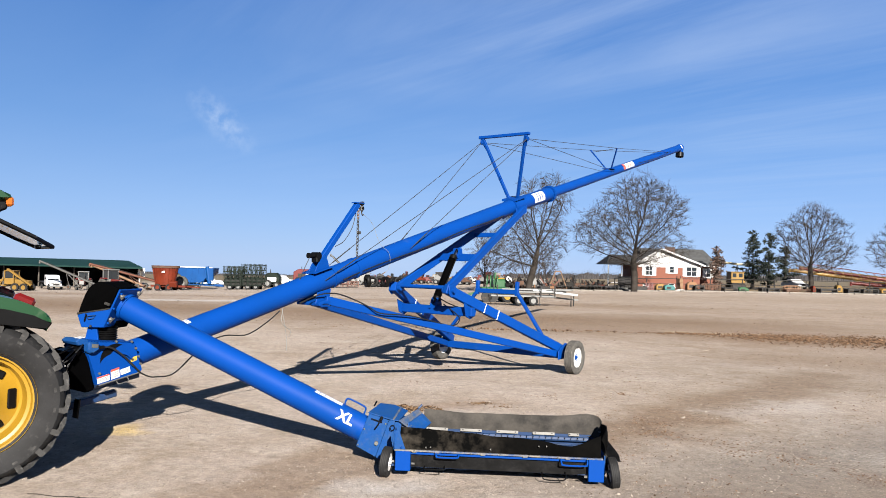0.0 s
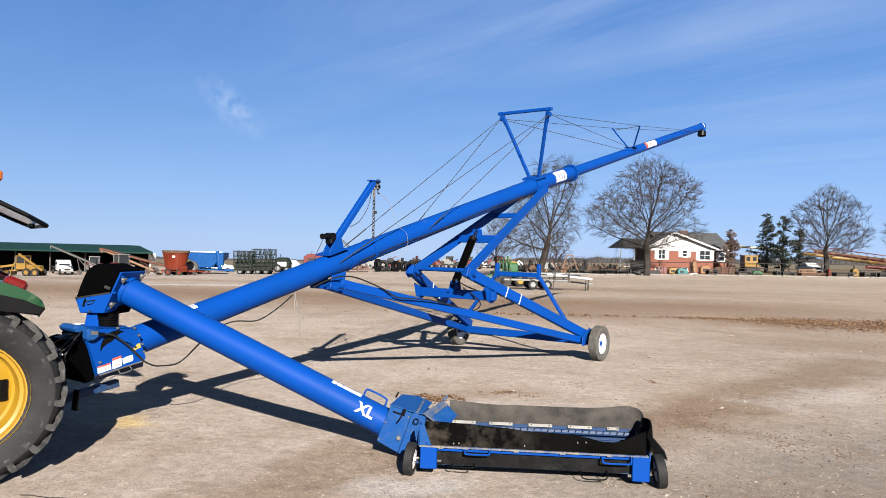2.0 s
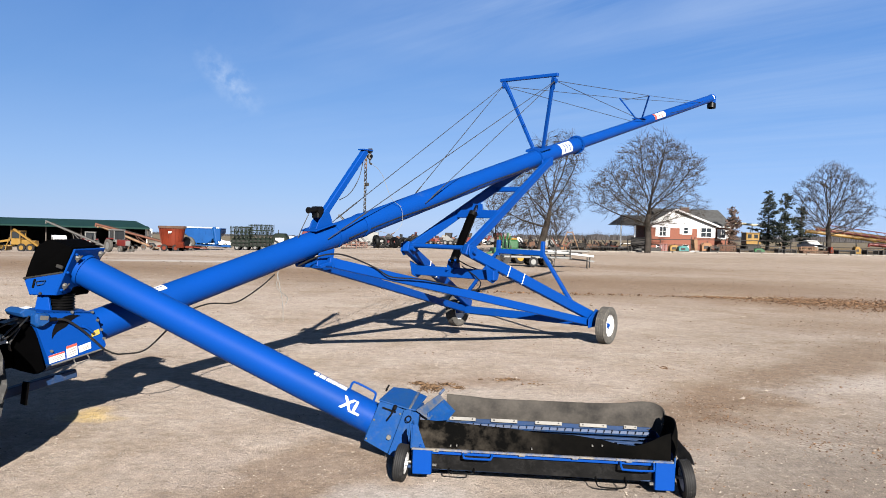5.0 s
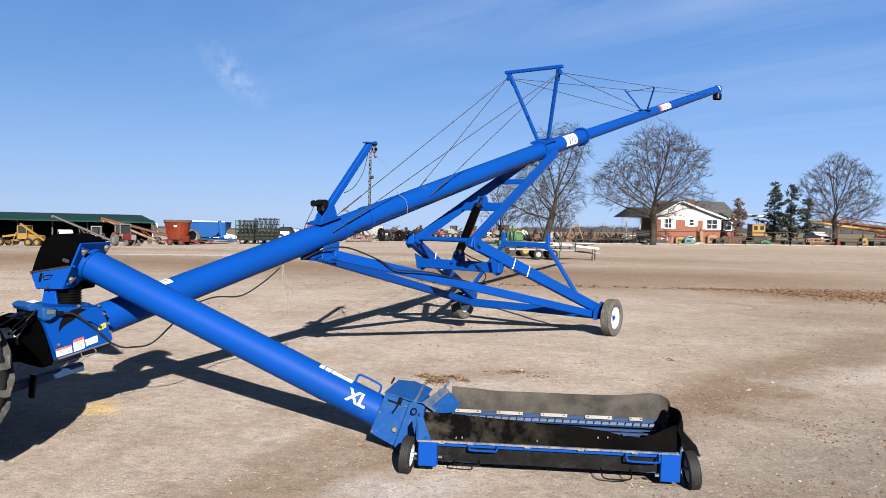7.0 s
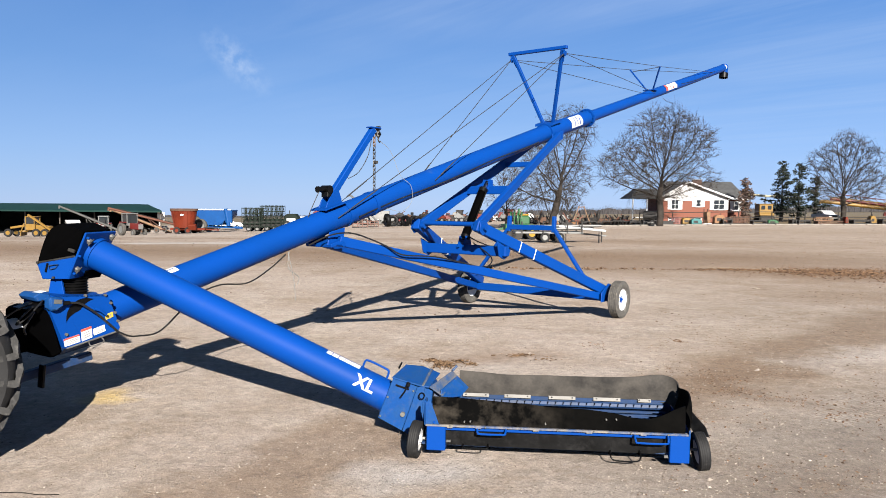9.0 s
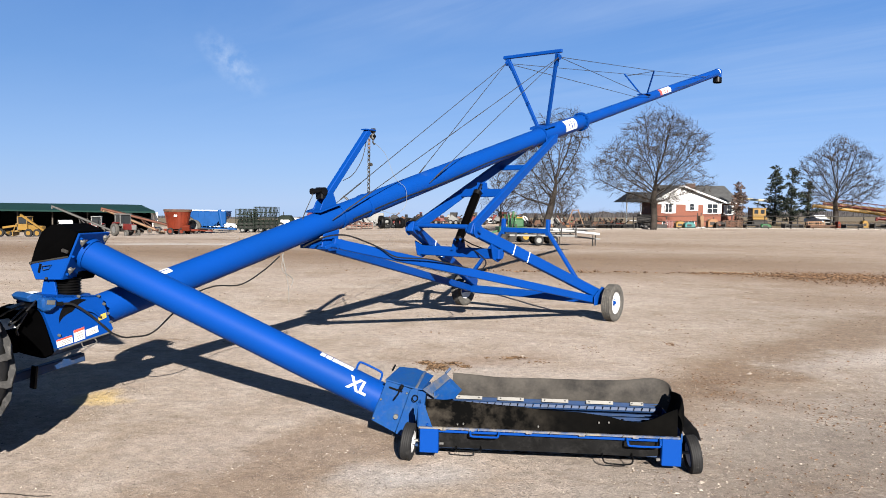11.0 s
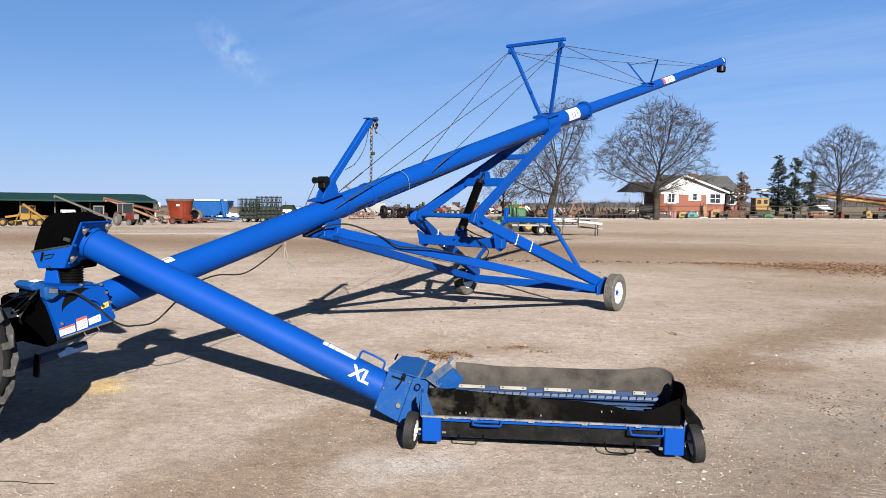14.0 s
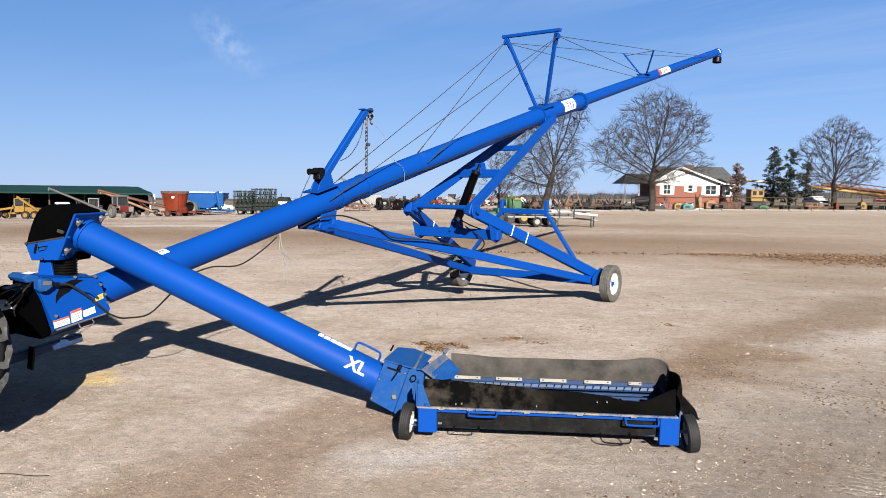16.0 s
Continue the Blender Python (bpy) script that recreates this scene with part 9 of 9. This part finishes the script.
def scatter(name, places, material, label, category, seed):
    """Many small angular bits lying on the ground: places are (x, y, size, flatness, length, lift)."""
    rng = np.random.default_rng(seed)
    V, F = [], []
    for k, (x, y, s, flat, long, lift) in enumerate(places):
        p = BIT_VERTS * rng.uniform(0.65, 1.25, (6, 1)) * np.array([s * long, s, s * flat])
        a, b = rng.uniform(0, 2 * math.pi), rng.uniform(-0.5, 0.5)
        c, d = math.cos(a), math.sin(a)
        q = p.copy()
        q[:, 2] = p[:, 2] + p[:, 0] * math.sin(b) * 0.6
        q[:, 0], q[:, 1] = c * p[:, 0] - d * p[:, 1], d * p[:, 0] + c * p[:, 1]
        q += (x, y, float(ground_z(x, y)) + relief(x, y) + lift + s * flat * 0.3)
        V.append(q)
        F.append(BIT_FACES + 6 * k)
    me = bpy.data.meshes.new(name)
    me.from_pydata(np.concatenate(V).tolist(), [], np.concatenate(F).tolist())
    me.materials.append(material)
    return tagged(new(name, me), label, category, kind="stuff")


def clump_places(spots, n, seed, s0, s1, pile=0.0, flat=(0.25, 0.7), long=(0.8, 2.4)):
    """Uneven scatter round a few spots (x, y, rx, ry, weight), thinning outwards."""
    rnd = random.Random(seed)
    out = []
    while len(out) < n:
        cx, cy, rx, ry, w = rnd.choices(spots, [q[4] for q in spots])[0]
        u, v = rnd.gauss(0, 0.5), rnd.gauss(0, 0.5)
        x, y = cx + rx * u, cy + ry * v
        if noise.noise(Vector((x * 5, y * 5, seed))) < rnd.uniform(-0.5, 0.25):
            continue
        near = math.exp(-2 * (u * u + v * v))
        out.append((x, y, rnd.uniform(s0, s1) * (0.6 + 0.4 * near), rnd.uniform(*flat), rnd.uniform(*long), pile * near * rnd.random()))
    return out


HUSK = island_material("dry_husks_and_clods", (0.0254, 0.0147, 0.00891), (0.152, 0.0956, 0.054))
CLOD = island_material("brown_soil_clods", (0.0382, 0.0229, 0.014), (0.134, 0.081, 0.0484))
scatter("debris_pile", clump_places([(-0.12, 9.75, 0.24, 0.28, 5), (-0.28, 9.95, 0.16, 0.14, 1.2), (0.14, 9.95, 0.2, 0.14, 1.2), (0.25, 9.8, 0.12, 0.1, 0.4)], 620, 1, 0.006, 0.024, 0.03), HUSK, "scattered brown corn husks and clods on gravel", "debris", 1)
scatter("debris_pile", clump_places([(1.0, 10.4, 0.2, 0.12, 3), (0.62, 10.36, 0.06, 0.05, 0.5), (1.3, 10.15, 0.25, 0.2, 0.4)], 130, 2, 0.006, 0.026, 0.015), HUSK, "small scatter of brown husks on gravel", "debris", 2)
scatter("soil_clods", clump_places([(9.5, 24.6, 2.0, 0.5, 1), (12.5, 24.0, 2.6, 1.7, 4), (16.0, 23.2, 4.5, 2.7, 7), (22, 22, 6, 2.4, 5), (3.5, 24.6, 7, 0.5, 0.7)], 4600, 3, 0.02, 0.062, 0.03, (0.4, 0.9), (0.8, 1.5)), CLOD, "strip of loose brown soil clods across the yard", "soil", 3)
scatter("soil_clods", clump_places([(3.6, 11.6, 0.25, 0.25, 1), (3.3, 8.6, 0.5, 0.6, 1), (4.0, 7.6, 0.4, 0.7, 1), (1.2, 4.9, 0.8, 0.5, 0.6)], 260, 4, 0.006, 0.02, 0.0, (0.4, 0.8), (0.8, 1.6)), CLOD, "scattered brown soil clods on packed gravel", "soil", 4)


def crumbs():
    """Crumbs of earth strewn thinly over the middle of the yard, in drifts."""
    rnd = random.Random(16)
    places = []
    while len(places) < 2200:
        y = 12 + 42 * rnd.random() ** 1.3
        x = rnd.uniform(-0.7, 0.72) * (y + 1)
        if noise.fractal(Vector((x * 0.16, y * 0.4, 7.0)), 0.8, 2.0, 4) < rnd.uniform(-0.05, 0.8):
            continue
        places.append((x, y, rnd.uniform(0.008, 0.02) * (0.7 + 0.03 * y), rnd.uniform(0.3, 0.7), rnd.uniform(0.8, 2.0), 0.0))
    scatter("soil_crumbs", places, CLOD, "thin drifts of dark soil crumbs over packed gravel", "soil", 8)


crumbs()


def near_crumbs():
    """Earth crumbs broken out of the surface near the hopper, thick along two wheel lines."""
    rnd = random.Random(31)
    places = []
    while len(places) < 2600:
        if rnd.random() < 0.17:
            u = rnd.random()
            x, y = (3.0 + 2.9 * u, 9.1 - 3.4 * u ** 0.85) if rnd.random() < 0.65 else (2.0 + 1.6 * u, 11.4 - 2.6 * u)
            x, y = x + rnd.gauss(0, 0.13), y + rnd.gauss(0, 0.16)
            s = rnd.uniform(0.004, 0.014)
        else:
            y = 4.2 + 9 * rnd.random()
            x = rnd.uniform(0.24, 0.78) * (y + 1.5)
            s = 0.0045 + 0.010 * rnd.random() ** 2
        if noise.fractal(Vector((x * 1.3, y * 1.3, 12.0)), 0.8, 2.0, 4) < rnd.uniform(-0.35, 0.6):
            continue
        places.append((x, y, s, rnd.uniform(0.45, 0.9), rnd.uniform(0.8, 1.7), 0.0))
    scatter("soil_crumbs", places, CLOD, "small brown earth crumbs beside the wheel tracks", "soil", 9)


near_crumbs()


def stones():
    rnd = random.Random(6)
    places = []
    for k in range(60000):
        y = 3.0 + 26 * rnd.random() ** 1.9
        x = rnd.uniform(-0.72, 0.78) * (y + 1.5)
        dens = 0.9 * noise.fractal(Vector((x * 0.6, y * 0.6, 1.0)), 0.8, 2.0, 4) + (0.45 if x > 1.2 and y < 15 else 0.0)
        if dens < rnd.uniform(-0.3, 1.0):
            continue
        s = 0.0035 + 0.006 * rnd.random() ** 2 + (0.008 * rnd.random() if rnd.random() < 0.03 else 0)
        places.append((x, y, s * (1 + 0.035 * y), rnd.uniform(0.35, 0.8), rnd.uniform(0.8, 1.6), 0.0))
    for k in range(26000):
        y = 3.4 + 11 * rnd.random() ** 1.3
        x = rnd.uniform(-0.3, 0.78) * (y + 1.5)
        if noise.fractal(Vector((x * 0.5, y * 0.8, 5.0)), 0.8, 2.0, 4) + (0.35 if x > 1.0 else -0.15) < rnd.uniform(-0.1, 1.0):
            continue
        places.append((x, y, 0.004 + 0.010 * rnd.random() ** 3, rnd.uniform(0.3, 0.6), rnd.uniform(0.8, 1.5), -0.001))
    scatter("gravel_stones", places, island_material("loose_stone", (0.0763, 0.0573, 0.042), (0.279, 0.245, 0.207)), "loose pale and brown gravel stones", "gravel", 5)


stones()
# two larger stones and a stray stick
scatter("field_stones", [(4.05, 9.55, 0.035, 0.6, 1.2, 0), (8.0, 19.1, 0.07, 0.5, 1.8, 0), (10.0, 16.4, 0.04, 0.6, 1.2, 0), (2.05, 5.65, 0.03, 0.5, 1.3, 0), (2.0, 5.5, 0.025, 0.5, 1.2, 0)], island_material("field_stone", (0.127, 0.102, 0.0826), (0.254, 0.223, 0.19)), "larger loose stones lying on the packed yard", "stone", 7)


def stray_stick():
    t = B()
    pts = [(-3.62 + 0.09 * k, 5.28 + 0.012 * math.sin(k * 1.7) - 0.01 * k) for k in range(9)]
    sweep(t, [(px, py, gz(px, py) + relief(px, py) + 0.008) for px, py in pts], 0.004, 5)
    tagged(part("stray_stick", t, BARK, None), "thin dark stick lying on the gravel", "stick")


stray_stick()
